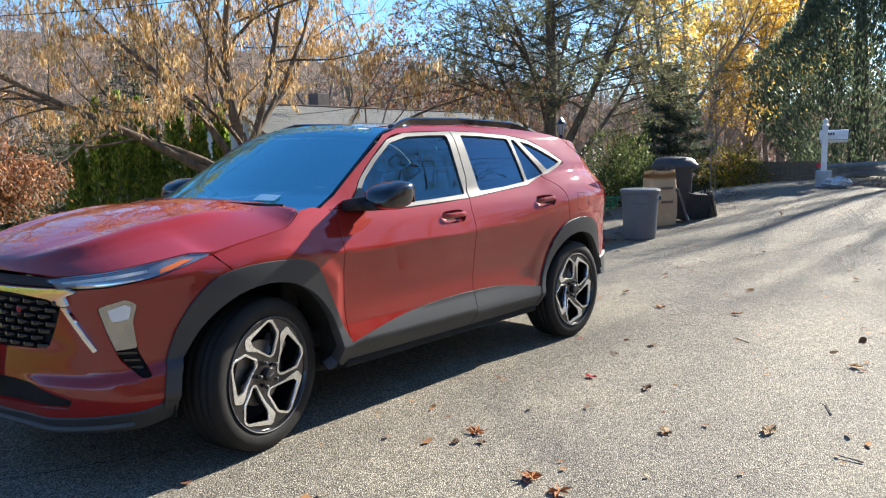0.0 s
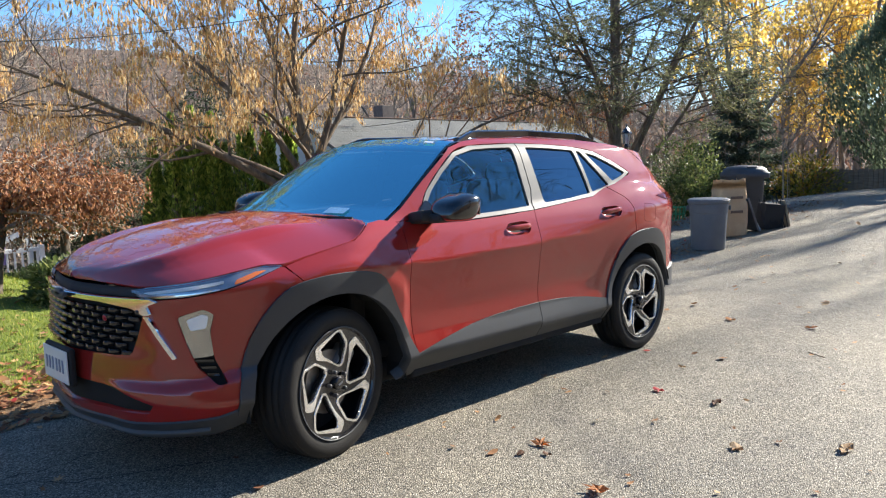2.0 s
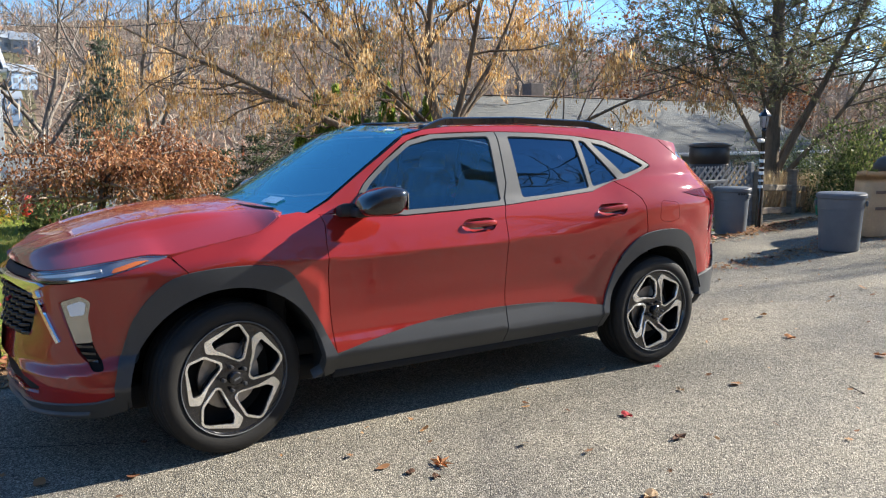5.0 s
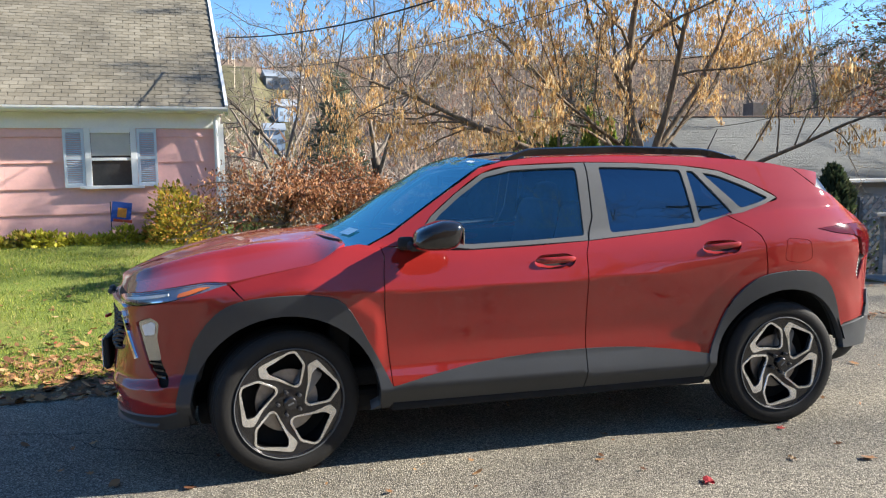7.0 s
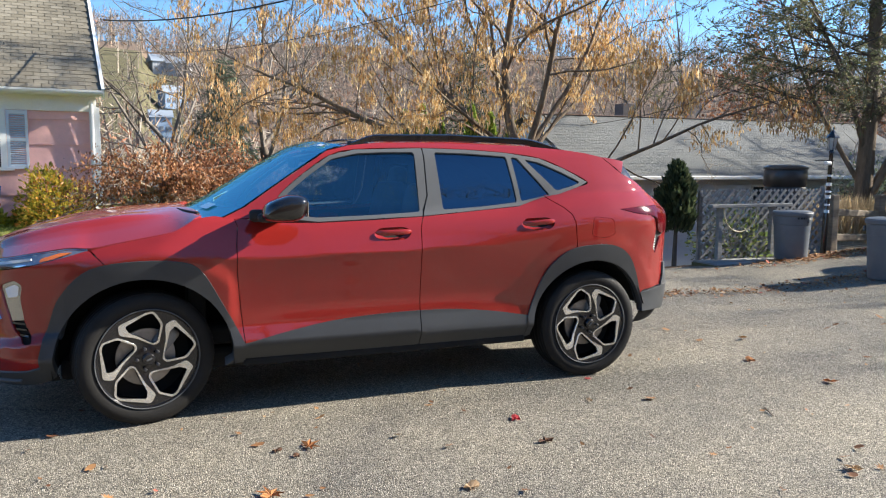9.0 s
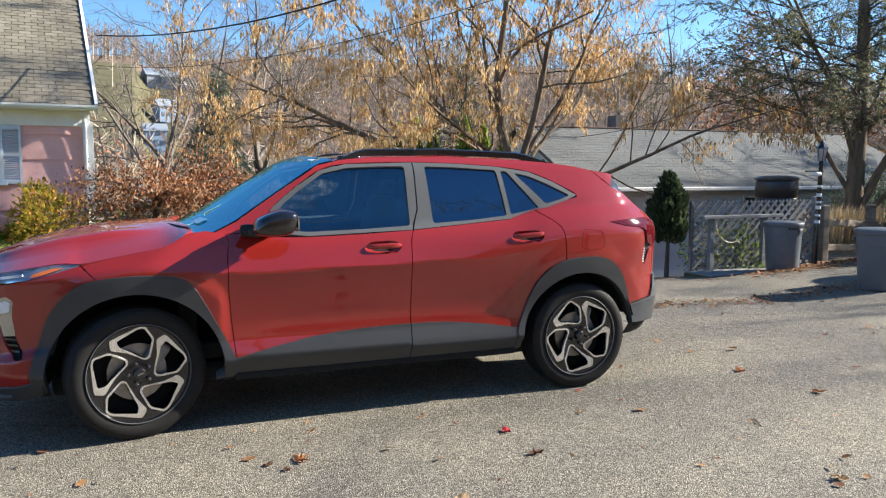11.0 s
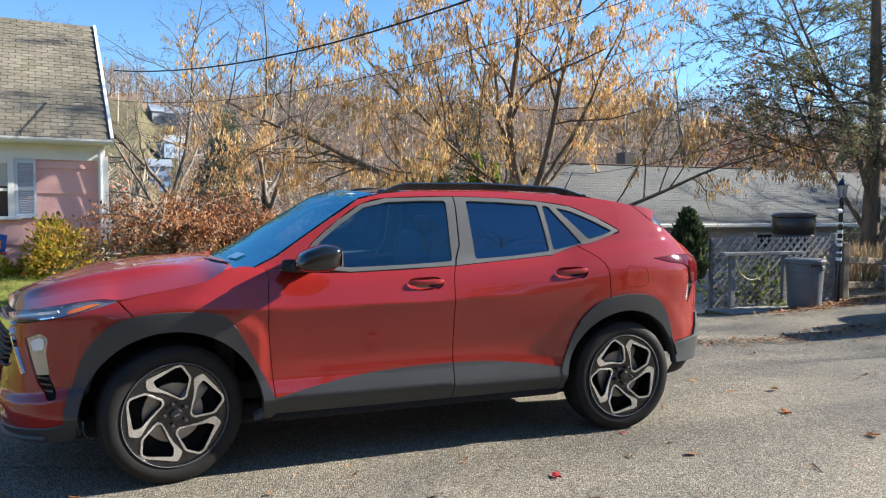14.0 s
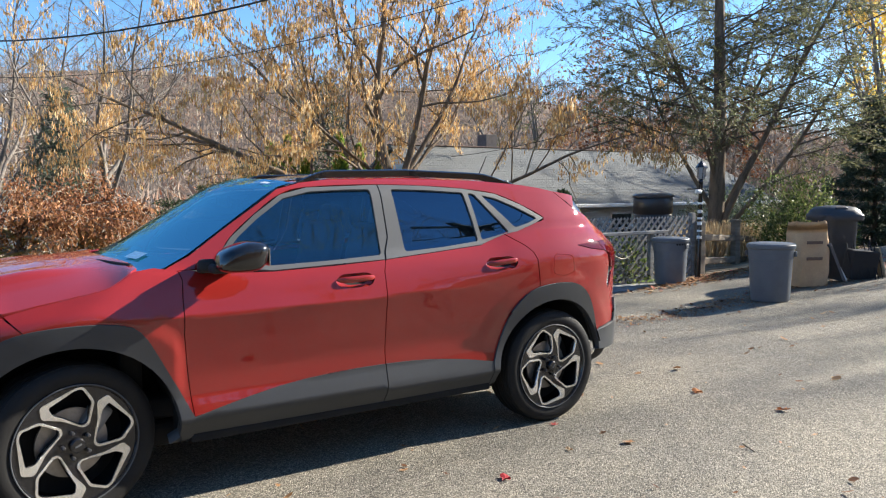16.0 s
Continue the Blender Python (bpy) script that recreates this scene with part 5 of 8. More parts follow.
# ---- hemlock by the lamp post: two stems, long level limbs with flat dark sprays ----
def hemlock(x, y, seed):
    g = np.random.default_rng(seed)
    ob = thing("hemlock", pose(x, y, float(gz(x, y)) - 0.1), "tall dark hemlock with ascending limbs and flat drooping sprays", "tree")
    R, D, Z = np.array([0.84, -0.54, 0.0]), np.array([0.54, 0.84, 0.0]), np.array([0.0, 0.0, 1.0])
    trunk = (*limb(g, (0, 0, 0), (0.03, 0, 1), 11.0, 0.20, 14, 0.02, 0.0, 0, 0.12), 0)
    big = []
    # start height, across, away, length, radius
    for h, ra, da, L, r in ((0.9, 0.85, -0.1, 5.5, 0.085), (1.2, 0.55, 0.2, 6.5, 0.10), (1.5, -0.6, 0.1, 5.0, 0.075), (1.0, 0.35, -0.3, 7.0, 0.10), (2.2, -0.45, -0.3, 5.5, 0.075), (2.6, 0.7, 0.4, 5.0, 0.075), (1.8, 0.2, 0.55, 6.0, 0.08), (3.2, -0.6, 0.3, 4.6, 0.07)):
        f = h / 11 * 14
        p = trunk[0][int(f)] + (trunk[0][int(f) + 1] - trunk[0][int(f)]) * (f - int(f))
        big.append((*limb(g, p, R * ra + D * da + Z, L, r * 0.75, 10, 0.04, 0.02, 0, 0.2), 1))
    out = []
    for st, count, lo in [(trunk, 52, 0.24)] + [(q, 12, 0.30) for q in big]:
        for i in range(count):
            t = lo + (0.98 - lo) * (i + g.random()) / count
            k = len(st[0]) - 1
            f = t * k
            j = min(int(f), k - 1)
            p = st[0][j] + (st[0][j + 1] - st[0][j]) * (f - j)
            a = g.random() * 2 * math.pi
            L = (5.0 if st is trunk else 2.8) * (1.06 - 0.55 * t) * (0.6 + 0.55 * g.random())
            b = limb(g, p, (math.cos(a), math.sin(a), 0.20 + 0.25 * t), L, 0.010 + 0.022 * (1 - t), 7, 0.06, 0.0, 0.10, 0.15)
            out.append((*b, 2))
            spread(g, b, (9, 4), 0.18, 1.0, 40, 0.34, 2, 0.5, -0.015, 0.08, out, 0.05, 3)
    tubes("trunk", [trunk[:2]], BARK_BROWN, ob, "grey-brown rough bark")
    for q in big:
        tubes("limb", [q[:2]], BARK_BROWN, ob)
    tagged(tubes("branchwork", [(b[0], b[1]) for b in out], BARK_DARK, ob), kind="stuff")
    p, d = along(g, out, 78000, 0.025, 3)
    n = len(p)
    up = d + np.c_[g.normal(size=(n, 2)) * 0.55, g.normal(size=n) * 0.15 - 0.12]
    blades("crown", p, up, 0.05 + 0.055 * g.random(n), HEMLOCK, ob, "flat dark green sprays", 0.24, seed)


hemlock(12.4, 6.45, 5)


# ---- upright evergreens ----
def cypress(name, x, y, h, r, n, mat, label, seed, group="", trunk=0.0, blade=0.0):
    g = np.random.default_rng(seed)
    z0 = float(gz(x, y)) - 0.03
    ob = thing(name, pose(x, y, z0), label, "tree", group)
    t = g.random(n) ** 0.8
    prof = np.minimum(1, (1 - t) * (2.2 if blade or trunk else 1.45)) ** 0.8 * (0.62 + 0.38 * np.minimum(1, t * 5))
    a = g.random(n) * 2 * math.pi
    lump = 1 + 0.16 * np.sin(a * 3 + t * 9 + seed) + 0.10 * np.sin(a * 7 - t * 23)
    rr = r * prof * lump * (0.45 + 0.55 * g.random(n) ** 0.4)
    p = np.c_[rr * np.cos(a), rr * np.sin(a), trunk + (h - trunk) * t]
    up = np.c_[np.cos(a) * 0.45, np.sin(a) * 0.45, np.ones(n)] + g.normal(size=(n, 3)) * 0.25
    st = limb(g, (0, 0, 0), (0, 0, 1), h * 0.93, 0.05 * r / 0.4 + 0.01, 6, 0.01, 0, 0, 0.2)
    tubes("trunk", [st], BARK_DARK, ob)
    blades("crown", p, up, (0.09 + 0.10 * g.random(n)) * (blade or 0.6 + 0.4 * r / 0.45) * (1.6 if blade else 1), mat, ob, "", 0.42, seed + 1)
    return ob


for i, (x, y, h, r) in enumerate(((4.75, 14.6, 3.1, 0.36), (5.15, 14.35, 3.7, 0.42), (5.55, 14.1, 3.85, 0.45), (5.95, 13.9, 3.7, 0.42), (6.25, 13.8, 2.95, 0.36), (6.75, 13.6, 3.9, 0.50), (7.15, 13.3, 3.6, 0.45), (7.6, 13.0, 3.5, 0.45))):
    cypress("arborvitae", x, y, h + 0.5, r * 0.86, 4200, THUJA, "slender green arborvitae in a hedge row", 40 + i, "arborvitae hedge")
cypress("dwarf_arborvitae", 6.28, 4.55, 1.58, 0.26, 2600, NEEDLE, "small dark clipped evergreen on thin stems by the lattice", 60, trunk=0.55)


# Lighter than NEEDLE: distance haze is put into this colour.
NEEDLE_HAZE = by_random("pine_needles", [(0.0, (0.055, 0.080, 0.055)), (0.6, (0.105, 0.140, 0.095)), (1.0, (0.18, 0.21, 0.14))], 0.6, True, 0.45)
CEDAR = by_random("cedar_sprays", [(0.0, (0.075, 0.105, 0.065)), (0.6, (0.135, 0.175, 0.105)), (1.0, (0.21, 0.25, 0.15))], 0.6, True, 0.5)


# ---- spruces and pines in the distance ----
def spruce(name, x, y, h, r, n, seed, label, mat=NEEDLE, z=None):
    g = np.random.default_rng(seed)
    ob = thing(name, pose(x, y, float(gz(x, y)) - 0.1 if z is None else z), label, "tree")
    br = [limb(g, (0, 0, 0), (0, 0, 1), h, 0.02 * h, 10, 0.01, 0, 0, 0.05)]
    P, U = [], []
    rows_ = int(h * 3.2)
    for i in range(rows_):
        t = 0.06 + 0.92 * i / rows_
        m = 7
        for k in range(m):
            a = 2 * math.pi * (k + g.random()) / m
            L = r * (1.02 - t) ** 0.8 * (0.65 + 0.5 * g.random())
            b = limb(g, (0, 0, h * t), (math.cos(a), math.sin(a), -0.05 + 0.25 * t), L, 0.02, 4, 0.06, 0.03, 0, 0.3)
            br.append(b)
            q = max(4, int(n * L / (rows_ * m * r * 0.55)))
            f = g.random(q) ** 0.7
            pp = np.array([[np.interp(v, np.linspace(0, 1, 5), b[0][:, c]) for c in range(3)] for v in f])
            P.append(pp + g.normal(size=(q, 3)) * 0.05 * r / 1.5)
            U.append(np.c_[np.full(q, math.cos(a)), np.full(q, math.sin(a)), np.full(q, -0.1)] + g.normal(size=(q, 3)) * 0.6)
    P, U = np.concatenate(P), np.concatenate(U)
    tubes("trunk", br, BARK_DARK, ob)
    blades("crown", P, U, (0.11 + 0.12 * g.random(len(P))) * (0.5 + 0.5 * h / 7), mat, ob, "", 0.22, seed)
    return ob


spruce("spruce", 1.5, 24.7, 7.8, 2.2, 20000, 71, "dark green spruce on the slope behind the houses", NEEDLE_HAZE)
spruce("spruce", 10.4, 22.3, 8.2, 2.6, 9000, 73, "tall blue-green spruce behind the golden tree")
spruce("pine", 18.0, 5.9, 4.5, 1.6, 30000, 72, "dense dark pine beyond the fence", NEEDLE_HAZE)
cypress("cedar", 20.8, 1.5, 6.6, 2.5, 46000, CEDAR, "broad dark green cedar behind the guard rail", 74, blade=0.55)
spruce("yew", 2.9, 15.4, 3.2, 1.5, 8000, 78, "broad dark yew beside the hedge")
spruce("yew", 4.0, 15.9, 3.6, 1.3, 8000, 79, "broad dark yew beside the hedge")
spruce("conifer", 5.8, 18.4, 4.6, 2.2, 8000, 76, "broad dark conifer behind the hedge")
spruce("conifer", 7.6, 19.8, 5.2, 2.2, 7000, 77, "broad dark conifer behind the hedge")


# ---- weeping maple and shrubs ----
def weeping(x, y, h, r, n, seed, z=None):
    g = np.random.default_rng(seed)
    ob = thing("weeping_maple", pose(x, y, float(gz(x, y)) - 0.05 if z is None else z), "weeping maple with a low dome of dry rust leaves", "tree")
    tr = (*limb(g, (0, 0, 0), (0.08, 0, 1), h * 0.86, 0.06, 6, 0.06, 0, 0, 0.6), 0)
    out = [tr]
    for k in range(26):
        a = 2 * math.pi * (k + g.random()) / 26
        L = r * (0.85 + 0.4 * g.random())
        p = tr[0][-1 - (k % 3)]
        b = limb(g, p, (math.cos(a), math.sin(a), 0.34 * g.random() + 0.10), L, 0.022, 9, 0.07, 0.0, 0.18, 0.2)
        out.append((*b, 1))
        spread(g, b, (7, 4), 0.2, 1.0, 40, 0.30, 2, 0.5, -0.05, 0.12, out, 0.16, 2)
    tubes("trunk", [(b[0], b[1]) for b in out if b[2] == 0], BARK_DARK, ob)
    tagged(tubes("branchwork", [(b[0], b[1]) for b in out if b[2] > 0], BARK_TAN, ob), kind="stuff")
    p, _ = along(g, out, n, 0.07, 1)
    p = p[p[:, 2] > 0.93 + 0.08 * np.sin(3 * np.arctan2(p[:, 1], p[:, 0])) + 0.2 * g.normal(size=len(p))]
    m = len(p)
    blades("crown", p, np.c_[g.normal(size=(m, 2)) * 0.5, -0.8 * np.ones(m)], 0.026 + 0.034 * g.random(m), RUST, ob, "dry rust-brown leaves", 0.5, seed, 0.15)


weeping(-1.30, 5.0, 1.27, 1.12, 16000, 81)
weeping(-0.60, 5.15, 1.34, 0.68, 8500, 82)


def shrub(name, x, y, h, r, n, mat, label, seed, z=None, size=1.0, group=""):
    g = np.random.default_rng(seed)
    ob = thing(name, pose(x, y, float(gz(x, y)) - 0.02 if z is None else z), label, "shrub", group)
    d = g.normal(size=(n, 3))
    d /= np.linalg.norm(d, axis=1)[:, None]
    d[:, 2] = np.abs(d[:, 2])
    lump = 1 + 0.14 * np.sin(d[:, 0] * 5 + seed) + 0.12 * np.sin(d[:, 1] * 7 + d[:, 2] * 5)
    k = (g.random(n) ** 0.35 * lump)[:, None]
    p = d * k * np.array([r, r, h * 0.92]) + np.array([0, 0, 0.05 * h])
    br = [limb(g, (g.normal() * 0.05, g.normal() * 0.05, 0), (g.normal() * 0.5 * r / h, g.normal() * 0.5 * r / h, 1), h * 0.8, 0.014, 4, 0.1) for _ in range(9)]
    tubes("stems", br, BARK_TAN, ob)
    blades("foliage", p, d + g.normal(size=(n, 3)) * 0.5, (0.045 + 0.05 * g.random(n)) * size, mat, ob, "", 0.5, seed)
    return ob


GOLDBUSH = by_random("yellow_green_leaves", [(0.0, (0.12, 0.13, 0.025)), (0.4, (0.36, 0.33, 0.05)), (0.75, (0.66, 0.48, 0.07)), (1.0, (0.68, 0.27, 0.07))], 0.6, True, 0.45)
shrub("shrub", -2.66, 8.05, 0.92, 0.60, 4200, GOLDBUSH, "rounded shrub with yellow-green leaves by the house wall", 91)
shrub("boxwood", -1.45, 6.7, 0.62, 0.50, 2600, SHRUB, "low dark green clipped bush", 92)
shrub("boxwood", -0.75, 4.35, 0.55, 0.42, 3000, SHRUB, "low dark green clipped bush", 93)
shrub("boxwood", -0.2, 7.6, 0.30, 0.5, 2200, SHRUB, "low dark green clipped bush", 94)
for i in range(11):
    shrub("garden_plant", -6.4 + 0.36 * i, 8.12 + 0.035 * i - 0.15 + 0.15 * math.sin(i * 2.3), 0.20 + 0.08 * math.sin(i * 1.7), 0.27, 420, DULL if i % 5 == 4 else by_random("lime_leaves", [(0.0, (0.26, 0.27, 0.03)), (1.0, (0.74, 0.66, 0.08))], 0.6, True, 0.4) if i == 0 else bpy.data.materials.get("lime_leaves") or DULL, "low yellow-green bedding plant along the wall", 100 + i, size=1.3, group="bedding plants")
shrub("shrub", 15.6, 7.4, 2.0, 1.3, 9000, CEDAR, "wild green bush beyond the rail fence", 95, size=1.0)
shrub("shrub", 12.7, 4.65, 1.75, 1.05, 11000, SHRUB, "wild green bush beyond the rail fence", 96, size=1.0)
shrub("shrub", 16.0, 8.6, 2.6, 1.6, 10000, CEDAR, "wild green bush beyond the rail fence", 97, size=1.1)
shrub("shrub", 18.6, 4.2, 1.4, 1.0, 2500, DULL, "low thicket bush with yellow leaves", 98, size=1.6)
g_ = np.random.default_rng(5)
ob = thing("ornamental_grass", pose(11.9, 6.0, float(gz(11.9, 6.0))), "clump of tall dry straw-coloured grass", "grass")
n_ = 5200
p_ = np.c_[g_.normal(size=n_) * 0.75, g_.normal(size=n_) * 0.35, np.zeros(n_)]
blades("stalks", p_, np.c_[g_.normal(size=(n_, 2)) * 0.25, np.ones(n_)], 0.7 + 0.6 * g_.random(n_), STRAW, ob, "", 0.025, 5)
# bare hedge of creeper behind the rail fence and lattice
shrub("creeper", 7.6, 4.62, 1.05, 0.75, 900, SHRUB, "sparse leafy creeper behind the lattice", 99, size=1.2)


# ---- bare trees ----
def bare_tree(seed, h, r, mat=BARK_GREY, counts=(13, 6, 5), fork=True):
    g = np.random.default_rng(seed)
    out = []
    st = (*limb(g, (0, 0, 0), (g.normal() * 0.06, g.normal() * 0.06, 1), h, r, 12, 0.045, 0.02, 0, 0.10), 0)
    out.append(st)
    spread(g, st[:2], counts, 0.30, 0.97, 42, 0.50, 3, 0.46, 0.035, 0.20, out)
    if fork:
        s2 = (*limb(g, st[0][3], (g.normal() * 0.5, g.normal() * 0.5, 1), h * 0.66, r * 0.7, 9, 0.06, 0.03, 0, 0.1), 0)
        out.append(s2)
        spread(g, s2[:2], counts, 0.25, 0.97, 42, 0.50, 3, 0.46, 0.035, 0.20, out)
    ob = thing("bare_tree", pose(0, 0, -50), "tall leafless tree with a grey-brown trunk", "tree", "bare trees")
    for b in out:
        if b[2] == 0:
            tubes("trunk", [(b[0], b[1])], mat, ob)
    tagged(tubes("branchwork", [(b[0], b[1]) for b in out if b[2] > 0], mat, ob), kind="stuff")
    return ob, out


templates = [bare_tree(s, 13.0, 0.19, m, c) for s, m, c in ((201, BARK_GREY, (9, 7, 6)), (202, BARK_TAN, (9, 7, 6)), (203, BARK_GREY, (10, 7, 6)), (204, BARK_TAN, (9, 7, 6)))]
spots = [(18.7, 24.5, 0.85, 1), (20.2, 21.2, 0.8, 0), (15.6, 26.5, 0.75, 3), (25.5, 19.5, 0.8, 2), (24.3, 8.6, 0.8, 2), (29.5, 6.4, 0.9, 0), (28.3, 3.9, 0.85, 1),
         (40, 17, 1.2, 1), (30, 24, 0.9, 0)]
# trees across the street and further up it, whose branches shade the asphalt
spots += [(25.5, -2.4, 0.95, 0), (29.5, -3.9, 1.05, 1), (36, -1.7, 1.0, 2), (27.5, -6.3, 1.0, 3)]
# Two unseen rows across the street, put there for the window reflections.
spots += [(9, -11.5, 0.72, 0), (12.5, -13, 0.8, 2), (5.5, -13, 0.75, 3), (17, -11, 0.8, 1)]
spots += [(-14, -19, 0.9, 1), (-8.5, -17, 0.85, 0), (-3, -20, 1.0, 2), (3, -18, 0.9, 3), (8.5, -19.5, 1.0, 0), (14, -18, 0.95, 1), (-20, -22, 1.0, 2), (20, -20, 1.0, 3)]
gs = np.random.default_rng(11)
first = set()
for x, y, k, i in spots:
    m = pose(x, y, float(gz(x, y)) - 0.1, 0, 0, gs.random() * 360) @ Matrix.Scale(k, 4)
    if i not in first:
        first.add(i)
        templates[i][0].matrix_world = m
    else:
        o = copy_thing(templates[i][0], m)
        o.matrix_world = m
# two spreading bare trees down the slope, forked low
def forked_tree(x, y, h, r, seed, lean):
    g = np.random.default_rng(seed)
    ob = thing("bare_tree", pose(x, y, float(gz(x, y)) - 0.1), "large leafless tree with a forked dark trunk and pale fine twigs", "tree", "bare trees")
    st = (*limb(g, (0, 0, 0), (lean, 0, 1), h * 0.34, r, 6, 0.05, 0.0, 0, 0.75), 0)
    out = [st]
    for k in range(5):
        an = 2 * math.pi * (k + 0.5 * g.random()) / 5
        tilt = 0.35 + 0.55 * g.random()
        q = (*limb(g, st[0][-1 - k % 3], (math.cos(an) * tilt, math.sin(an) * tilt, 1), h * (0.55 + 0.14 * g.random()), r * 0.42, 9, 0.10, 0.02, 0, 0.10), 1)
        out.append(q)
        spread(g, q[:2], (11, 7, 6), 0.18, 1.0, 48, 0.40, 3, 0.50, 0.035, 0.22, out, 0.0, 2)
    tubes("trunk", [st[:2]], BARK_DARK, ob, "dark bark trunk")
    for q in out:
        if q[2] == 1:
            tubes("limb", [q[:2]], BARK_GREY, ob)
    tagged(tubes("twigwork", [(q[0], q[1]) for q in out if q[2] > 1], BARK_GREY, ob), kind="stuff")


forked_tree(-0.45, 28.2, 13.6, 0.22, 501, 0.06), forked_tree(4.0, 25.6, 13.4, 0.22, 502, -0.16)
# yellow-leaved trees in the wood
for x, y, k, i, n, mat, lab in ((29.6, 7.9, 0.62, 0, 3600, YELLOW, "tall tree with bright yellow autumn leaves"), (31.2, 7.2, 0.70, 2, 4000, YELLOW, "tall tree with bright yellow autumn leaves"), (35.0, 9.4, 0.85, 1, 4500, YELLOW, "tall tree with bright yellow autumn leaves"), (31.8, 9.2, 0.55, 3, 2600, YELLOW, "tall tree with bright yellow autumn leaves"), (44.0, 16.0, 1.3, 1, 4200, YELLOW, "tall tree with bright yellow autumn leaves"), (26.8, 8.8, 0.55, 1, 1800, YELLOW, "slim tree with yellow autumn leaves"), (29.0, 18.5, 0.62, 2, 2500, RUST, "small tree with reddish autumn leaves"), (26.5, 24, 0.7, 0, 2600, RUST, "small tree with reddish autumn leaves")):
    ob = thing("autumn_tree", pose(x, y, float(gz(x, y)) - 0.1, 0, 0, x * 37) @ Matrix.Scale(k, 4), lab, "tree")
    out = templates[i][1]
    for ch in templates[i][0].children:
        o = new(ch.name.split(".")[0], ch.data)
        o.parent = ob
    g = np.random.default_rng(int(x * 10))
    p, _ = along(g, out, n, 0.25, 2)
    blades("crown", p, g.normal(size=(n, 3)) + np.array([0, 0, -0.4]), 0.16 + 0.14 * g.random(n), mat, ob, "", 0.7, 4)


# ---- woods: trees too many to count ----
def woods(name, n, region, seed, hmin, hmax, label, mats, twigs=26, width=1.0, size=1.0):
    g = np.random.default_rng(seed)
    pts = []
    while len(pts) < n:
        x, y = region(g)
        pts.append((x, y))
    pts = np.array(pts)
    Z = gz(pts[:, 0], pts[:, 1])
    V, F, M = [], [], []
    k = 0
    for (x, y), z in zip(pts, Z):
        h = hmin + (hmax - hmin) * g.random()
        w = 0.012 * h * width
        a = g.random() * math.pi
        lean = g.normal(size=2) * 0.05 * h
        c, s_ = math.cos(a), math.sin(a)
        quad = [(x - w * c, y - w * s_, z - 0.3), (x + w * c, y + w * s_, z - 0.3), (x + lean[0] + w * 0.2, y + lean[1], z + h), (x + lean[0] - w * 0.2, y + lean[1], z + h)]
        V += quad
        F.append((k, k + 1, k + 2, k + 3))
        k += 4
        for _ in range(twigs):
            t = 0.25 + 0.72 * g.random()
            b = np.array([x + lean[0] * t, y + lean[1] * t, z + h * t])
            d = np.array([g.normal(), g.normal(), 0.45 + g.random()])
            d *= h * (0.16 + 0.22 * g.random()) * (1.15 - 0.6 * t) / np.linalg.norm(d)
            q = np.cross(d, g.normal(size=3))
            q *= (0.0045 * h * width) / (np.linalg.norm(q) + 1e-9)
            e = b + d
            V += [tuple(b - q), tuple(b + q), tuple(e)]
            F.append((k, k + 1, k + 2))
            k += 3
    ob = link_mesh(name, V, F, mats)
    return tagged(ob, label, "woods", kind="stuff")


WOODS = by_random("wood_stems", [(0.0, (0.15, 0.125, 0.10)), (0.45, (0.28, 0.24, 0.195)), (0.8, (0.38, 0.33, 0.265)), (1.0, (0.38, 0.25, 0.15))], 0.9)


def far_region(g):
    while True:
        a, r = radians(g.uniform(-5, 140)), g.uniform(62, 270)
        x, y = -5 + r * math.cos(a), -10 + r * math.sin(a)
        if not clearing(x, y) or g.random() < 0.22:
            return x, y


def right_region(g):
    return g.uniform(36, 80), g.uniform(20, 45)


def thicket_region(g):
    return g.uniform(15.5, 25), g.uniform(4.0, 13)


def rear_region(g):
    return g.uniform(-50, 60), g.uniform(-60, -24)


woods("hill_woods", 6500, far_region, 301, 4.5, 9.5, "leafless brown woods on the far hillside", WOODS, 20, 1.3)
woods("roadside_woods", 60, right_region, 303, 9, 16, "leafless woods beyond the street's crest", WOODS, 60, 0.6)
woods("thicket", 26, thicket_region, 304, 1.6, 4.5, "tangled leafless thicket", WOODS, 50, 0.55)
# Rear woods are unseen, added only to fill the car's reflections.
woods("rear_woods", 160, rear_region, 305, 9, 15, "unseen leafless woods added across the street for reflections", WOODS, 40, 1.0)
# tinted crowns scattered in the far woods
g = np.random.default_rng(8)
pc = np.array([q for q in (far_region(g) for _ in range(4200)) if math.hypot(q[0] + 5, q[1] + 10) < 255])
cl = []
for x, y in pc:
    m = 22
    z = float(gz(x, y))
    cl.append(np.c_[x + g.normal(size=m) * 1.7, y + g.normal(size=m) * 1.7, z + 3.6 + g.normal(size=m) * 1.8])
cl = np.concatenate(cl)
o = blades("hill_foliage", cl, g.normal(size=cl.shape) + np.array([0, 0, 0.9]), 0.7 + 1.1 * g.random(len(cl)), by_random("hill_leaves", [(0.0, (0.15, 0.125, 0.105)), (0.5, (0.27, 0.215, 0.175)), (0.8, (0.31, 0.20, 0.14)), (0.93, (0.34, 0.13, 0.07)), (1.0, (0.16, 0.16, 0.06))], 0.9, True, 0.3), None, "", 0.17, 8)
tagged(o, "remaining rust and ochre foliage on the far hillside", "woods", kind="stuff")
# brush on the slope behind the hedge and houses
m_ = 9000
bp_ = np.c_[g.uniform(-3, 26, m_), g.uniform(17.5, 34, m_), np.zeros(m_)]
bp_[:, 2] = gz(bp_[:, 0], bp_[:, 1]) + g.random(m_) ** 2 * 2.6
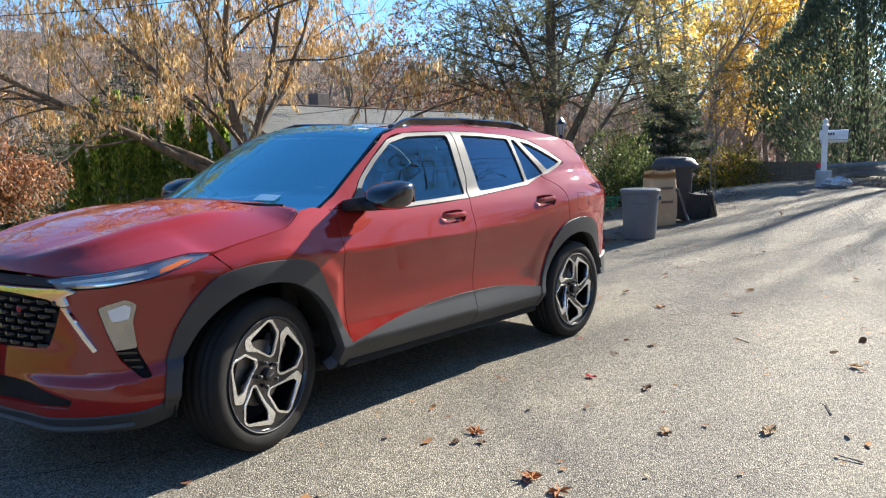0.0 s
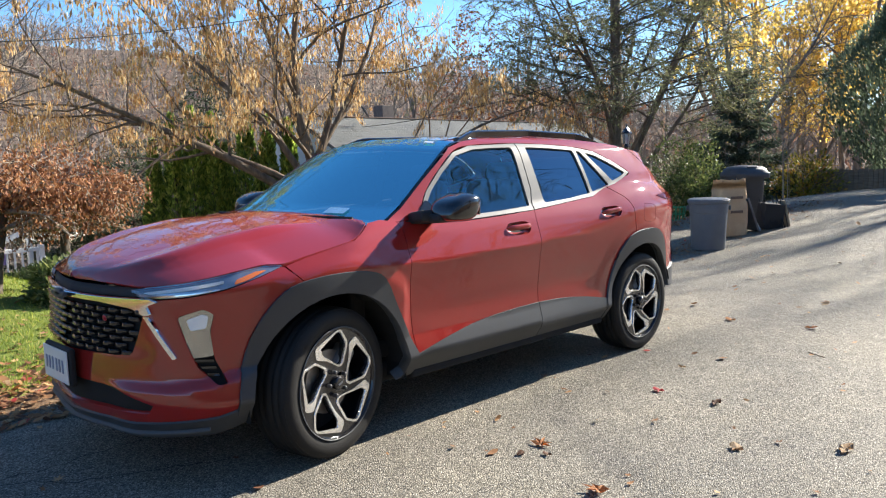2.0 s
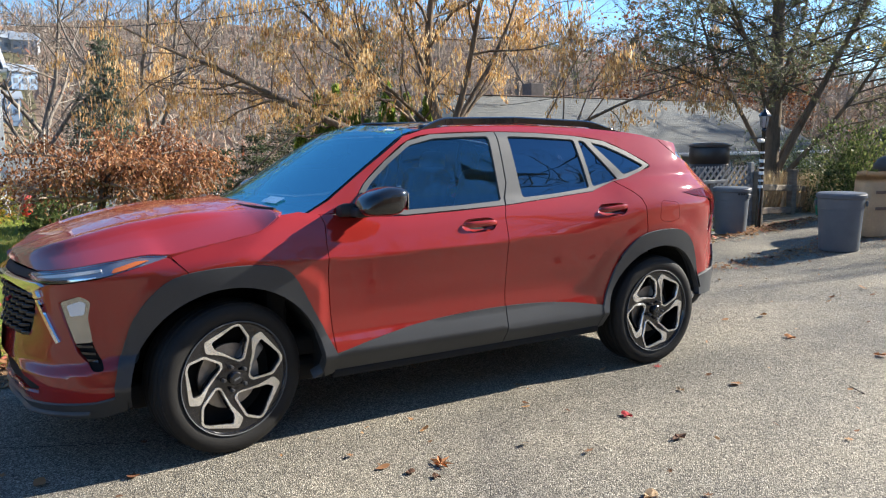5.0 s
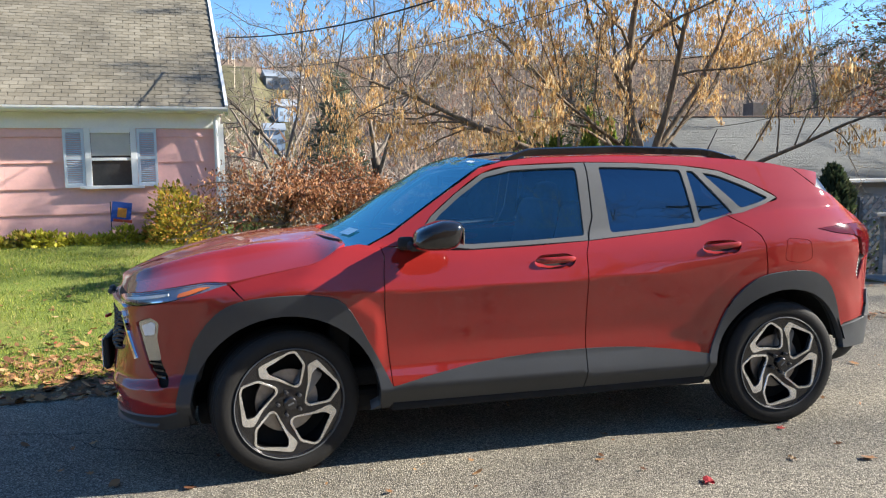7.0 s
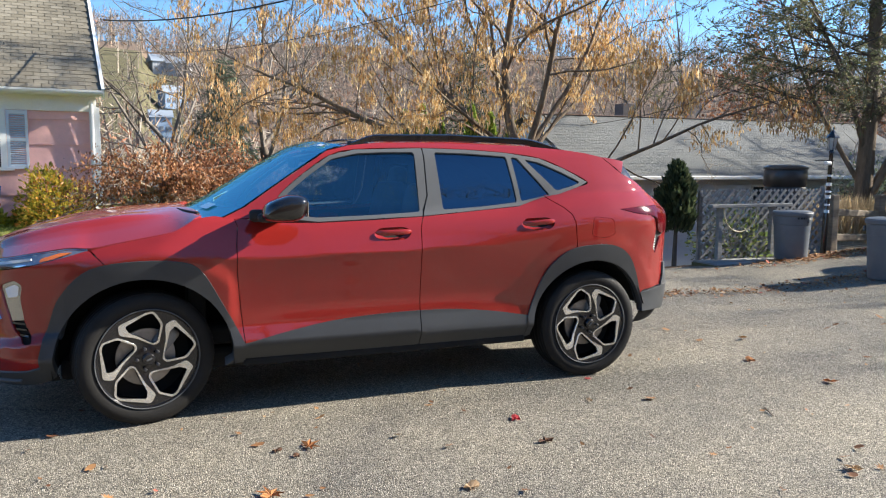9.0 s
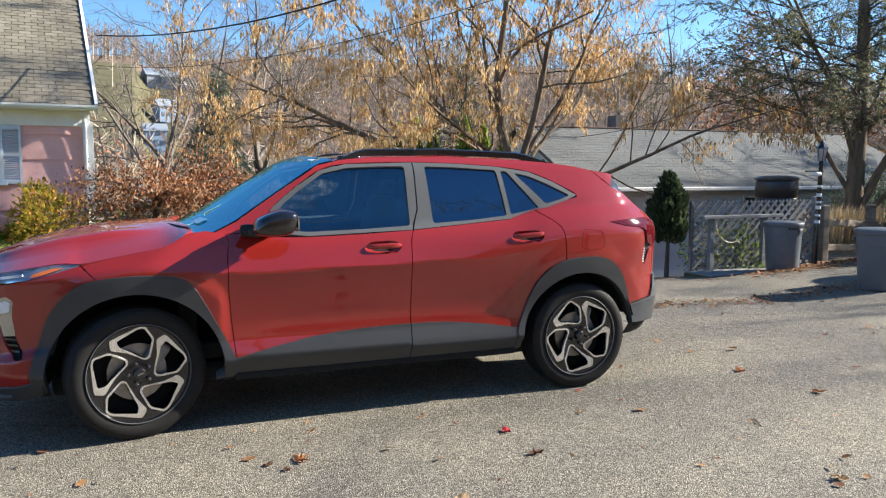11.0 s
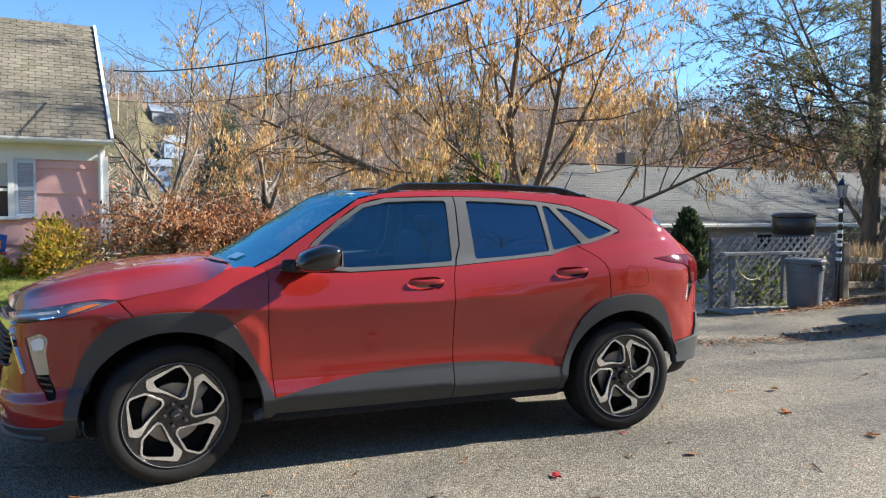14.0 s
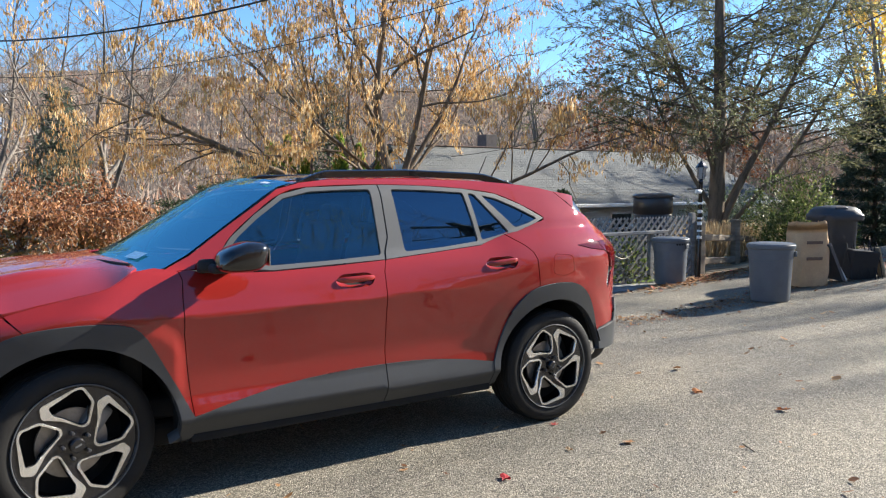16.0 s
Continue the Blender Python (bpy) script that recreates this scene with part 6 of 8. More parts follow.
o = blades("brush", bp_, g.normal(size=(m_, 3)) + np.array([0, 0, 1.2]), 0.5 + 0.9 * g.random(m_), WOODS, None, "", 0.035, 9)
tagged(o, "dry brown brush on the slope", "brush", kind="stuff")


# ---- the pink house ----
def wood_mat(name, c, vary=0.3):
    m, n, l, b = material(name, 0.85, 0, 0.25)
    v = coords(n, l, "Object", (1, 1, 6))
    f = noise_tex(n, l, v, 3.5, 7, 0.65)
    l.new(ramp(n, l, f, [(0.3, tuple(x * (1 - vary) for x in c)), (0.7, tuple(x * (1 + vary) for x in c))]), b.inputs["Base Color"])
    bump(n, l, b, f, 0.4, 0.01)
    return m


def geo_pos(n, l, scale):
    """World position, stretched."""
    gp, mp = n.new("ShaderNodeNewGeometry"), n.new("ShaderNodeMapping")
    mp.inputs["Scale"].default_value = scale
    l.new(gp.outputs["Position"], mp.inputs["Vector"])
    return mp.outputs["Vector"]


def shingle_mat(name, stops, scale=9):
    m, n, l, b = material(name, 0.95, 0, 0.2)
    v = coords(n, l)
    oi = n.new("ShaderNodeObjectInfo")
    gi = n.new("ShaderNodeNewGeometry")
    add = n.new("ShaderNodeMath")
    add.operation = "ADD"
    l.new(oi.outputs["Random"], add.inputs[0]), l.new(gi.outputs["Random Per Island"], add.inputs[1])
    fr = n.new("ShaderNodeMath")
    fr.operation = "FRACT"
    l.new(add.outputs[0], fr.inputs[0])
    stain = ramp(n, l, noise_tex(n, l, geo_pos(n, l, (1.2, 1, 0.35)), 0.9, 7, 0.75), [(0.3, (0.62, 0.62, 0.62)), (0.62, (1.12, 1.10, 1.04))])
    grit = noise_tex(n, l, v, 160, 3)
    col = mixed(n, l, 0.25, ramp(n, l, fr.outputs[0], stops), ramp(n, l, grit, stops))
    l.new(mixed(n, l, 1.0, col, stain, "MULTIPLY"), b.inputs["Base Color"])
    bump(n, l, b, grit, 0.4, 0.004)
    return m


PINK = plain("pink_shingle_paint", (0.84, 0.48, 0.44), 0.75, 0, 0.10, 2.0, 0.25)
SHINGLE = shingle_mat("weathered_shingles", [(0.0, (0.14, 0.128, 0.102)), (0.5, (0.178, 0.164, 0.133)), (1.0, (0.22, 0.205, 0.17))])
GREYROOF = ground_mat("grey_roof", [(0.2, (0.100, 0.108, 0.108)), (0.5, (0.135, 0.143, 0.142)), (0.8, (0.168, 0.176, 0.172))], 35)
TRIMW = plain("white_trim", (0.78, 0.79, 0.78), 0.55, 0, 0.07, 3, 0.1)
SHUTTER = plain("pale_blue_shutter", (0.62, 0.68, 0.74), 0.6, 0, 0.06, 6)
PANE = plain("window_dark", (0.03, 0.035, 0.04), 0.08, 0, 0.3, 2, 0, 0.5)
BLIND = plain("window_blind", (0.52, 0.50, 0.46), 0.7, 0, 0.1, 6)

HX0, HX1, HY, HD, HEAVE, HRIDGE = -12.5, -2.05, 8.8, 7.6, 2.50, 5.20
house = thing("house", pose(HX1, HY, 0, 0, 0, 6) @ pose(-HX1, -HY, 0), "pink cape house with weathered grey shingle roof and white trim", "house")
part("wall", boxed(((HX0 + HX1) / 2, HY + HD / 2, 1.25), (HX1 - HX0 - 0.04, HD - 0.06, 2.5)), PINK, house)
for x in (HX0 + 0.03, HX1 - 0.03):
    gable = bmesh.new()
    vs = [gable.verts.new((x, HY + 0.05, HEAVE)), gable.verts.new((x, HY + HD - 0.05, HEAVE)), gable.verts.new((x, HY + HD / 2, HRIDGE - 0.1))]
    gable.faces.new(vs)
    part("gable", gable, WHITEP, house)
part("side_wall", boxed((HX1 - 0.018, HY + HD / 2, 1.25), (0.02, HD - 0.1, 2.48)), WHITEP, house, "white end wall")
# wide lapped shingle courses, each leaning out at its foot
course = 0.402
z = 0.08
while z < 2.22:
    x = HX0 + 0.05
    off = (int(z * 10) % 3) * 0.4
    top = min(z + course, 2.24)
    while x < HX1 - 0.12:
        w = min(2.4 - off, HX1 - 0.10 - x)
        off = 0
        if w > 0.02:
            bm = bmesh.new()
            x1 = x + w - 0.003
            a = [bm.verts.new(q) for q in ((x, HY - 0.034, z), (x1, HY - 0.034, z), (x1, HY - 0.010, top), (x, HY - 0.010, top), (x, HY + 0.03, z), (x1, HY + 0.03, z), (x1, HY + 0.03, top), (x, HY + 0.03, top))]
            for f in ((0, 1, 2, 3), (4, 0, 3, 7), (1, 5, 6, 2), (0, 4, 5, 1), (3, 2, 6, 7)):
                bm.faces.new([a[i] for i in f])
            bmesh.ops.recalc_face_normals(bm, faces=bm.faces)
            part("siding_board", bm, PINK, house)
        x += w
    z += course
part("frieze", boxed(((HX0 + HX1) / 2, HY - 0.035, 2.345), (HX1 - HX0, 0.04, 0.24), 0.004), TRIMW, house, "white frieze board")
part("soffit", boxed(((HX0 + HX1) / 2, HY - 0.12, 2.482), (HX1 - HX0 + 0.1, 0.26, 0.03)), TRIMW, house)
part("corner_board", boxed((HX1 - 0.03, HY - 0.045, 1.2), (0.15, 0.06, 2.2), 0.004), TRIMW, house)
part("downpipe", roded((HX1 - 0.08, HY - 0.11, 0.3), (HX1 - 0.08, HY - 0.13, 2.42), 0.035, 0.035, 10), TRIMW, house, smooth=40)
gut = bmesh.new()
for i in range(9):
    a0, a1 = math.pi * i / 9, math.pi * (i + 1) / 9
    gy = lambda a: HY - 0.30 + 0.065 * math.cos(a)
    gzz = lambda a: 2.55 - 0.085 * math.sin(a)
    q = [gut.verts.new(p) for p in ((HX0 - 0.1, gy(a0), gzz(a0)), (HX1 + 0.1, gy(a0), gzz(a0)), (HX1 + 0.1, gy(a1), gzz(a1)), (HX0 - 0.1, gy(a1), gzz(a1)))]
    gut.faces.new(q)
bmesh.ops.remove_doubles(gut, verts=gut.verts, dist=0.0005)
bmesh.ops.solidify(gut, geom=gut.faces[:], thickness=0.006)
part("gutter", gut, TRIMW, house, "white gutter")
# roof: boards below, single shingle tabs above
rise, run = HRIDGE - 2.53, HD / 2 + 0.25
slope_len, ang = math.hypot(rise, run), math.atan2(rise, run)
fr, bk = Matrix.Translation((0, HY - 0.25, 2.53)) @ Matrix.Rotation(ang, 4, "X"), Matrix.Translation((0, HY + HD + 0.25, 2.53)) @ Matrix.Rotation(math.pi, 4, "Z") @ Matrix.Rotation(ang, 4, "X")
for nm, mm, sgn in (("front", fr, 1), ("rear", bk, -1)):
    bm = bmesh.new()
    box(bm, (sgn * (HX0 + HX1) / 2, slope_len / 2, 0.0), (HX1 - HX0 + 0.16, slope_len, 0.06))
    bmesh.ops.transform(bm, matrix=mm, verts=bm.verts)
    part("roof", bm, SHINGLE, house)
for m0 in (fr, bk):
    for xe in ((HX1 + 0.10, HX0 - 0.10) if m0 is fr else (-HX1 - 0.10, -HX0 + 0.10)):
        bm = bmesh.new()
        vs = box(bm, (xe, slope_len / 2, -0.03), (0.05, slope_len, 0.19))
        bmesh.ops.transform(bm, matrix=m0, verts=vs)
        part("bargeboard", bm, TRIMW, house, "white bargeboard")
tab_me = None
rest_v, rest_f = [], []
tabw, expo = 0.21, 0.126
rows_n, made = int(slope_len / expo), 0
gs = np.random.default_rng(3)
for r_ in range(rows_n):
    x = HX1 + 0.06 - (tabw / 2 if r_ % 2 else 0)
    while x - tabw > HX0 - 0.05:
        px, py = x - tabw / 2, r_ * expo + expo / 2 + 0.01
        tilt = Matrix.Rotation(radians(-2.2 + gs.normal() * 0.4), 4, "X")
        m = fr @ Matrix.Translation((px, py, 0.036 + gs.normal() * 0.0012)) @ tilt
        if px > -7.0 and r_ < 14 and made < 300:
            if tab_me is None:
                t_ = bmesh.new()
                box(t_, (0, 0, 0), (tabw - 0.012, expo + 0.02, 0.010))
                tab_me = bpy.data.meshes.new("shingle")
                t_.to_mesh(tab_me)
                t_.free()
                tab_me.materials.append(SHINGLE)
            o = new("shingle", tab_me)
            o.parent = house
            o.matrix_local = m
            made += 1
        else:
            k = len(rest_v)
            hx, hy, hz = (tabw - 0.012) / 2, (expo + 0.02) / 2, 0.005
            rest_v += [tuple(m @ Vector((a * hx, b * hy, c * hz))) for c in (-1, 1) for b in (-1, 1) for a in (-1, 1)]
            rest_f += [(k + 4, k + 5, k + 7, k + 6), (k, k + 1, k + 5, k + 4), (k, k + 4, k + 6, k + 2), (k + 1, k + 3, k + 7, k + 5)]
        x -= tabw
tagged(link_mesh("shingles", rest_v, rest_f, SHINGLE, house), kind="stuff")


def louver(x, z0, z1, w):
    bm = bmesh.new()
    box(bm, (x - w / 2 + 0.02, HY - 0.055, (z0 + z1) / 2), (0.04, 0.03, z1 - z0), 0.003)
    box(bm, (x + w / 2 - 0.02, HY - 0.055, (z0 + z1) / 2), (0.04, 0.03, z1 - z0), 0.003)
    for z in (z0 + 0.03, (z0 + z1) / 2, z1 - 0.03):
        box(bm, (x, HY - 0.053, z), (w - 0.078, 0.026, 0.06), 0.002)
    sh = part("shutter", bm, SHUTTER, house, "pale blue louvred shutter")
    z = z0 + 0.07
    while z < z1 - 0.05:
        part("louvre", boxed((x, HY - 0.050, z), (w - 0.06, 0.035, 0.006), 0, pose(0, 0, 0, 38, 0, 0)), SHUTTER, sh)
        z += 0.034


WX0, WX1, WZ0, WZ1 = -4.11, -3.36, 1.28, 2.22
WW = WX1 - WX0
win = new("window")
win.parent = house
tagged(win, "white double-hung window with a half-drawn blind")
bm = bmesh.new()
for c, s in (((WX0 + 0.04, HY - 0.055, 1.75), (0.09, 0.05, 0.96)), ((WX1 - 0.04, HY - 0.055, 1.75), (0.09, 0.05, 0.96)), (((WX0 + WX1) / 2, HY - 0.053, WZ1 - 0.03), (WW - 0.178, 0.046, 0.08)), (((WX0 + WX1) / 2, HY - 0.05, 1.74), (WW - 0.178, 0.03, 0.045)), (((WX0 + WX1) / 2, HY - 0.075, WZ0 + 0.02), (0.94, 0.10, 0.05))):
    box(bm, c, s, 0.004)
part("window_frame", bm, TRIMW, win)
part("pane", boxed(((WX0 + WX1) / 2, HY - 0.036, 1.52), (WW - 0.16, 0.008, 0.42)), PANE, win)
part("pane", boxed(((WX0 + WX1) / 2, HY - 0.037, 1.97), (WW - 0.16, 0.008, 0.42)), PANE, win)
part("blind", boxed(((WX0 + WX1) / 2, HY - 0.043, 1.985), (WW - 0.18, 0.003, 0.38)), BLIND, win, "grey-beige blind")
for x in (WX0 - 0.16, WX1 + 0.16):
    louver(x, 1.30, 2.22, 0.30)
part("door_surround", boxed((-5.62, HY - 0.06, 1.3), (0.28, 0.10, 1.95), 0.006), TRIMW, house, "white door surround")
flag = thing("garden_flag", pose(-3.58, 8.35, float(gz(-3.6, 8.35)) + 0.02) @ Matrix.Scale(0.88, 4), "small blue and orange garden flag on a thin stake", "flag")
part("stake", roded((-0.18, 0, 0), (-0.18, 0, 0.72), 0.008, 0.008, 6), MATTBLACK, flag)
part("cloth", boxed((0, -0.01, 0.53), (0.33, 0.008, 0.36), 0.002, pose(0, 0, 0, 4, 8, 6)), plain("flag_blue", (0.03, 0.10, 0.42), 0.8, 0, 0.3, 9), flag, "blue cloth")
part("motif", boxed((0.01, -0.020, 0.52), (0.15, 0.004, 0.17), 0.002, pose(0, 0, 0, 4, 8, 6)), plain("flag_orange", (0.75, 0.30, 0.05), 0.8, 0, 0.3, 9), flag, "plain orange and yellow shape")
part("hem", boxed((0.015, -0.019, 0.375), (0.31, 0.004, 0.05), 0.002, pose(0, 0, 0, 4, 8, 6)), plain("flag_red", (0.55, 0.09, 0.04), 0.8, 0, 0.3, 9), flag)
pot = thing("red_can", pose(-1.80, 8.60, float(gz(-1.8, 8.6))), "small red metal can at the house corner", "can")
part("body", capped([(0.09, 0.0), (0.095, 0.02), (0.095, 0.28), (0.07, 0.33), (0.03, 0.36)], 20), plain("can_red", (0.55, 0.03, 0.03), 0.35, 0, 0.1, 8), pot, smooth=40)

# ---- the low grey house down the slope ----
gh = thing("house", pose(0, 0, 0), "long low house with a grey shingle roof and pale siding", "house")
GX0, GX1, GY0, GY1, GE, GR = 8.7, 20.8, 11.0, 17.2, 1.06, 2.74
SIDING = plain("pale_siding", (0.62, 0.66, 0.70), 0.6, 0, 0.06, 2)
part("wall", boxed(((GX0 + GX1) / 2, (GY0 + GY1) / 2, -0.3), (GX1 - GX0, GY1 - GY0, 2.72)), SIDING, gh)
for x in (GX0 + 0.01, GX1 - 0.01):
    bm = bmesh.new()
    bm.faces.new([bm.verts.new(p) for p in ((x, GY0, GE), (x, GY1, GE), (x, (GY0 + GY1) / 2, GR - 0.08))])
    part("gable", bm, SIDING, gh)
z = -0.6
while z < GE:
    for (c, s, mm) in ((((GX0 + GX1) / 2, GY0 - 0.012, z), (GX1 - GX0, 0.02, 0.125), pose(0, 0, 0, 6, 0, 0)),):
        part("siding_board", boxed(c, s, 0, mm), SIDING, gh)
    z += 0.13
z = -0.6
while z < GR - 0.15:
    half_w = (GY1 - GY0) / 2 * min(1.0, (GR - z) / (GR - GE))
    part("siding_board", boxed((GX0 - 0.012, (GY0 + GY1) / 2, z), (0.02, 2 * half_w, 0.125), 0, pose(0, 0, 0, 0, 6, 0)), SIDING, gh)
    z += 0.13
grun, grise = (GY1 - GY0) / 2 + 0.35, GR - GE
gl, ga = math.hypot(grun, grise), math.atan2(grise, grun)
bm = bmesh.new()
vs = box(bm, ((GX0 + GX1) / 2, gl / 2, 0.03), (GX1 - GX0 + 0.5, gl, 0.08))
bmesh.ops.transform(bm, matrix=Matrix.Translation((0, GY0 - 0.35, GE)) @ Matrix.Rotation(ga, 4, "X"), verts=vs)
vs = box(bm, (-(GX0 + GX1) / 2, gl / 2, 0.03), (GX1 - GX0 + 0.5, gl, 0.08))
bmesh.ops.transform(bm, matrix=Matrix.Translation((0, GY1 + 0.35, GE)) @ Matrix.Rotation(math.pi, 4, "Z") @ Matrix.Rotation(ga, 4, "X"), verts=vs)
part("roof", bm, GREYROOF, gh, "grey weathered roof")
# shingle courses as thin steps on the near slope
for k in range(22):
    bm = bmesh.new()
    vs = box(bm, ((GX0 + GX1) / 2, (k + 0.5) * gl / 22, 0.074), (GX1 - GX0 + 0.5, gl / 22 + 0.012, 0.006), 0, pose(0, 0, 0, -0.9, 0, 0))
    bmesh.ops.transform(bm, matrix=Matrix.Translation((0, GY0 - 0.35, GE)) @ Matrix.Rotation(ga, 4, "X"), verts=vs)
    part("shingle_course", bm, GREYROOF, gh)
part("ridge_cap", boxed(((GX0 + GX1) / 2, (GY0 + GY1) / 2, GR + 0.075), (GX1 - GX0 + 0.5, 0.22, 0.03), 0.008), plain("ridge_brown", (0.18, 0.13, 0.11), 0.9), gh, "dark ridge cap")
part("gutter", boxed(((GX0 + GX1) / 2, GY0 - 0.42, GE + 0.02), (GX1 - GX0 + 0.5, 0.10, 0.10), 0.02), TRIMW, gh, "white gutter")
part("chimney", boxed((12.2, 14.6, 2.95), (0.45, 0.45, 0.55), 0.01), plain("chimney_grey", (0.12, 0.11, 0.11), 0.9, 0, 0.3, 9), gh)
part("corner_board", boxed((GX0 - 0.01, GY0 - 0.02, -0.2), (0.10, 0.08, 2.5), 0.004), plain("blue_trim", (0.03, 0.06, 0.16), 0.5), gh, "dark blue corner post")
for x in (11.0, 14.2, 17.3):
    w = new("window")
    w.parent = gh
    bm = bmesh.new()
    for c, s in (((x - 0.42, GY0 - 0.03, 0.42), (0.07, 0.05, 0.9)), ((x + 0.42, GY0 - 0.03, 0.42), (0.07, 0.05, 0.9)), ((x, GY0 - 0.03, 0.86), (0.9, 0.05, 0.07)), ((x, GY0 - 0.03, -0.02), (0.9, 0.06, 0.07)), ((x, GY0 - 0.03, 0.42), (0.8, 0.04, 0.05))):
        box(bm, c, s, 0.004)
    part("window_frame", bm, TRIMW, w)
    part("pane", boxed((x, GY0 - 0.028, 0.42), (0.78, 0.012, 0.82)), PANE, w)

# ---- houses on the far hill ----
def far_house(x, y, w, d, h, wall, roofm, turn):
    z = float(gz(x, y))
    ob = thing("house", pose(x, y, z - 0.5, 0, 0, turn), "small pale house far off on the hillside", "house", "far houses")
    part("wall", boxed((0, 0, h / 2 + 0.25), (w, d, h + 0.5)), wall, ob)
    bm = bmesh.new()
    e, r = h + 0.5, h + 0.5 + d * 0.42
    a = [bm.verts.new(p) for p in ((-w / 2 - 0.3, -d / 2 - 0.3, e), (w / 2 + 0.3, -d / 2 - 0.3, e), (w / 2 + 0.3, d / 2 + 0.3, e), (-w / 2 - 0.3, d / 2 + 0.3, e), (-w / 2 - 0.3, 0, r), (w / 2 + 0.3, 0, r))]
    for f in ((0, 1, 5, 4), (2, 3, 4, 5), (1, 2, 5), (3, 0, 4), (3, 2, 1, 0)):
        bm.faces.new([a[i] for i in f])
    part("roof", bm, roofm, ob)
    for i in range(3):
        part("window", boxed((-w / 3 + i * w / 3, -d / 2 - 0.03, h * 0.62), (0.6, 0.08, 0.8), 0.01), FARPANE, ob)


FARPANE = plain("far_pane", (0.14, 0.17, 0.21), 0.6, 0, 0.05, 1)
FARW, FARB = plain("far_white", (0.31, 0.33, 0.36), 0.8, 0, 0.05, 1), plain("far_blue", (0.22, 0.26, 0.31), 0.9, 0, 0.05, 1)
FARBLUE = plain("far_pale_blue", (0.26, 0.36, 0.50), 0.8, 0, 0.05, 1)
far_house(2.6, 173, 4.2, 4, 2.2, FARW, FARB, 15), far_house(6.6, 172, 4.6, 4, 2.2, FARW, FARB, -10), far_house(4.0, 145, 4.2, 3.4, 2.4, FARBLUE, FARB, 20), far_house(1.3, 126, 3.2, 3, 3.4, FARBLUE, FARB, 5)

# ---- lattice screen, rail and step ----
OLDWOOD = wood_mat("weathered_wood", (0.22, 0.22, 0.215))
PALEWOOD = wood_mat("pale_wood", (0.34, 0.27, 0.18))
lat = thing("lattice_screen", pose(0, 0, 0), "weathered grey wooden lattice screen", "fence")
LX0, LX1, LY, LZ0, LZ1 = 6.67, 9.20, 4.42, -0.16, 1.01
slat_me = {}
def slat(x, sgn, y):
    """A diagonal slat from the foot of the screen, cut to the screen's frame."""
    H = LZ1 - LZ0
    xa, xb, za, zb = x, x + sgn * H, LZ0, LZ1
    lo, hi = min(xa, xb), max(xa, xb)
    t0, t1 = 0.0, 1.0
    for lim, cond in ((LX0, -1), (LX1, 1)):
        if (xb - xa) != 0:
            t = (lim - xa) / (xb - xa)
            if cond < 0:
                t0, t1 = (max(t0, t), t1) if xb > xa else (t0, min(t1, t))
            else:
                t0, t1 = (t0, min(t1, t)) if xb > xa else (max(t0, t), t1)
    if t1 - t0 < 0.06:
        return
    a, b = Vector((xa + (xb - xa) * t0, y, za + (zb - za) * t0)), Vector((xa + (xb - xa) * t1, y, za + (zb - za) * t1))
    L = round((b - a).length, 2)
    key = L
    if key not in slat_me:
        bm = bmesh.new()
        box(bm, (0, 0, 0), (L, 0.010, 0.040))
        me = bpy.data.meshes.new("slat")
        bm.to_mesh(me)
        bm.free()
        me.materials.append(OLDWOOD)
        slat_me[key] = me
    o = new("slat", slat_me[key])
    o.parent = lat
    o.matrix_local = Matrix.Translation((a + b) / 2) @ Matrix.Rotation(-math.atan2(b.z - a.z, b.x - a.x), 4, "Y")


x = LX0 - 1.3
while x < LX1 + 1.3:
    slat(x, 1, LY), slat(x, -1, LY + 0.011)
    x += 0.15
bm = bmesh.new()
for c, s in (((LX0, LY + 0.05, 0.38), (0.06, 0.05, 1.25)), ((LX1, LY + 0.03, 0.40), (0.09, 0.09, 1.32)), ((7.95, LY + 0.06, 0.36), (0.09, 0.09, 1.28)), (((LX0 + LX1) / 2, LY + 0.03, LZ0 + 0.04), (LX1 - LX0, 0.03, 0.06))):
    box(bm, c, s, 0.006)
part("frame", bm, OLDWOOD, lat)
hr = thing("hand_rail", pose(0, 0, 0), "grey wooden rail on two posts with a looped hose", "rail")
part("post", boxed((6.70, 4.06, 0.31), (0.08, 0.07, 0.94), 0.006), OLDWOOD, hr), part("post", boxed((7.72, 4.06, 0.31), (0.08, 0.07, 0.94), 0.006), OLDWOOD, hr)
part("top_rail", boxed((7.27, 4.03, 0.785), (1.55, 0.11, 0.05), 0.008), OLDWOOD, hr)
hose = [((6.72 + 0.32 * (1 - math.cos(t)), 4.00, 0.75 - 0.36 * math.sin(t)), 0.012) for t in np.linspace(0.0, math.pi, 16)]
tubes("hose", [([p for p, _ in hose], [r for _, r in hose])], plain("hose_tan", (0.42, 0.36, 0.24), 0.5), hr, "", 6)
step = thing("wooden_step", pose(0, 0, 0), "low weathered timber platform", "step")
for i in range(5):
    part("plank", boxed((7.35, 3.62 + 0.115 * i, -0.045 + 0.002 * (i % 2)), (2.1, 0.107, 0.035), 0.004), OLDWOOD, step)
# front and left edge boards, darker brown than the planks
part("edge_board", boxed((7.35, 3.555, -0.12), (2.1, 0.03, 0.14), 0.004), wood_mat("dark_wet_wood", (0.06, 0.05, 0.035)), step)
part("edge_board", boxed((6.31, 3.85, -0.12), (0.03, 0.62, 0.14), 0.004), wood_mat("mossy_wood", (0.10, 0.09, 0.04)), step)
walkw = thing("boardwalk", pose(0, 0, 0), "pale weathered boardwalk leading to the fence", "path")
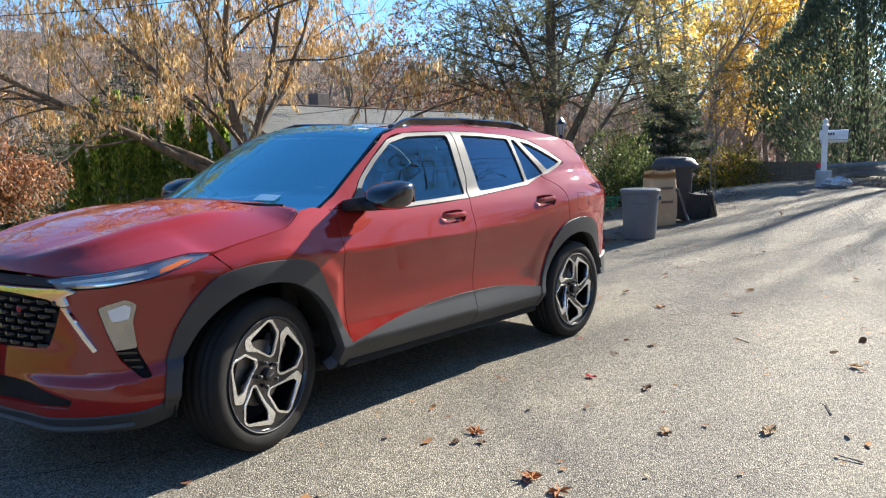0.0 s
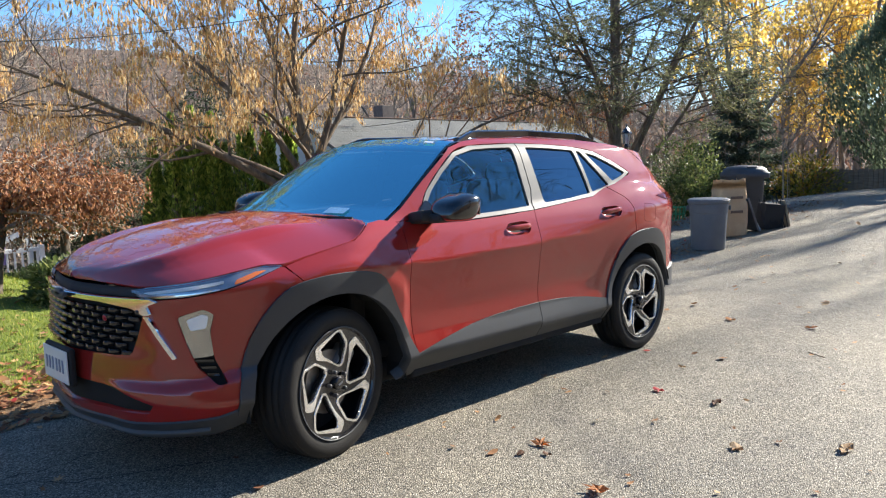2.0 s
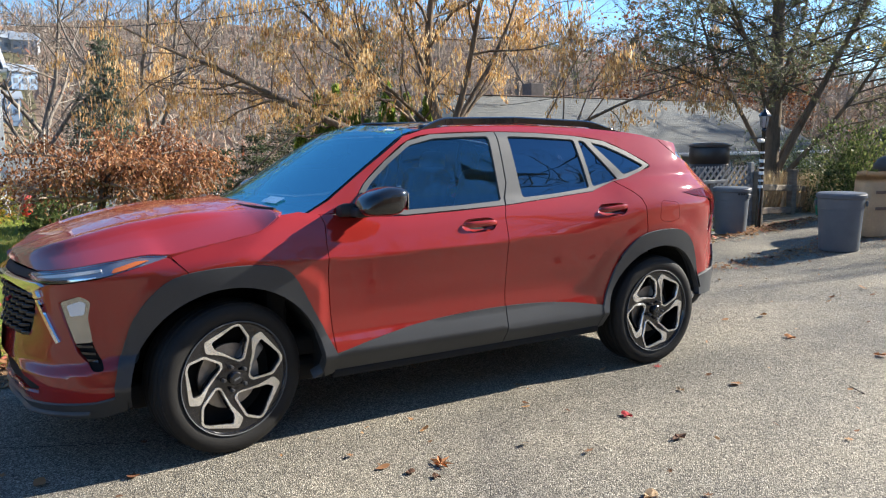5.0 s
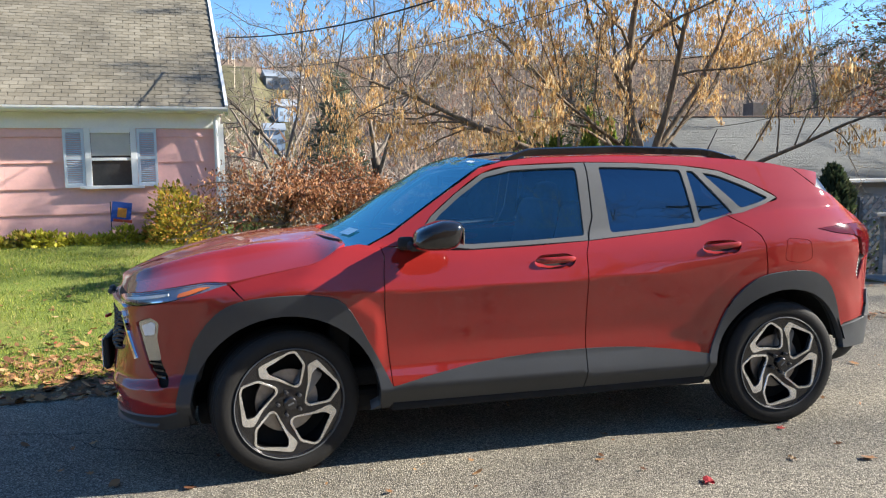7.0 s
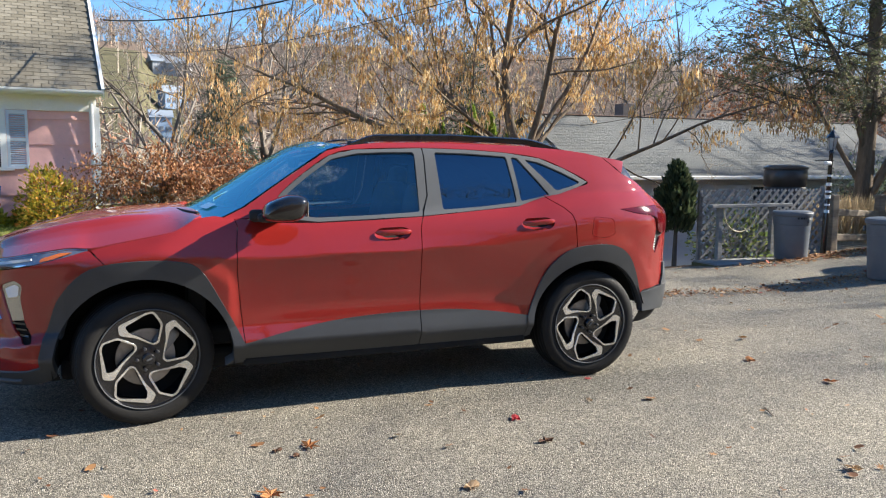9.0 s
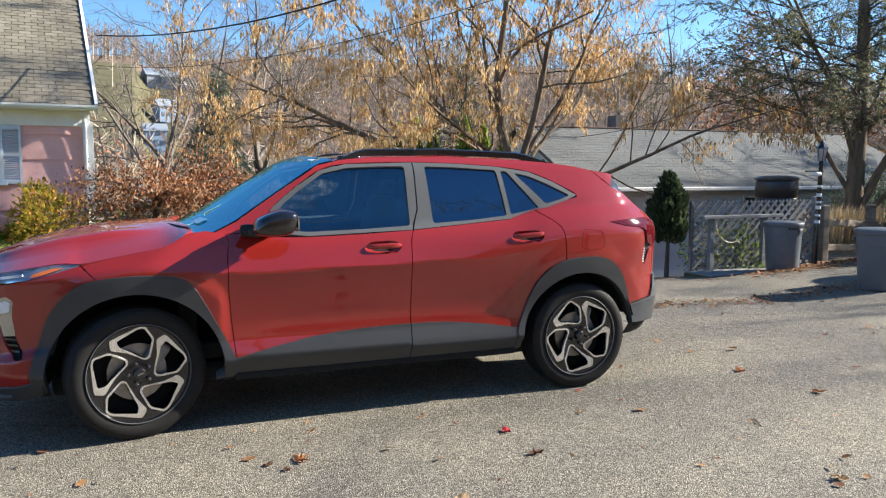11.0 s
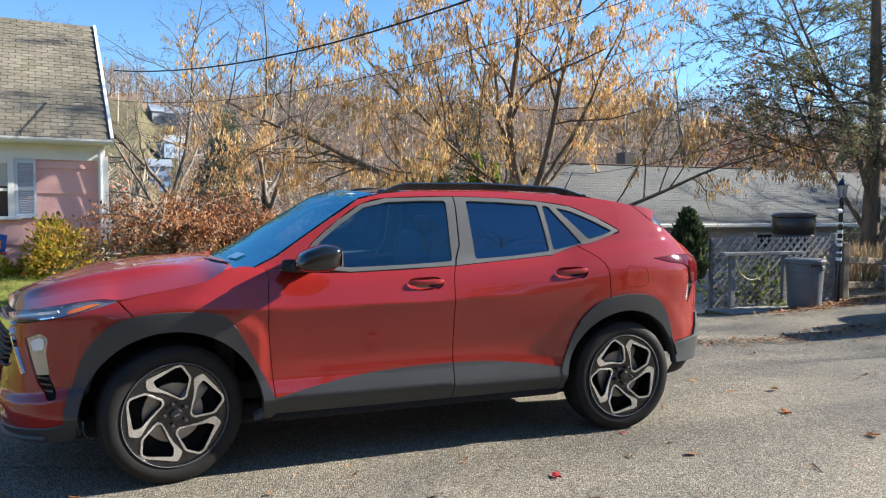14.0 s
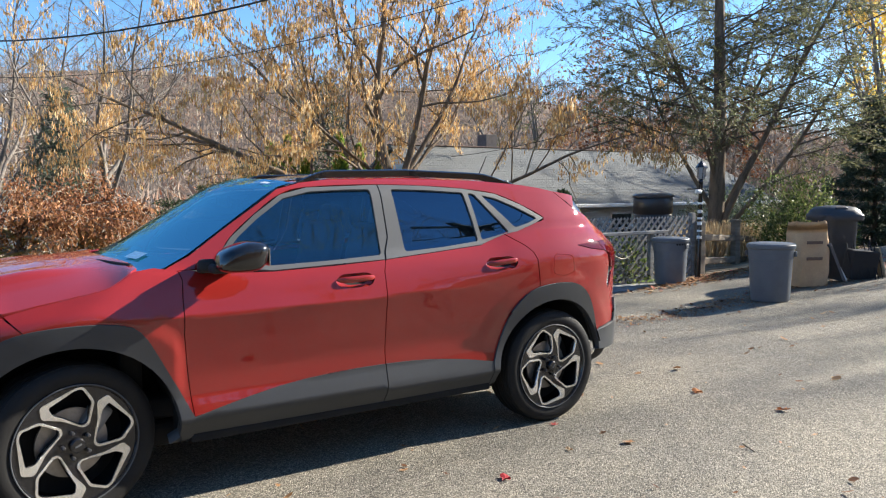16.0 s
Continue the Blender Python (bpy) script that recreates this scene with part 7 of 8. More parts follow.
for i in range(12):
    xx = 9.05 + 0.24 * i
    part("plank", boxed((xx, 4.75 + 0.02 * math.sin(i), float(gz(xx, 4.75)) + 0.06), (0.225, 1.5, 0.035), 0.004), PALEWOOD, walkw)
barrel = thing("rain_barrel", pose(9.55, 5.65, float(gz(9.55, 5.65))), "stacked round black plastic barrel with a lid", "barrel")
part("body", capped([(0.34, 0.0), (0.36, 0.1), (0.36, 1.30), (0.345, 1.33), (0.37, 1.36), (0.37, 1.62), (0.35, 1.65)], 32), plain("barrel_black", (0.030, 0.026, 0.024), 0.35, 0, 0.3, 8), barrel, smooth=40)
part("lid", capped([(0.385, 1.65), (0.385, 1.685), (0.32, 1.72), (0.12, 1.735)], 32), plain("barrel_lid", (0.04, 0.036, 0.034), 0.3), barrel, smooth=40)

# split-rail fence
FENCEWOOD = wood_mat("brown_fence_wood", (0.19, 0.155, 0.115))
fence = thing("rail_fence", pose(0, 0, 0), "weathered grey split-rail wooden fence", "fence")
for x, y, h in ((9.3, 4.35, 0.95), (11.2, 5.02, 0.98), (15.2, 6.3, 1.2)):
    part("post", boxed((x, y, float(gz(x, y)) + h / 2), (0.15, 0.13, h), 0.02), FENCEWOOD, fence)
    if h > 0.96:
        part("post_cap", boxed((x, y, float(gz(x, y)) + h + 0.02), (0.17, 0.15, 0.05), 0.012), FENCEWOOD, fence)
for (xa, ya), (xb, yb) in (((9.3, 4.35), (11.2, 5.02)), ((11.2, 5.02), (15.2, 6.3))):
    for hh in (0.24, 0.66):
        a, b = Vector((xa, ya, float(gz(xa, ya)) + hh)), Vector((xb, yb, float(gz(xb, yb)) + hh))
        bm = boxed((0, 0, 0), ((b - a).length, 0.06, 0.12), 0.02)
        bmesh.ops.transform(bm, matrix=Matrix.Translation((a + b) / 2) @ (b - a).to_track_quat("X", "Z").to_matrix().to_4x4(), verts=bm.verts)
        part("rail", bm, FENCEWOOD, fence)
bf = thing("board_fence", pose(0, 0, 0), "grey board fence among the trees", "fence")
for i in range(26):
    t = i / 25
    xx, yy = 19.2 - 1.0 * t, 5.2 - 3.3 * t
    part("board", boxed((xx, yy, 0.25), (0.025, 0.125, 1.35 + 0.03 * math.sin(i * 5)), 0.004, pose(0, 0, 0, 0, 0, -17)), FENCEWOOD, bf)

# ---- lamp post ----
lx, ly = 8.25, 3.55
lz = float(gz(lx, ly))
lamp = thing("lamp_post", pose(lx, ly, lz) @ pose(0, 0, 0, -0.5, 2.6, 0), "black lamp post with white tape bands and a small lantern", "lamp")
H_ = 1.93 - lz
part("pole", capped([(0.042, 0), (0.042, 0.62), (0.034, 0.66), (0.029, H_ - 0.36), (0.04, H_ - 0.34), (0.025, H_ - 0.30)], 16), GLOSSBLACK, lamp, "black metal pole", 40)
for k, hh in enumerate((0.70, 0.84, 0.94, 1.03, 1.14, 1.25)):
    part("tape_band", capped([(0.0375, H_ - hh), (0.0375, H_ - hh + (0.05 if k % 2 else 0.03))], 16), TRIMW, lamp, "white tape")
part("lantern", capped([(0.048, H_ - 0.30), (0.072, H_ - 0.14), (0.072, H_ - 0.12)], 6), plain("lantern_glass", (0.30, 0.31, 0.31), 0.2, 0, 0.2, 9, 0, 0.6), lamp, "pale glass lantern", 20)
part("lantern_roof", capped([(0.098, H_ - 0.12), (0.085, H_ - 0.09), (0.03, H_ - 0.025), (0.010, H_), (0.008, H_ + 0.04)], 6), GLOSSBLACK, lamp, smooth=20)
for a in range(6):
    c, s = math.cos(a * math.pi / 3), math.sin(a * math.pi / 3)
    part("lantern_bar", roded((0.049 * c, 0.049 * s, H_ - 0.30), (0.074 * c, 0.074 * s, H_ - 0.12), 0.005, 0.005, 5), GLOSSBLACK, lamp)
part("cross_arm", roded((-0.30, 0, H_ - 0.47), (0.06, 0, H_ - 0.45), 0.010, 0.010, 8), MATTBLACK, lamp)
part("camera_housing", boxed((-0.08, -0.02, H_ - 0.50), (0.11, 0.07, 0.06), 0.02), TRIMW, lamp, "white security light")

# ---- bins ----
CANGREY = plain("grey_plastic", (0.115, 0.130, 0.148), 0.5, 0, 0.12, 5, 0.15)
def rubbish_can(x, y, turn, rim_bars):
    z = float(gz(x, y))
    ob = thing("rubbish_can", pose(x, y, z, 0, 0, turn) @ Matrix.Scale(0.9, 4), "round grey plastic rubbish can on the asphalt by the street", "bin", "grey cans")
    part("body", lathe([(0.001, 0.012), (0.235, 0.012), (0.245, 0.0), (0.255, 0.03), (0.285, 0.58), (0.292, 0.585), (0.292, 0.60), (0.300, 0.72), (0.318, 0.735), (0.322, 0.775), (0.316, 0.785), (0.300, 0.78), (0.290, 0.72), (0.250, 0.06), (0.001, 0.05)], 48), CANGREY, ob, "grey ribbed plastic", 35)
    part("lid", capped([(0.312, 0.775), (0.312, 0.792), (0.28, 0.805), (0.05, 0.815)], 40), CANGREY, ob, smooth=30)
    for a in (-90, 90):
        c, s = math.cos(radians(a + 10)), math.sin(radians(a + 10))
        part("grip", boxed((0.315 * c, 0.315 * s, 0.655), (0.10, 0.035, 0.075), 0.012, pose(0, 0, 0, 0, 0, a + 100)), plain("grip_grey", (0.10, 0.11, 0.12), 0.5), ob)
    if rim_bars:
        for k in range(5):
            aa = radians(-118 + k * 9)
            part("letter_bar", boxed((0.304 * math.cos(aa), 0.304 * math.sin(aa), 0.695), (0.028, 0.006, 0.032), 0.001, pose(0, 0, 0, 0, 0, math.degrees(aa) + 90)), MATTBLACK, ob)


rubbish_can(6.84, 1.31, 20, False)
rubbish_can(7.66, 3.60, 0, True)
bag = thing("paper_bag", pose(8.0, 1.55, float(gz(8.0, 1.55)), 0, 0, -24) @ Matrix.Scale(0.9, 4), "tall brown paper yard-waste bag, full", "bag")
KRAFT = plain("kraft_paper", (0.52, 0.35, 0.20), 0.85, 0, 0.18, 4, 0.3)
bm = bmesh.new()
ringsb = []
gb = np.random.default_rng(2)
for k in range(12):
    t = k / 11
    w, d = 0.25 + 0.03 * math.sin(t * 3), 0.19 + 0.03 * math.sin(t * 3) - 0.05 * t
    loop = []
    for i in range(28):
        a = 2 * math.pi * i / 28
        c, s = math.cos(a), math.sin(a)
        f = lambda v, q: math.copysign(abs(v) ** q, v)
        loop.append(bm.verts.new((w * f(c, 0.35) + gb.normal() * 0.006, d * f(s, 0.4) + gb.normal() * 0.008, 0.96 * t + (gb.normal() * 0.012 if k == 11 else 0))))
    ringsb.append(loop)
for a, b in zip(ringsb, ringsb[1:]):
    for i in range(28):
        bm.faces.new((a[i], a[(i + 1) % 28], b[(i + 1) % 28], b[i]))
bm.faces.new(ringsb[-2][::-1])
part("body", bm, KRAFT, bag, "creased brown paper", 50)
for zz in (0.42, 0.66):
    part("print_bar", boxed((-0.02, -0.222, zz), (0.26, 0.004, 0.045), 0.001), plain("print_brown", (0.16, 0.10, 0.07), 0.8), bag)
wb = thing("wheeled_bin", pose(8.98, 1.74, float(gz(8.98, 1.74)), 0, 0, -30) @ Matrix.Scale(0.84, 4), "tall dark grey wheeled bin with a rounded lid", "bin")
BINGREY = plain("bin_charcoal", (0.040, 0.042, 0.046), 0.45, 0, 0.2, 5, 0.2)
def square_loft(rows, n=32, p=0.45):
    bm = bmesh.new()
    rr = []
    for w, d, z in rows:
        rr.append([bm.verts.new((w * math.copysign(abs(math.cos(a)) ** p, math.cos(a)), d * math.copysign(abs(math.sin(a)) ** p, math.sin(a)), z)) for a in [2 * math.pi * i / n for i in range(n)]])
    for a, b in zip(rr, rr[1:]):
        for i in range(n):
            bm.faces.new((a[i], a[(i + 1) % n], b[(i + 1) % n], b[i]))
    bm.faces.new(rr[0][::-1]), bm.faces.new(rr[-1])
    return bm


part("body", square_loft([(0.23, 0.25, 0.03), (0.26, 0.28, 0.10), (0.29, 0.31, 0.88), (0.30, 0.32, 0.95)]), BINGREY, wb, "", 40)
part("rim", square_loft([(0.37, 0.39, 0.93), (0.375, 0.395, 0.96), (0.375, 0.395, 1.02), (0.36, 0.38, 1.04)]), BINGREY, wb, "", 40)
lid = part("lid", square_loft([(0.365, 0.385, 1.04), (0.34, 0.36, 1.10), (0.27, 0.29, 1.155), (0.12, 0.13, 1.18)], 32, 0.6), BINGREY, wb, "", 50)
part("lid_handle", boxed((-0.06, -0.30, 1.135), (0.22, 0.05, 0.045), 0.015, pose(0, 0, 0, -25, 0, 0)), BINGREY, lid)
for sx_ in (-0.2, 0.2):
    bm = capped([(0.02, -0.03), (0.12, -0.03), (0.12, 0.03), (0.02, 0.03)], 20)
    bmesh.ops.transform(bm, matrix=pose(sx_, 0.27, 0.12, 0, 90, 0), verts=bm.verts)
    part("wheel", bm, MATTBLACK, wb, "", 40)
# a heap of dark boards, bars and a folded panel leaning by the bin
heap = thing("scrap_heap", pose(8.66, 1.27, float(gz(8.66, 1.27)), 0, 0, -28) @ Matrix.Scale(0.88, 4), "black scrap panels and metal bars leaning in a heap", "scrap")
part("leaning_board", boxed((-0.42, -0.05, 0.30), (0.05, 0.32, 0.66), 0.006, pose(0, 0, 0, 4, -28, 8)), plain("board_grey", (0.09, 0.09, 0.095), 0.5, 0, 0.2, 6), heap, "dark grey board")
part("leaning_board", boxed((-0.33, -0.08, 0.24), (0.03, 0.10, 0.62), 0.004, pose(0, 0, 0, 0, -34, 12)), TRIMW, heap, "white edge strip")
part("panel", boxed((0.12, 0, 0.235), (0.46, 0.22, 0.46), 0.02, pose(0, 0, 0, 6, 5, 4)), MATTBLACK, heap, "black folded frame")
gb = np.random.default_rng(9)
for k in range(9):
    x0 = -0.12 + 0.065 * k
    part("bar", roded((x0, -0.14 + gb.normal() * 0.03, 0.01), (x0 + gb.normal() * 0.05, 0.02, 0.50 + 0.12 * gb.random()), 0.009, 0.009, 6), MATTBLACK, heap)
part("plank", boxed((0.42, -0.02, 0.25), (0.03, 0.16, 0.52), 0.004, pose(0, 0, 0, 0, -14, 0)), PALEWOOD, heap, "raw wooden plank")
crate = thing("green_basket", pose(10.05, 3.55, float(gz(10.05, 3.55))), "small green wire basket on the ground", "basket")
bm = bmesh.new()
for k in range(14):
    a = 2 * math.pi * k / 14
    rod(bm, (0.15 * math.cos(a), 0.15 * math.sin(a), 0), (0.19 * math.cos(a), 0.19 * math.sin(a), 0.27), 0.006, 0.006, 5)
for hh, rr_ in ((0.01, 0.15), (0.14, 0.17), (0.27, 0.19)):
    for k in range(14):
        a, b = 2 * math.pi * k / 14, 2 * math.pi * (k + 1) / 14
        rod(bm, (rr_ * math.cos(a), rr_ * math.sin(a), hh), (rr_ * math.cos(b), rr_ * math.sin(b), hh), 0.006, 0.006, 5)
part("wire", bm, plain("green_wire", (0.02, 0.28, 0.12), 0.4), crate)

# ---- mailbox and guard rail ----
mx, my = 13.62, 0.58
mz = float(gz(mx, my))
mb = thing("mailbox", pose(mx, my, mz, 0, 0, 14) @ pose(0, 0, 0, 0, -2.5, 0), "white mailbox on a white wooden post with a finial", "mailbox")
part("post", boxed((0, 0, 0.62), (0.11, 0.11, 1.24), 0.008), WHITEP, mb)
part("finial", capped([(0.07, 1.24), (0.075, 1.26), (0.04, 1.275), (0.055, 1.31), (0.05, 1.35), (0.012, 1.39)], 16), WHITEP, mb, smooth=40)
part("arm", boxed((0.12, -0.16, 0.92), (0.12, 0.50, 0.05), 0.006), WHITEP, mb)
bm = bmesh.new()
rr = []
for yy in (-0.42, 0.10):
    rr.append([bm.verts.new((0.09 * math.cos(a) + 0.06, yy, 1.06 + max(-0.11, 0.0) + (0.09 * math.sin(a) if math.sin(a) > 0 else -0.10)) ) for a in [math.pi * 1.25 * i / 14 - math.pi * 0.125 for i in range(15)]])
for i in range(14):
    bm.faces.new((rr[0][i], rr[0][i + 1], rr[1][i + 1], rr[1][i]))
bm.faces.new(rr[0]), bm.faces.new(rr[1][::-1]), bm.faces.new((rr[0][0], rr[1][0], rr[1][14], rr[0][14]))
bmesh.ops.recalc_face_normals(bm, faces=bm.faces)
part("box", bm, WHITEP, mb, "white metal box", 40)
for k in range(4):
    part("number_bar", boxed((-0.035, -0.02 - k * 0.045, 1.075), (0.004, 0.030, 0.05), 0), INK, mb)
part("base_sleeve", boxed((0.02, 0, 0.16), (0.30, 0.30, 0.34), 0.02), plain("sleeve_grey", (0.34, 0.37, 0.40), 0.5, 0.2, 0.15, 6), mb, "grey metal sleeve")
GALV = plain("galvanised_steel", (0.46, 0.47, 0.47), 0.4, 0.7, 0.2, 4)
gr = thing("guard_rail", pose(0, 0, 0), "galvanised steel guard rail at the street's edge", "guard rail")
ra, rb_ = Vector((16.5, 1.35, 0.74)), Vector((12.2, -2.6, 0.98))
W_ = [(0.0, -0.155), (0.03, -0.13), (0.075, -0.10), (0.075, -0.06), (0.02, -0.02), (0.02, 0.02), (0.075, 0.06), (0.075, 0.10), (0.03, 0.13), (0.0, 0.155)]
dv = (rb_ - ra).normalized()
nv = Vector((dv.y, -dv.x, 0)).normalized()
nv = nv if nv.x < 0 else -nv
bm = bmesh.new()
rr = [[bm.verts.new(p + nv * a + Vector((0, 0, b))) for a, b in W_] for p in (ra, rb_)]
for i in range(len(W_) - 1):
    bm.faces.new((rr[0][i], rr[1][i], rr[1][i + 1], rr[0][i + 1]))
bmesh.ops.solidify(bm, geom=bm.faces[:], thickness=0.006)
part("beam", bm, GALV, gr, "bent steel beam")
for t in (0.12, 0.5, 0.88):
    p = ra + (rb_ - ra) * t - nv * 0.09
    zz = float(gz(p.x, p.y))
    part("post", boxed((p.x, p.y, (zz + p.z + 0.15) / 2), (0.15, 0.15, p.z + 0.15 - zz), 0.008), OLDWOOD, gr)
sb = thing("plastic_sack", pose(13.2, 0.22, float(gz(13.2, 0.22))) @ Matrix.Scale(0.62, 4), "crumpled silvery plastic sack on the ground", "sack")
bm = bmesh.new()
bmesh.ops.create_icosphere(bm, subdivisions=4, radius=1)
for v in bm.verts:
    n3 = noise.noise(v.co * 2.3) * 0.25 + noise.noise(v.co * 6) * 0.10
    v.co = Vector((v.co.x * 0.26, v.co.y * 0.42, max(0, v.co.z * 0.19 + 0.15))) * (1 + n3)
part("body", bm, plain("silver_film", (0.50, 0.51, 0.53), 0.22, 0.5, 0.3, 8), sb, smooth=30)
mk = thing("marker_flag", pose(14.3, 0.9, float(gz(14.3, 0.9))), "small red marker on a thin wire", "marker")
part("wire", roded((0, 0, 0), (0, 0, 0.45), 0.006, 0.006, 5), MATTBLACK, mk)
part("cloth", boxed((0, -0.05, 0.42), (0.01, 0.10, 0.10), 0.003), plain("marker_red", (0.75, 0.05, 0.05), 0.6), mk)

# ---- deck, umbrella and shed seen past the pink house ----
DX0, DX1, DY, DZ = -1.95, 1.35, 12.0, -0.91
deck = thing("deck", pose(DX0, DY, DZ), "pale timber deck with a white balustrade", "deck")
for i in range(16):
    part("plank", boxed(((DX1 - DX0) / 2, 0.10 + i * 0.145, 0), (DX1 - DX0, 0.135, 0.035), 0), OLDWOOD, deck)
for x in (0.05, 1.1, 2.15, DX1 - DX0 - 0.05):
    foot = float(gz(DX0 + x, DY)) - DZ
    part("post", boxed((x, 0.1, (foot + 0.98) / 2), (0.10, 0.10, 0.98 - foot), 0.006), TRIMW, deck)
for hh in (0.12, 0.90):
    part("rail", boxed(((DX1 - DX0) / 2, 0.1, hh), (DX1 - DX0 - 0.11, 0.06, 0.08), 0.006), TRIMW, deck)
for k in range(24):
    part("baluster", boxed((0.14 + k * 0.132, 0.1, 0.51), (0.035, 0.035, 0.70), 0.003), TRIMW, deck)
pst = thing("garden_post", pose(2.0, 15.2, float(gz(2, 15.2))), "white carved garden post with a wide head", "post")
ph = 0.48 - float(gz(2, 15.2))
part("shaft", capped([(0.10, 0), (0.07, 0.1), (0.06, ph - 0.2), (0.09, ph - 0.12), (0.20, ph - 0.05), (0.21, ph), (0.12, ph + 0.03)], 16), TRIMW, pst, smooth=40)
um = thing("parasol", pose(3.4, 18.6, float(gz(3.4, 18.6))), "pale cream garden parasol, open", "parasol")
uh = 0.02 - float(gz(3.4, 18.6))
part("pole", roded((0, 0, 0), (0, 0, uh + 0.1), 0.025, 0.025, 8), OLDWOOD, um)
part("canopy", capped([(1.15, uh - 0.38), (1.13, uh - 0.30), (0.6, uh - 0.05), (0.55, uh - 0.02), (0.04, uh + 0.12)], 8), plain("canvas_cream", (0.62, 0.58, 0.50), 0.8), um, smooth=15)
shed = thing("shed", pose(-0.6, 19.5, float(gz(-0.6, 19.5))), "low grey-blue shed down the slope", "shed")
sh = 0.75 - float(gz(-0.6, 19.5))
part("wall", boxed((0, 0, sh / 2), (3.4, 2.6, sh)), plain("shed_grey", (0.36, 0.40, 0.44), 0.7), shed)
part("roof", boxed((0, -0.1, sh + 0.12), (3.8, 3.1, 0.10), 0.01, pose(0, 0, 0, 10, 0, 0)), GREYROOF, shed)
cloth = thing("garden_cloth", pose(0.62, 12.2, float(gz(0.62, 12.2))), "lilac cloth hanging from a thin garden stake", "cloth")
part("stake", roded((0, 0, 0), (0, 0, 1.35), 0.012, 0.012, 6), OLDWOOD, cloth)
part("cloth", boxed((0.0, -0.03, 1.02), (0.16, 0.03, 0.50), 0.012), plain("lilac", (0.45, 0.33, 0.62), 0.8), cloth)

# ---- overhead wires and their pole ----
def wire(name, a, b, sag, r, label):
    a, b = np.array(a, float), np.array(b, float)
    P = [a + (b - a) * t - np.array([0, 0, sag * 4 * t * (1 - t)]) for t in np.linspace(0, 1, 30)]
    ob = tubes(name, [(P, [r] * 30)], plain("wire_black", (0.012, 0.012, 0.013), 0.6), None, "", 6)
    tagged(ob, label, "cable")
    return ob


PX, PY = 7.4, -9.0
pz = float(gz(PX, PY))
up_ = thing("utility_pole", pose(PX, PY, pz), "tall brown timber utility pole beside the street", "pole")
part("shaft", roded((0, 0, 0), (0, 0, 8.2), 0.15, 0.11, 14), BARK_DARK, up_, smooth=40)
part("crossarm", boxed((0, 0, 7.7), (2.2, 0.10, 0.12), 0.01), OLDWOOD, up_)
wire("power_cable", (-1.90, 9.30, 3.80), (PX, PY, pz + 7.1), 1.62, 0.011, "thick black power cable slung from the pink house")
wire("phone_cable", (-1.90, 8.95, 3.25), (PX, PY, pz + 6.3), 1.50, 0.004, "thin black cable slung from the pink house")
wire("power_cable", (8.60, 11.2, 2.35), (PX, PY, pz + 6.8), 1.15, 0.007, "black power cable slung over to the grey house")


# ---- grass and fallen leaves ----
g = np.random.default_rng(77)
n = 76000
px = g.uniform(-9.5, 1.5, n)
py = 1.2 + (g.random(n) ** 1.3) * 7.2
edge = np.interp(px, [-15, -3.2, -2.0, 0.0, 1.3], [1.15, 1.15, 1.5, 1.6, 1.65])
thin = np.sin(px * 2.1 + np.sin(py * 1.7)) + np.sin(py * 2.9 + px)
ok = (py > edge) & ((thin > -1.2) | (g.random(n) < 0.4))
px, py = px[ok], py[ok]
n = len(px)
pos = np.c_[px, py, gz(px, py) + 0.012]
tagged(blades("grass", pos, np.c_[g.normal(size=(n, 2)) * 0.45, np.ones(n)], 0.028 + 0.034 * g.random(n), GRASS, None, "", 0.13, 77), "short green lawn grass with dry tips", "grass", kind="stuff")


def leaf_outline(kind, g):
    """A lobed leaf about 1 long in its own plane."""
    if kind == 0:
        rad = [0.10, 0.42, 0.20, 0.52, 0.24, 0.56, 0.22, 0.62, 0.22, 0.56, 0.24, 0.52, 0.20, 0.42]
    elif kind == 1:
        rad = [0.12, 0.34, 0.42, 0.30, 0.36, 0.44, 0.62, 0.66, 0.62, 0.44, 0.36, 0.30, 0.42, 0.34]
    else:
        rad = [0.50, 0.30, 0.22, 0.20, 0.22, 0.30, 0.42, 0.55, 0.42, 0.30, 0.22, 0.20, 0.22, 0.30]
    m = len(rad)
    return [(r * math.cos(2 * math.pi * i / m - math.pi), r * math.sin(2 * math.pi * i / m - math.pi)) for i, r in enumerate(rad)]


def leaf_litter(name, xy, size, label, seed):
    g = np.random.default_rng(seed)
    V, F = [], []
    for (x, y), s in zip(xy, size):
        o = leaf_outline(int(g.integers(3)), g)
        a = g.random() * 2 * math.pi
        ca, sa = math.cos(a), math.sin(a)
        tx, ty = g.normal(size=2) * 0.22
        cu = 0.25 + 0.5 * g.random()
        z0 = float(gz(x, y)) + 0.008 + (0.02 if (y > 1.15 and x < 1.4) else 0)
        k = len(V)
        pts = [(0.0, 0.0)] + o
        low = min((tx * u + ty * v + cu * (u * u + v * v) * 0.5) for u, v in pts)
        for u, v in pts:
            h = tx * u + ty * v + cu * (u * u + v * v) * 0.5 - low
            V.append((x + s * (u * ca - v * sa), y + s * (u * sa + v * ca), z0 + s * h))
        m = len(o)
        F += [(k, k + 1 + i, k + 1 + (i + 1) % m) for i in range(m)]
    return tagged(link_mesh(name, V, F, FALLEN), label, "leaves", kind="stuff")


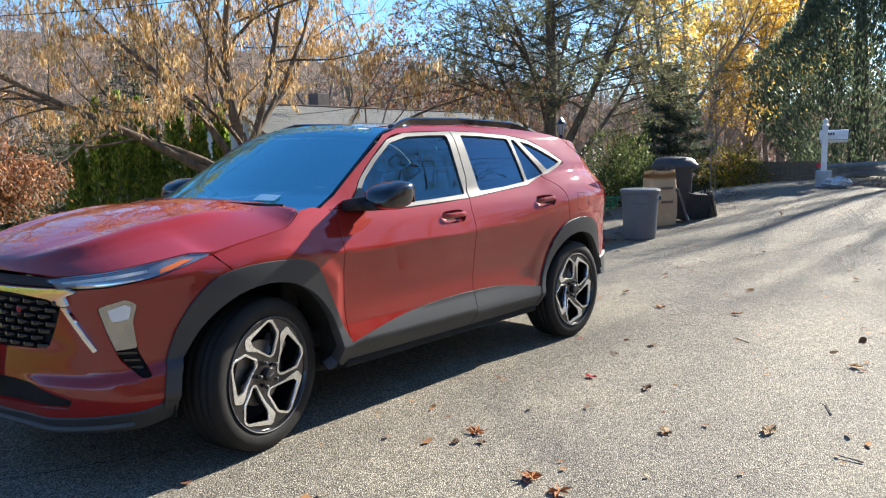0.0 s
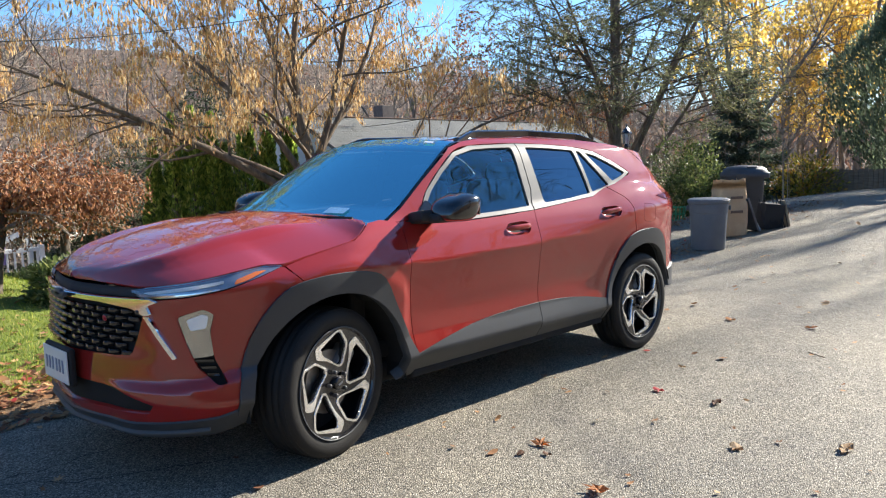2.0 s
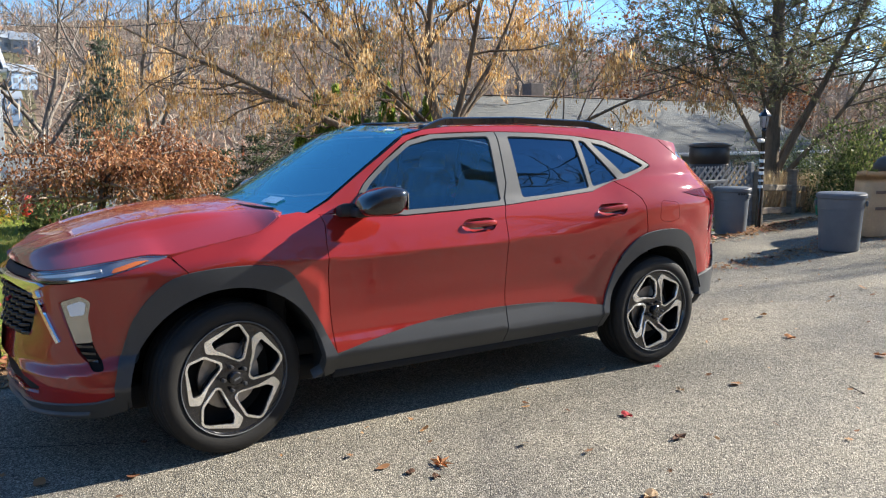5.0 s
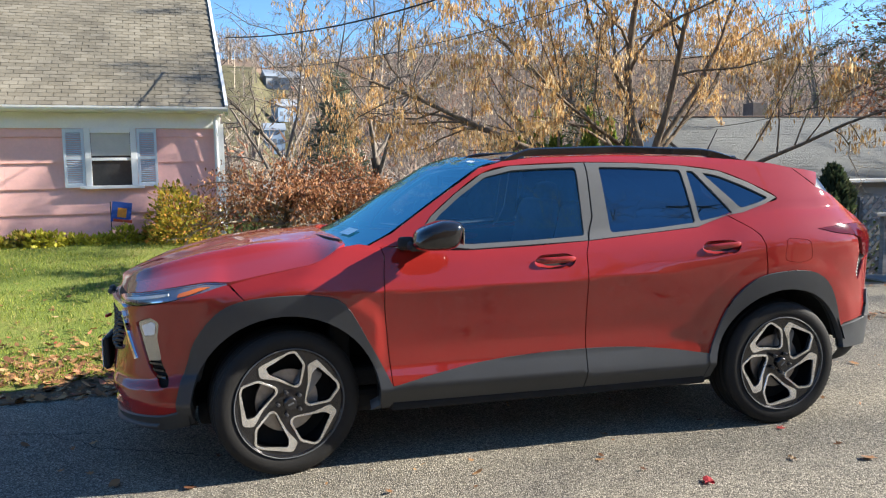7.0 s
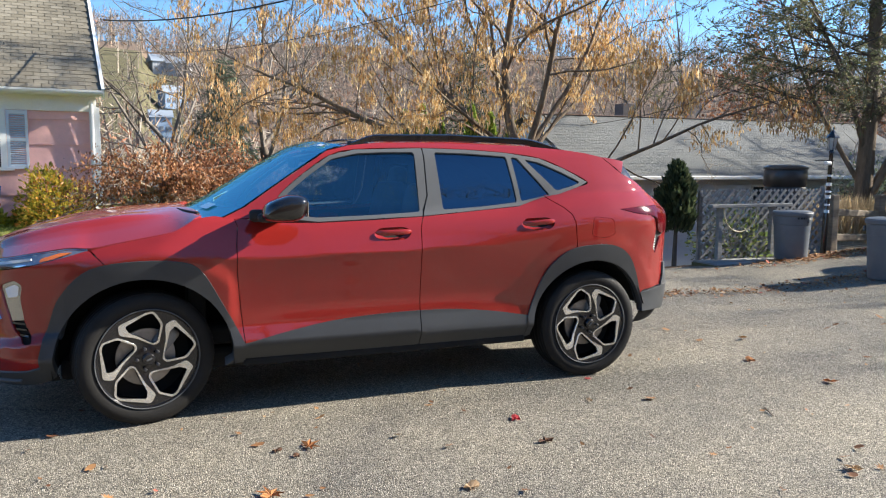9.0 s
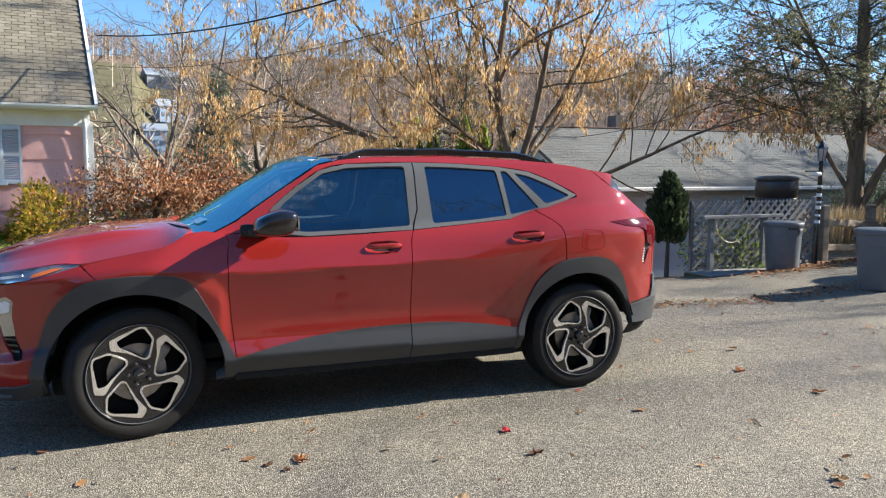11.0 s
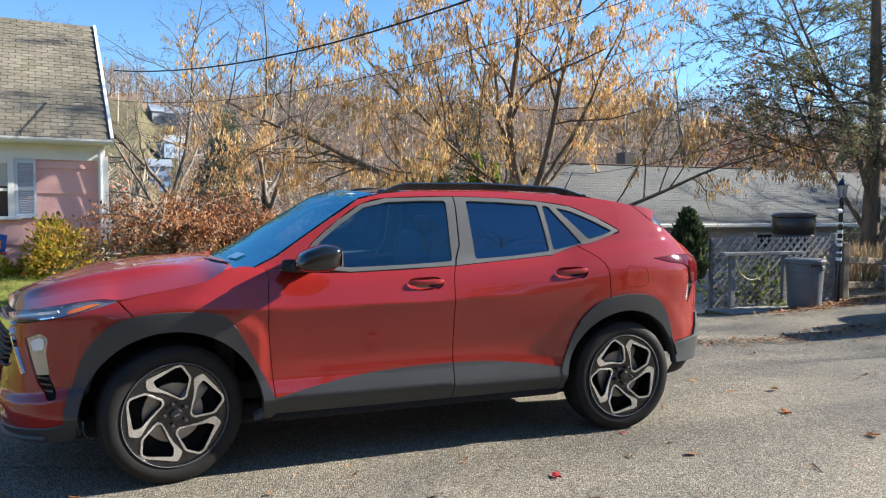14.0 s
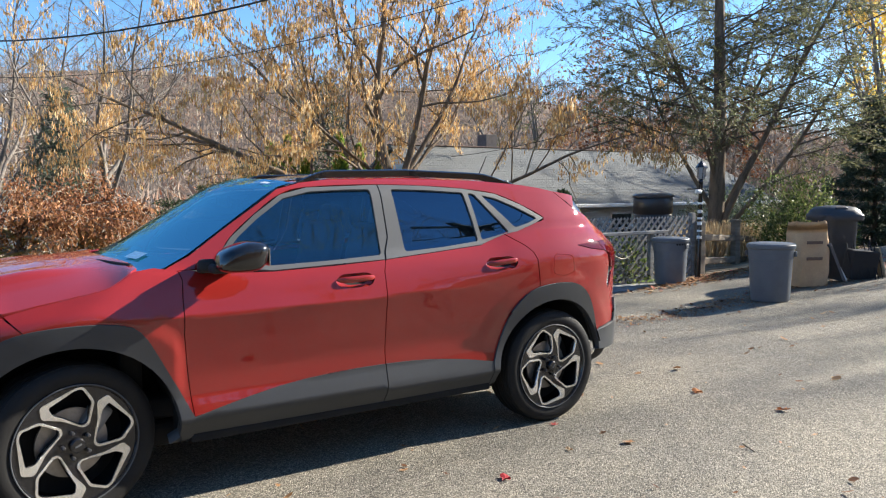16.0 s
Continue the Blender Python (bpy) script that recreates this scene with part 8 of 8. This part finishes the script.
# single leaves that catch the eye on the asphalt
def fallen_leaf(x, y, s, kind, mat, turn, label):
    o = leaf_outline(kind, None)
    bm = bmesh.new()
    top = [bm.verts.new((0, 0, 0.02 * s))] + [bm.verts.new((s * u, s * v, s * (0.10 * (u * u + v * v) + 0.16 * math.sin(u * 7 + v * 5) ** 2))) for u, v in o]
    for i in range(len(o)):
        bm.faces.new((top[0], top[1 + i], top[1 + (i + 1) % len(o)]))
    bmesh.ops.solidify(bm, geom=bm.faces[:], thickness=0.0012)
    me = bpy.data.meshes.new("fallen_leaf")
    bm.to_mesh(me)
    bm.free()
    me.materials.append(mat)
    ob = new("fallen_leaf", me)
    ob.matrix_world = pose(x, y, float(gz(x, y)) + 0.006, 0, 0, turn)
    tagged(ob, label, "leaf", "leaves on the street")


L_OR = plain("leaf_orange", (0.46, 0.20, 0.07), 0.8, 0, 0.3, 40)
L_BR = plain("leaf_brown", (0.16, 0.08, 0.045), 0.8, 0, 0.3, 40)
L_TAN = plain("leaf_tan", (0.48, 0.34, 0.20), 0.8, 0, 0.25, 40)
L_RED = plain("leaf_red", (0.45, 0.03, 0.04), 0.7, 0, 0.25, 40)
for x, y, s, k, m, t, lab in ((-0.64, -1.516, 0.105, 0, L_OR, 20, "dry orange lobed leaf on the asphalt"), (0.50, -1.507, 0.07, 1, L_RED, 70, "small red leaf on the asphalt"), (0.49, -1.86, 0.10, 2, L_BR, 10, "dark brown curled leaf on the asphalt"), (-0.90, -2.02, 0.12, 0, L_OR, 110, "dry orange lobed leaf on the asphalt"),
                              (-0.085, -2.24, 0.08, 1, L_TAN, 40, "pale tan dry leaf on the asphalt"), (0.22, -2.615, 0.13, 2, L_TAN, 5, "pale tan dry leaf on the asphalt"), (1.64, -2.68, 0.10, 0, L_TAN, 140, "pale tan dry leaf on the asphalt"), (2.64, -0.96, 0.09, 1, L_OR, 60, "dry orange lobed leaf on the asphalt"),
                              (2.72, -1.57, 0.10, 0, L_OR, 200, "dry orange lobed leaf on the asphalt"), (1.06, -1.36, 0.06, 2, L_TAN, 90, "pale tan dry leaf on the asphalt"), (-0.95, -2.18, 0.11, 0, L_OR, 250, "dry orange lobed leaf on the asphalt"), (-0.80, -1.52, 0.05, 1, L_BR, 30, "small brown leaf on the asphalt"), (-0.72, -1.62, 0.045, 1, L_BR, 80, "small brown leaf on the asphalt")):
    fallen_leaf(x, y, s, k, m, t, lab)
m = 900
xy = np.c_[g.uniform(-5, 15, m), g.uniform(-5.0, 1.3, m)]
leaf_litter("street_leaves", xy, 0.022 + 0.05 * g.random(m) ** 2, "dry leaves scattered over the asphalt", 31)
m = 2600
t = g.random(m)
xy = np.c_[2.6 + 9.5 * t, 1.55 + 0.10 * np.sin(t * 17) + g.normal(size=m) * (0.10 + 0.16 * t)]
leaf_litter("gutter_leaves", xy, 0.018 + 0.035 * g.random(m), "brown leaf litter along the edge of the street", 32)
m = 1500
xy = np.c_[8.3 + g.normal(size=m) * 0.9, 3.35 + g.normal(size=m) * 0.25]
leaf_litter("path_leaves", xy, 0.03 + 0.045 * g.random(m), "rust leaf litter by the lamp post", 33)
m = 6000
xy = np.c_[g.uniform(-9, 1.5, m), 0.80 + np.abs(g.normal(size=m)) * (0.42 + 1.8 * (g.random(m) < 0.35))]
leaf_litter("lawn_leaves", xy, 0.026 + 0.05 * g.random(m), "dry leaves on the verge and lawn", 34)
m = 3600
xy = np.c_[g.uniform(-9, -0.8, m), 1.25 + np.abs(g.normal(size=m)) * 0.55]
leaf_litter("edge_leaves", xy, 0.030 + 0.05 * g.random(m), "drift of dry orange leaves along the lawn's edge", 36)
m = 900
xy = np.c_[g.uniform(11.5, 17, m), g.uniform(-2.6, 0.4, m)]
xy = xy[(xy[:, 1] < -0.9 + (xy[:, 0] - 12.2) * 0.55)]
leaf_litter("verge_leaves", xy, 0.04 + 0.06 * g.random(len(xy)), "brown leaf litter under the guard rail", 35)
# thin weathered cracks across the asphalt, dark and slightly hollow
CRACK = plain("crack_dark", (0.012, 0.012, 0.013), 0.95, 0, 0.3, 40)
g = np.random.default_rng(15)
for line in ([(-4.6, 0.35), (-3.6, 0.22), (-3.0, 0.18), (-2.4, 0.05), (-1.9, 0.10), (-1.2, -0.08)], [(-2.7, 0.12), (-2.3, -0.25), (-1.7, -0.5)], [(3.2, -3.9), (3.7, -2.6), (4.5, -1.6), (4.7, -0.4), (5.5, 0.7)]):
    pts = [(x + g.normal() * 0.012, y + g.normal() * 0.012) for x, y in divided(line, 0.06)[:-max(1, int(math.hypot(line[0][0] - line[-1][0], line[0][1] - line[-1][1]) / 0.06))]]
    V, F = [], []
    for i, (x, y) in enumerate(pts):
        w = 0.0022 + 0.0022 * g.random()
        V += [(x, y - w, float(gz(x, y)) + 0.002), (x + w * 0.4, y + w, float(gz(x, y)) + 0.002)]
        if i:
            F.append((2 * i - 2, 2 * i, 2 * i + 1, 2 * i - 1))
    tagged(link_mesh("crack", V, F, CRACK), "thin dark crack in the asphalt", "crack", "cracks in the street")
# small dead twigs on the asphalt
V, F = [], []
for i, (x, y, L, a) in enumerate(((0.75, -2.75, 0.20, 20), (1.9, -1.9, 0.14, 60), (-1.8, -2.6, 0.12, 130), (3.4, -2.2, 0.22, 10), (0.1, -3.0, 0.10, 80))):
    tw = thing("fallen_twig", pose(x, y, float(gz(x, y)) + 0.006, 0, 0, a), "thin dead twig on the asphalt", "twig", "twigs on the street")
    part("stick", roded((-L / 2, 0, 0), (L / 2, 0.01, 0.004), 0.004, 0.002, 5), BARK_TAN, tw)
    part("stick", roded((0, 0, 0), (L * 0.25, L * 0.2, 0.006), 0.002, 0.001, 5), BARK_TAN, tw)
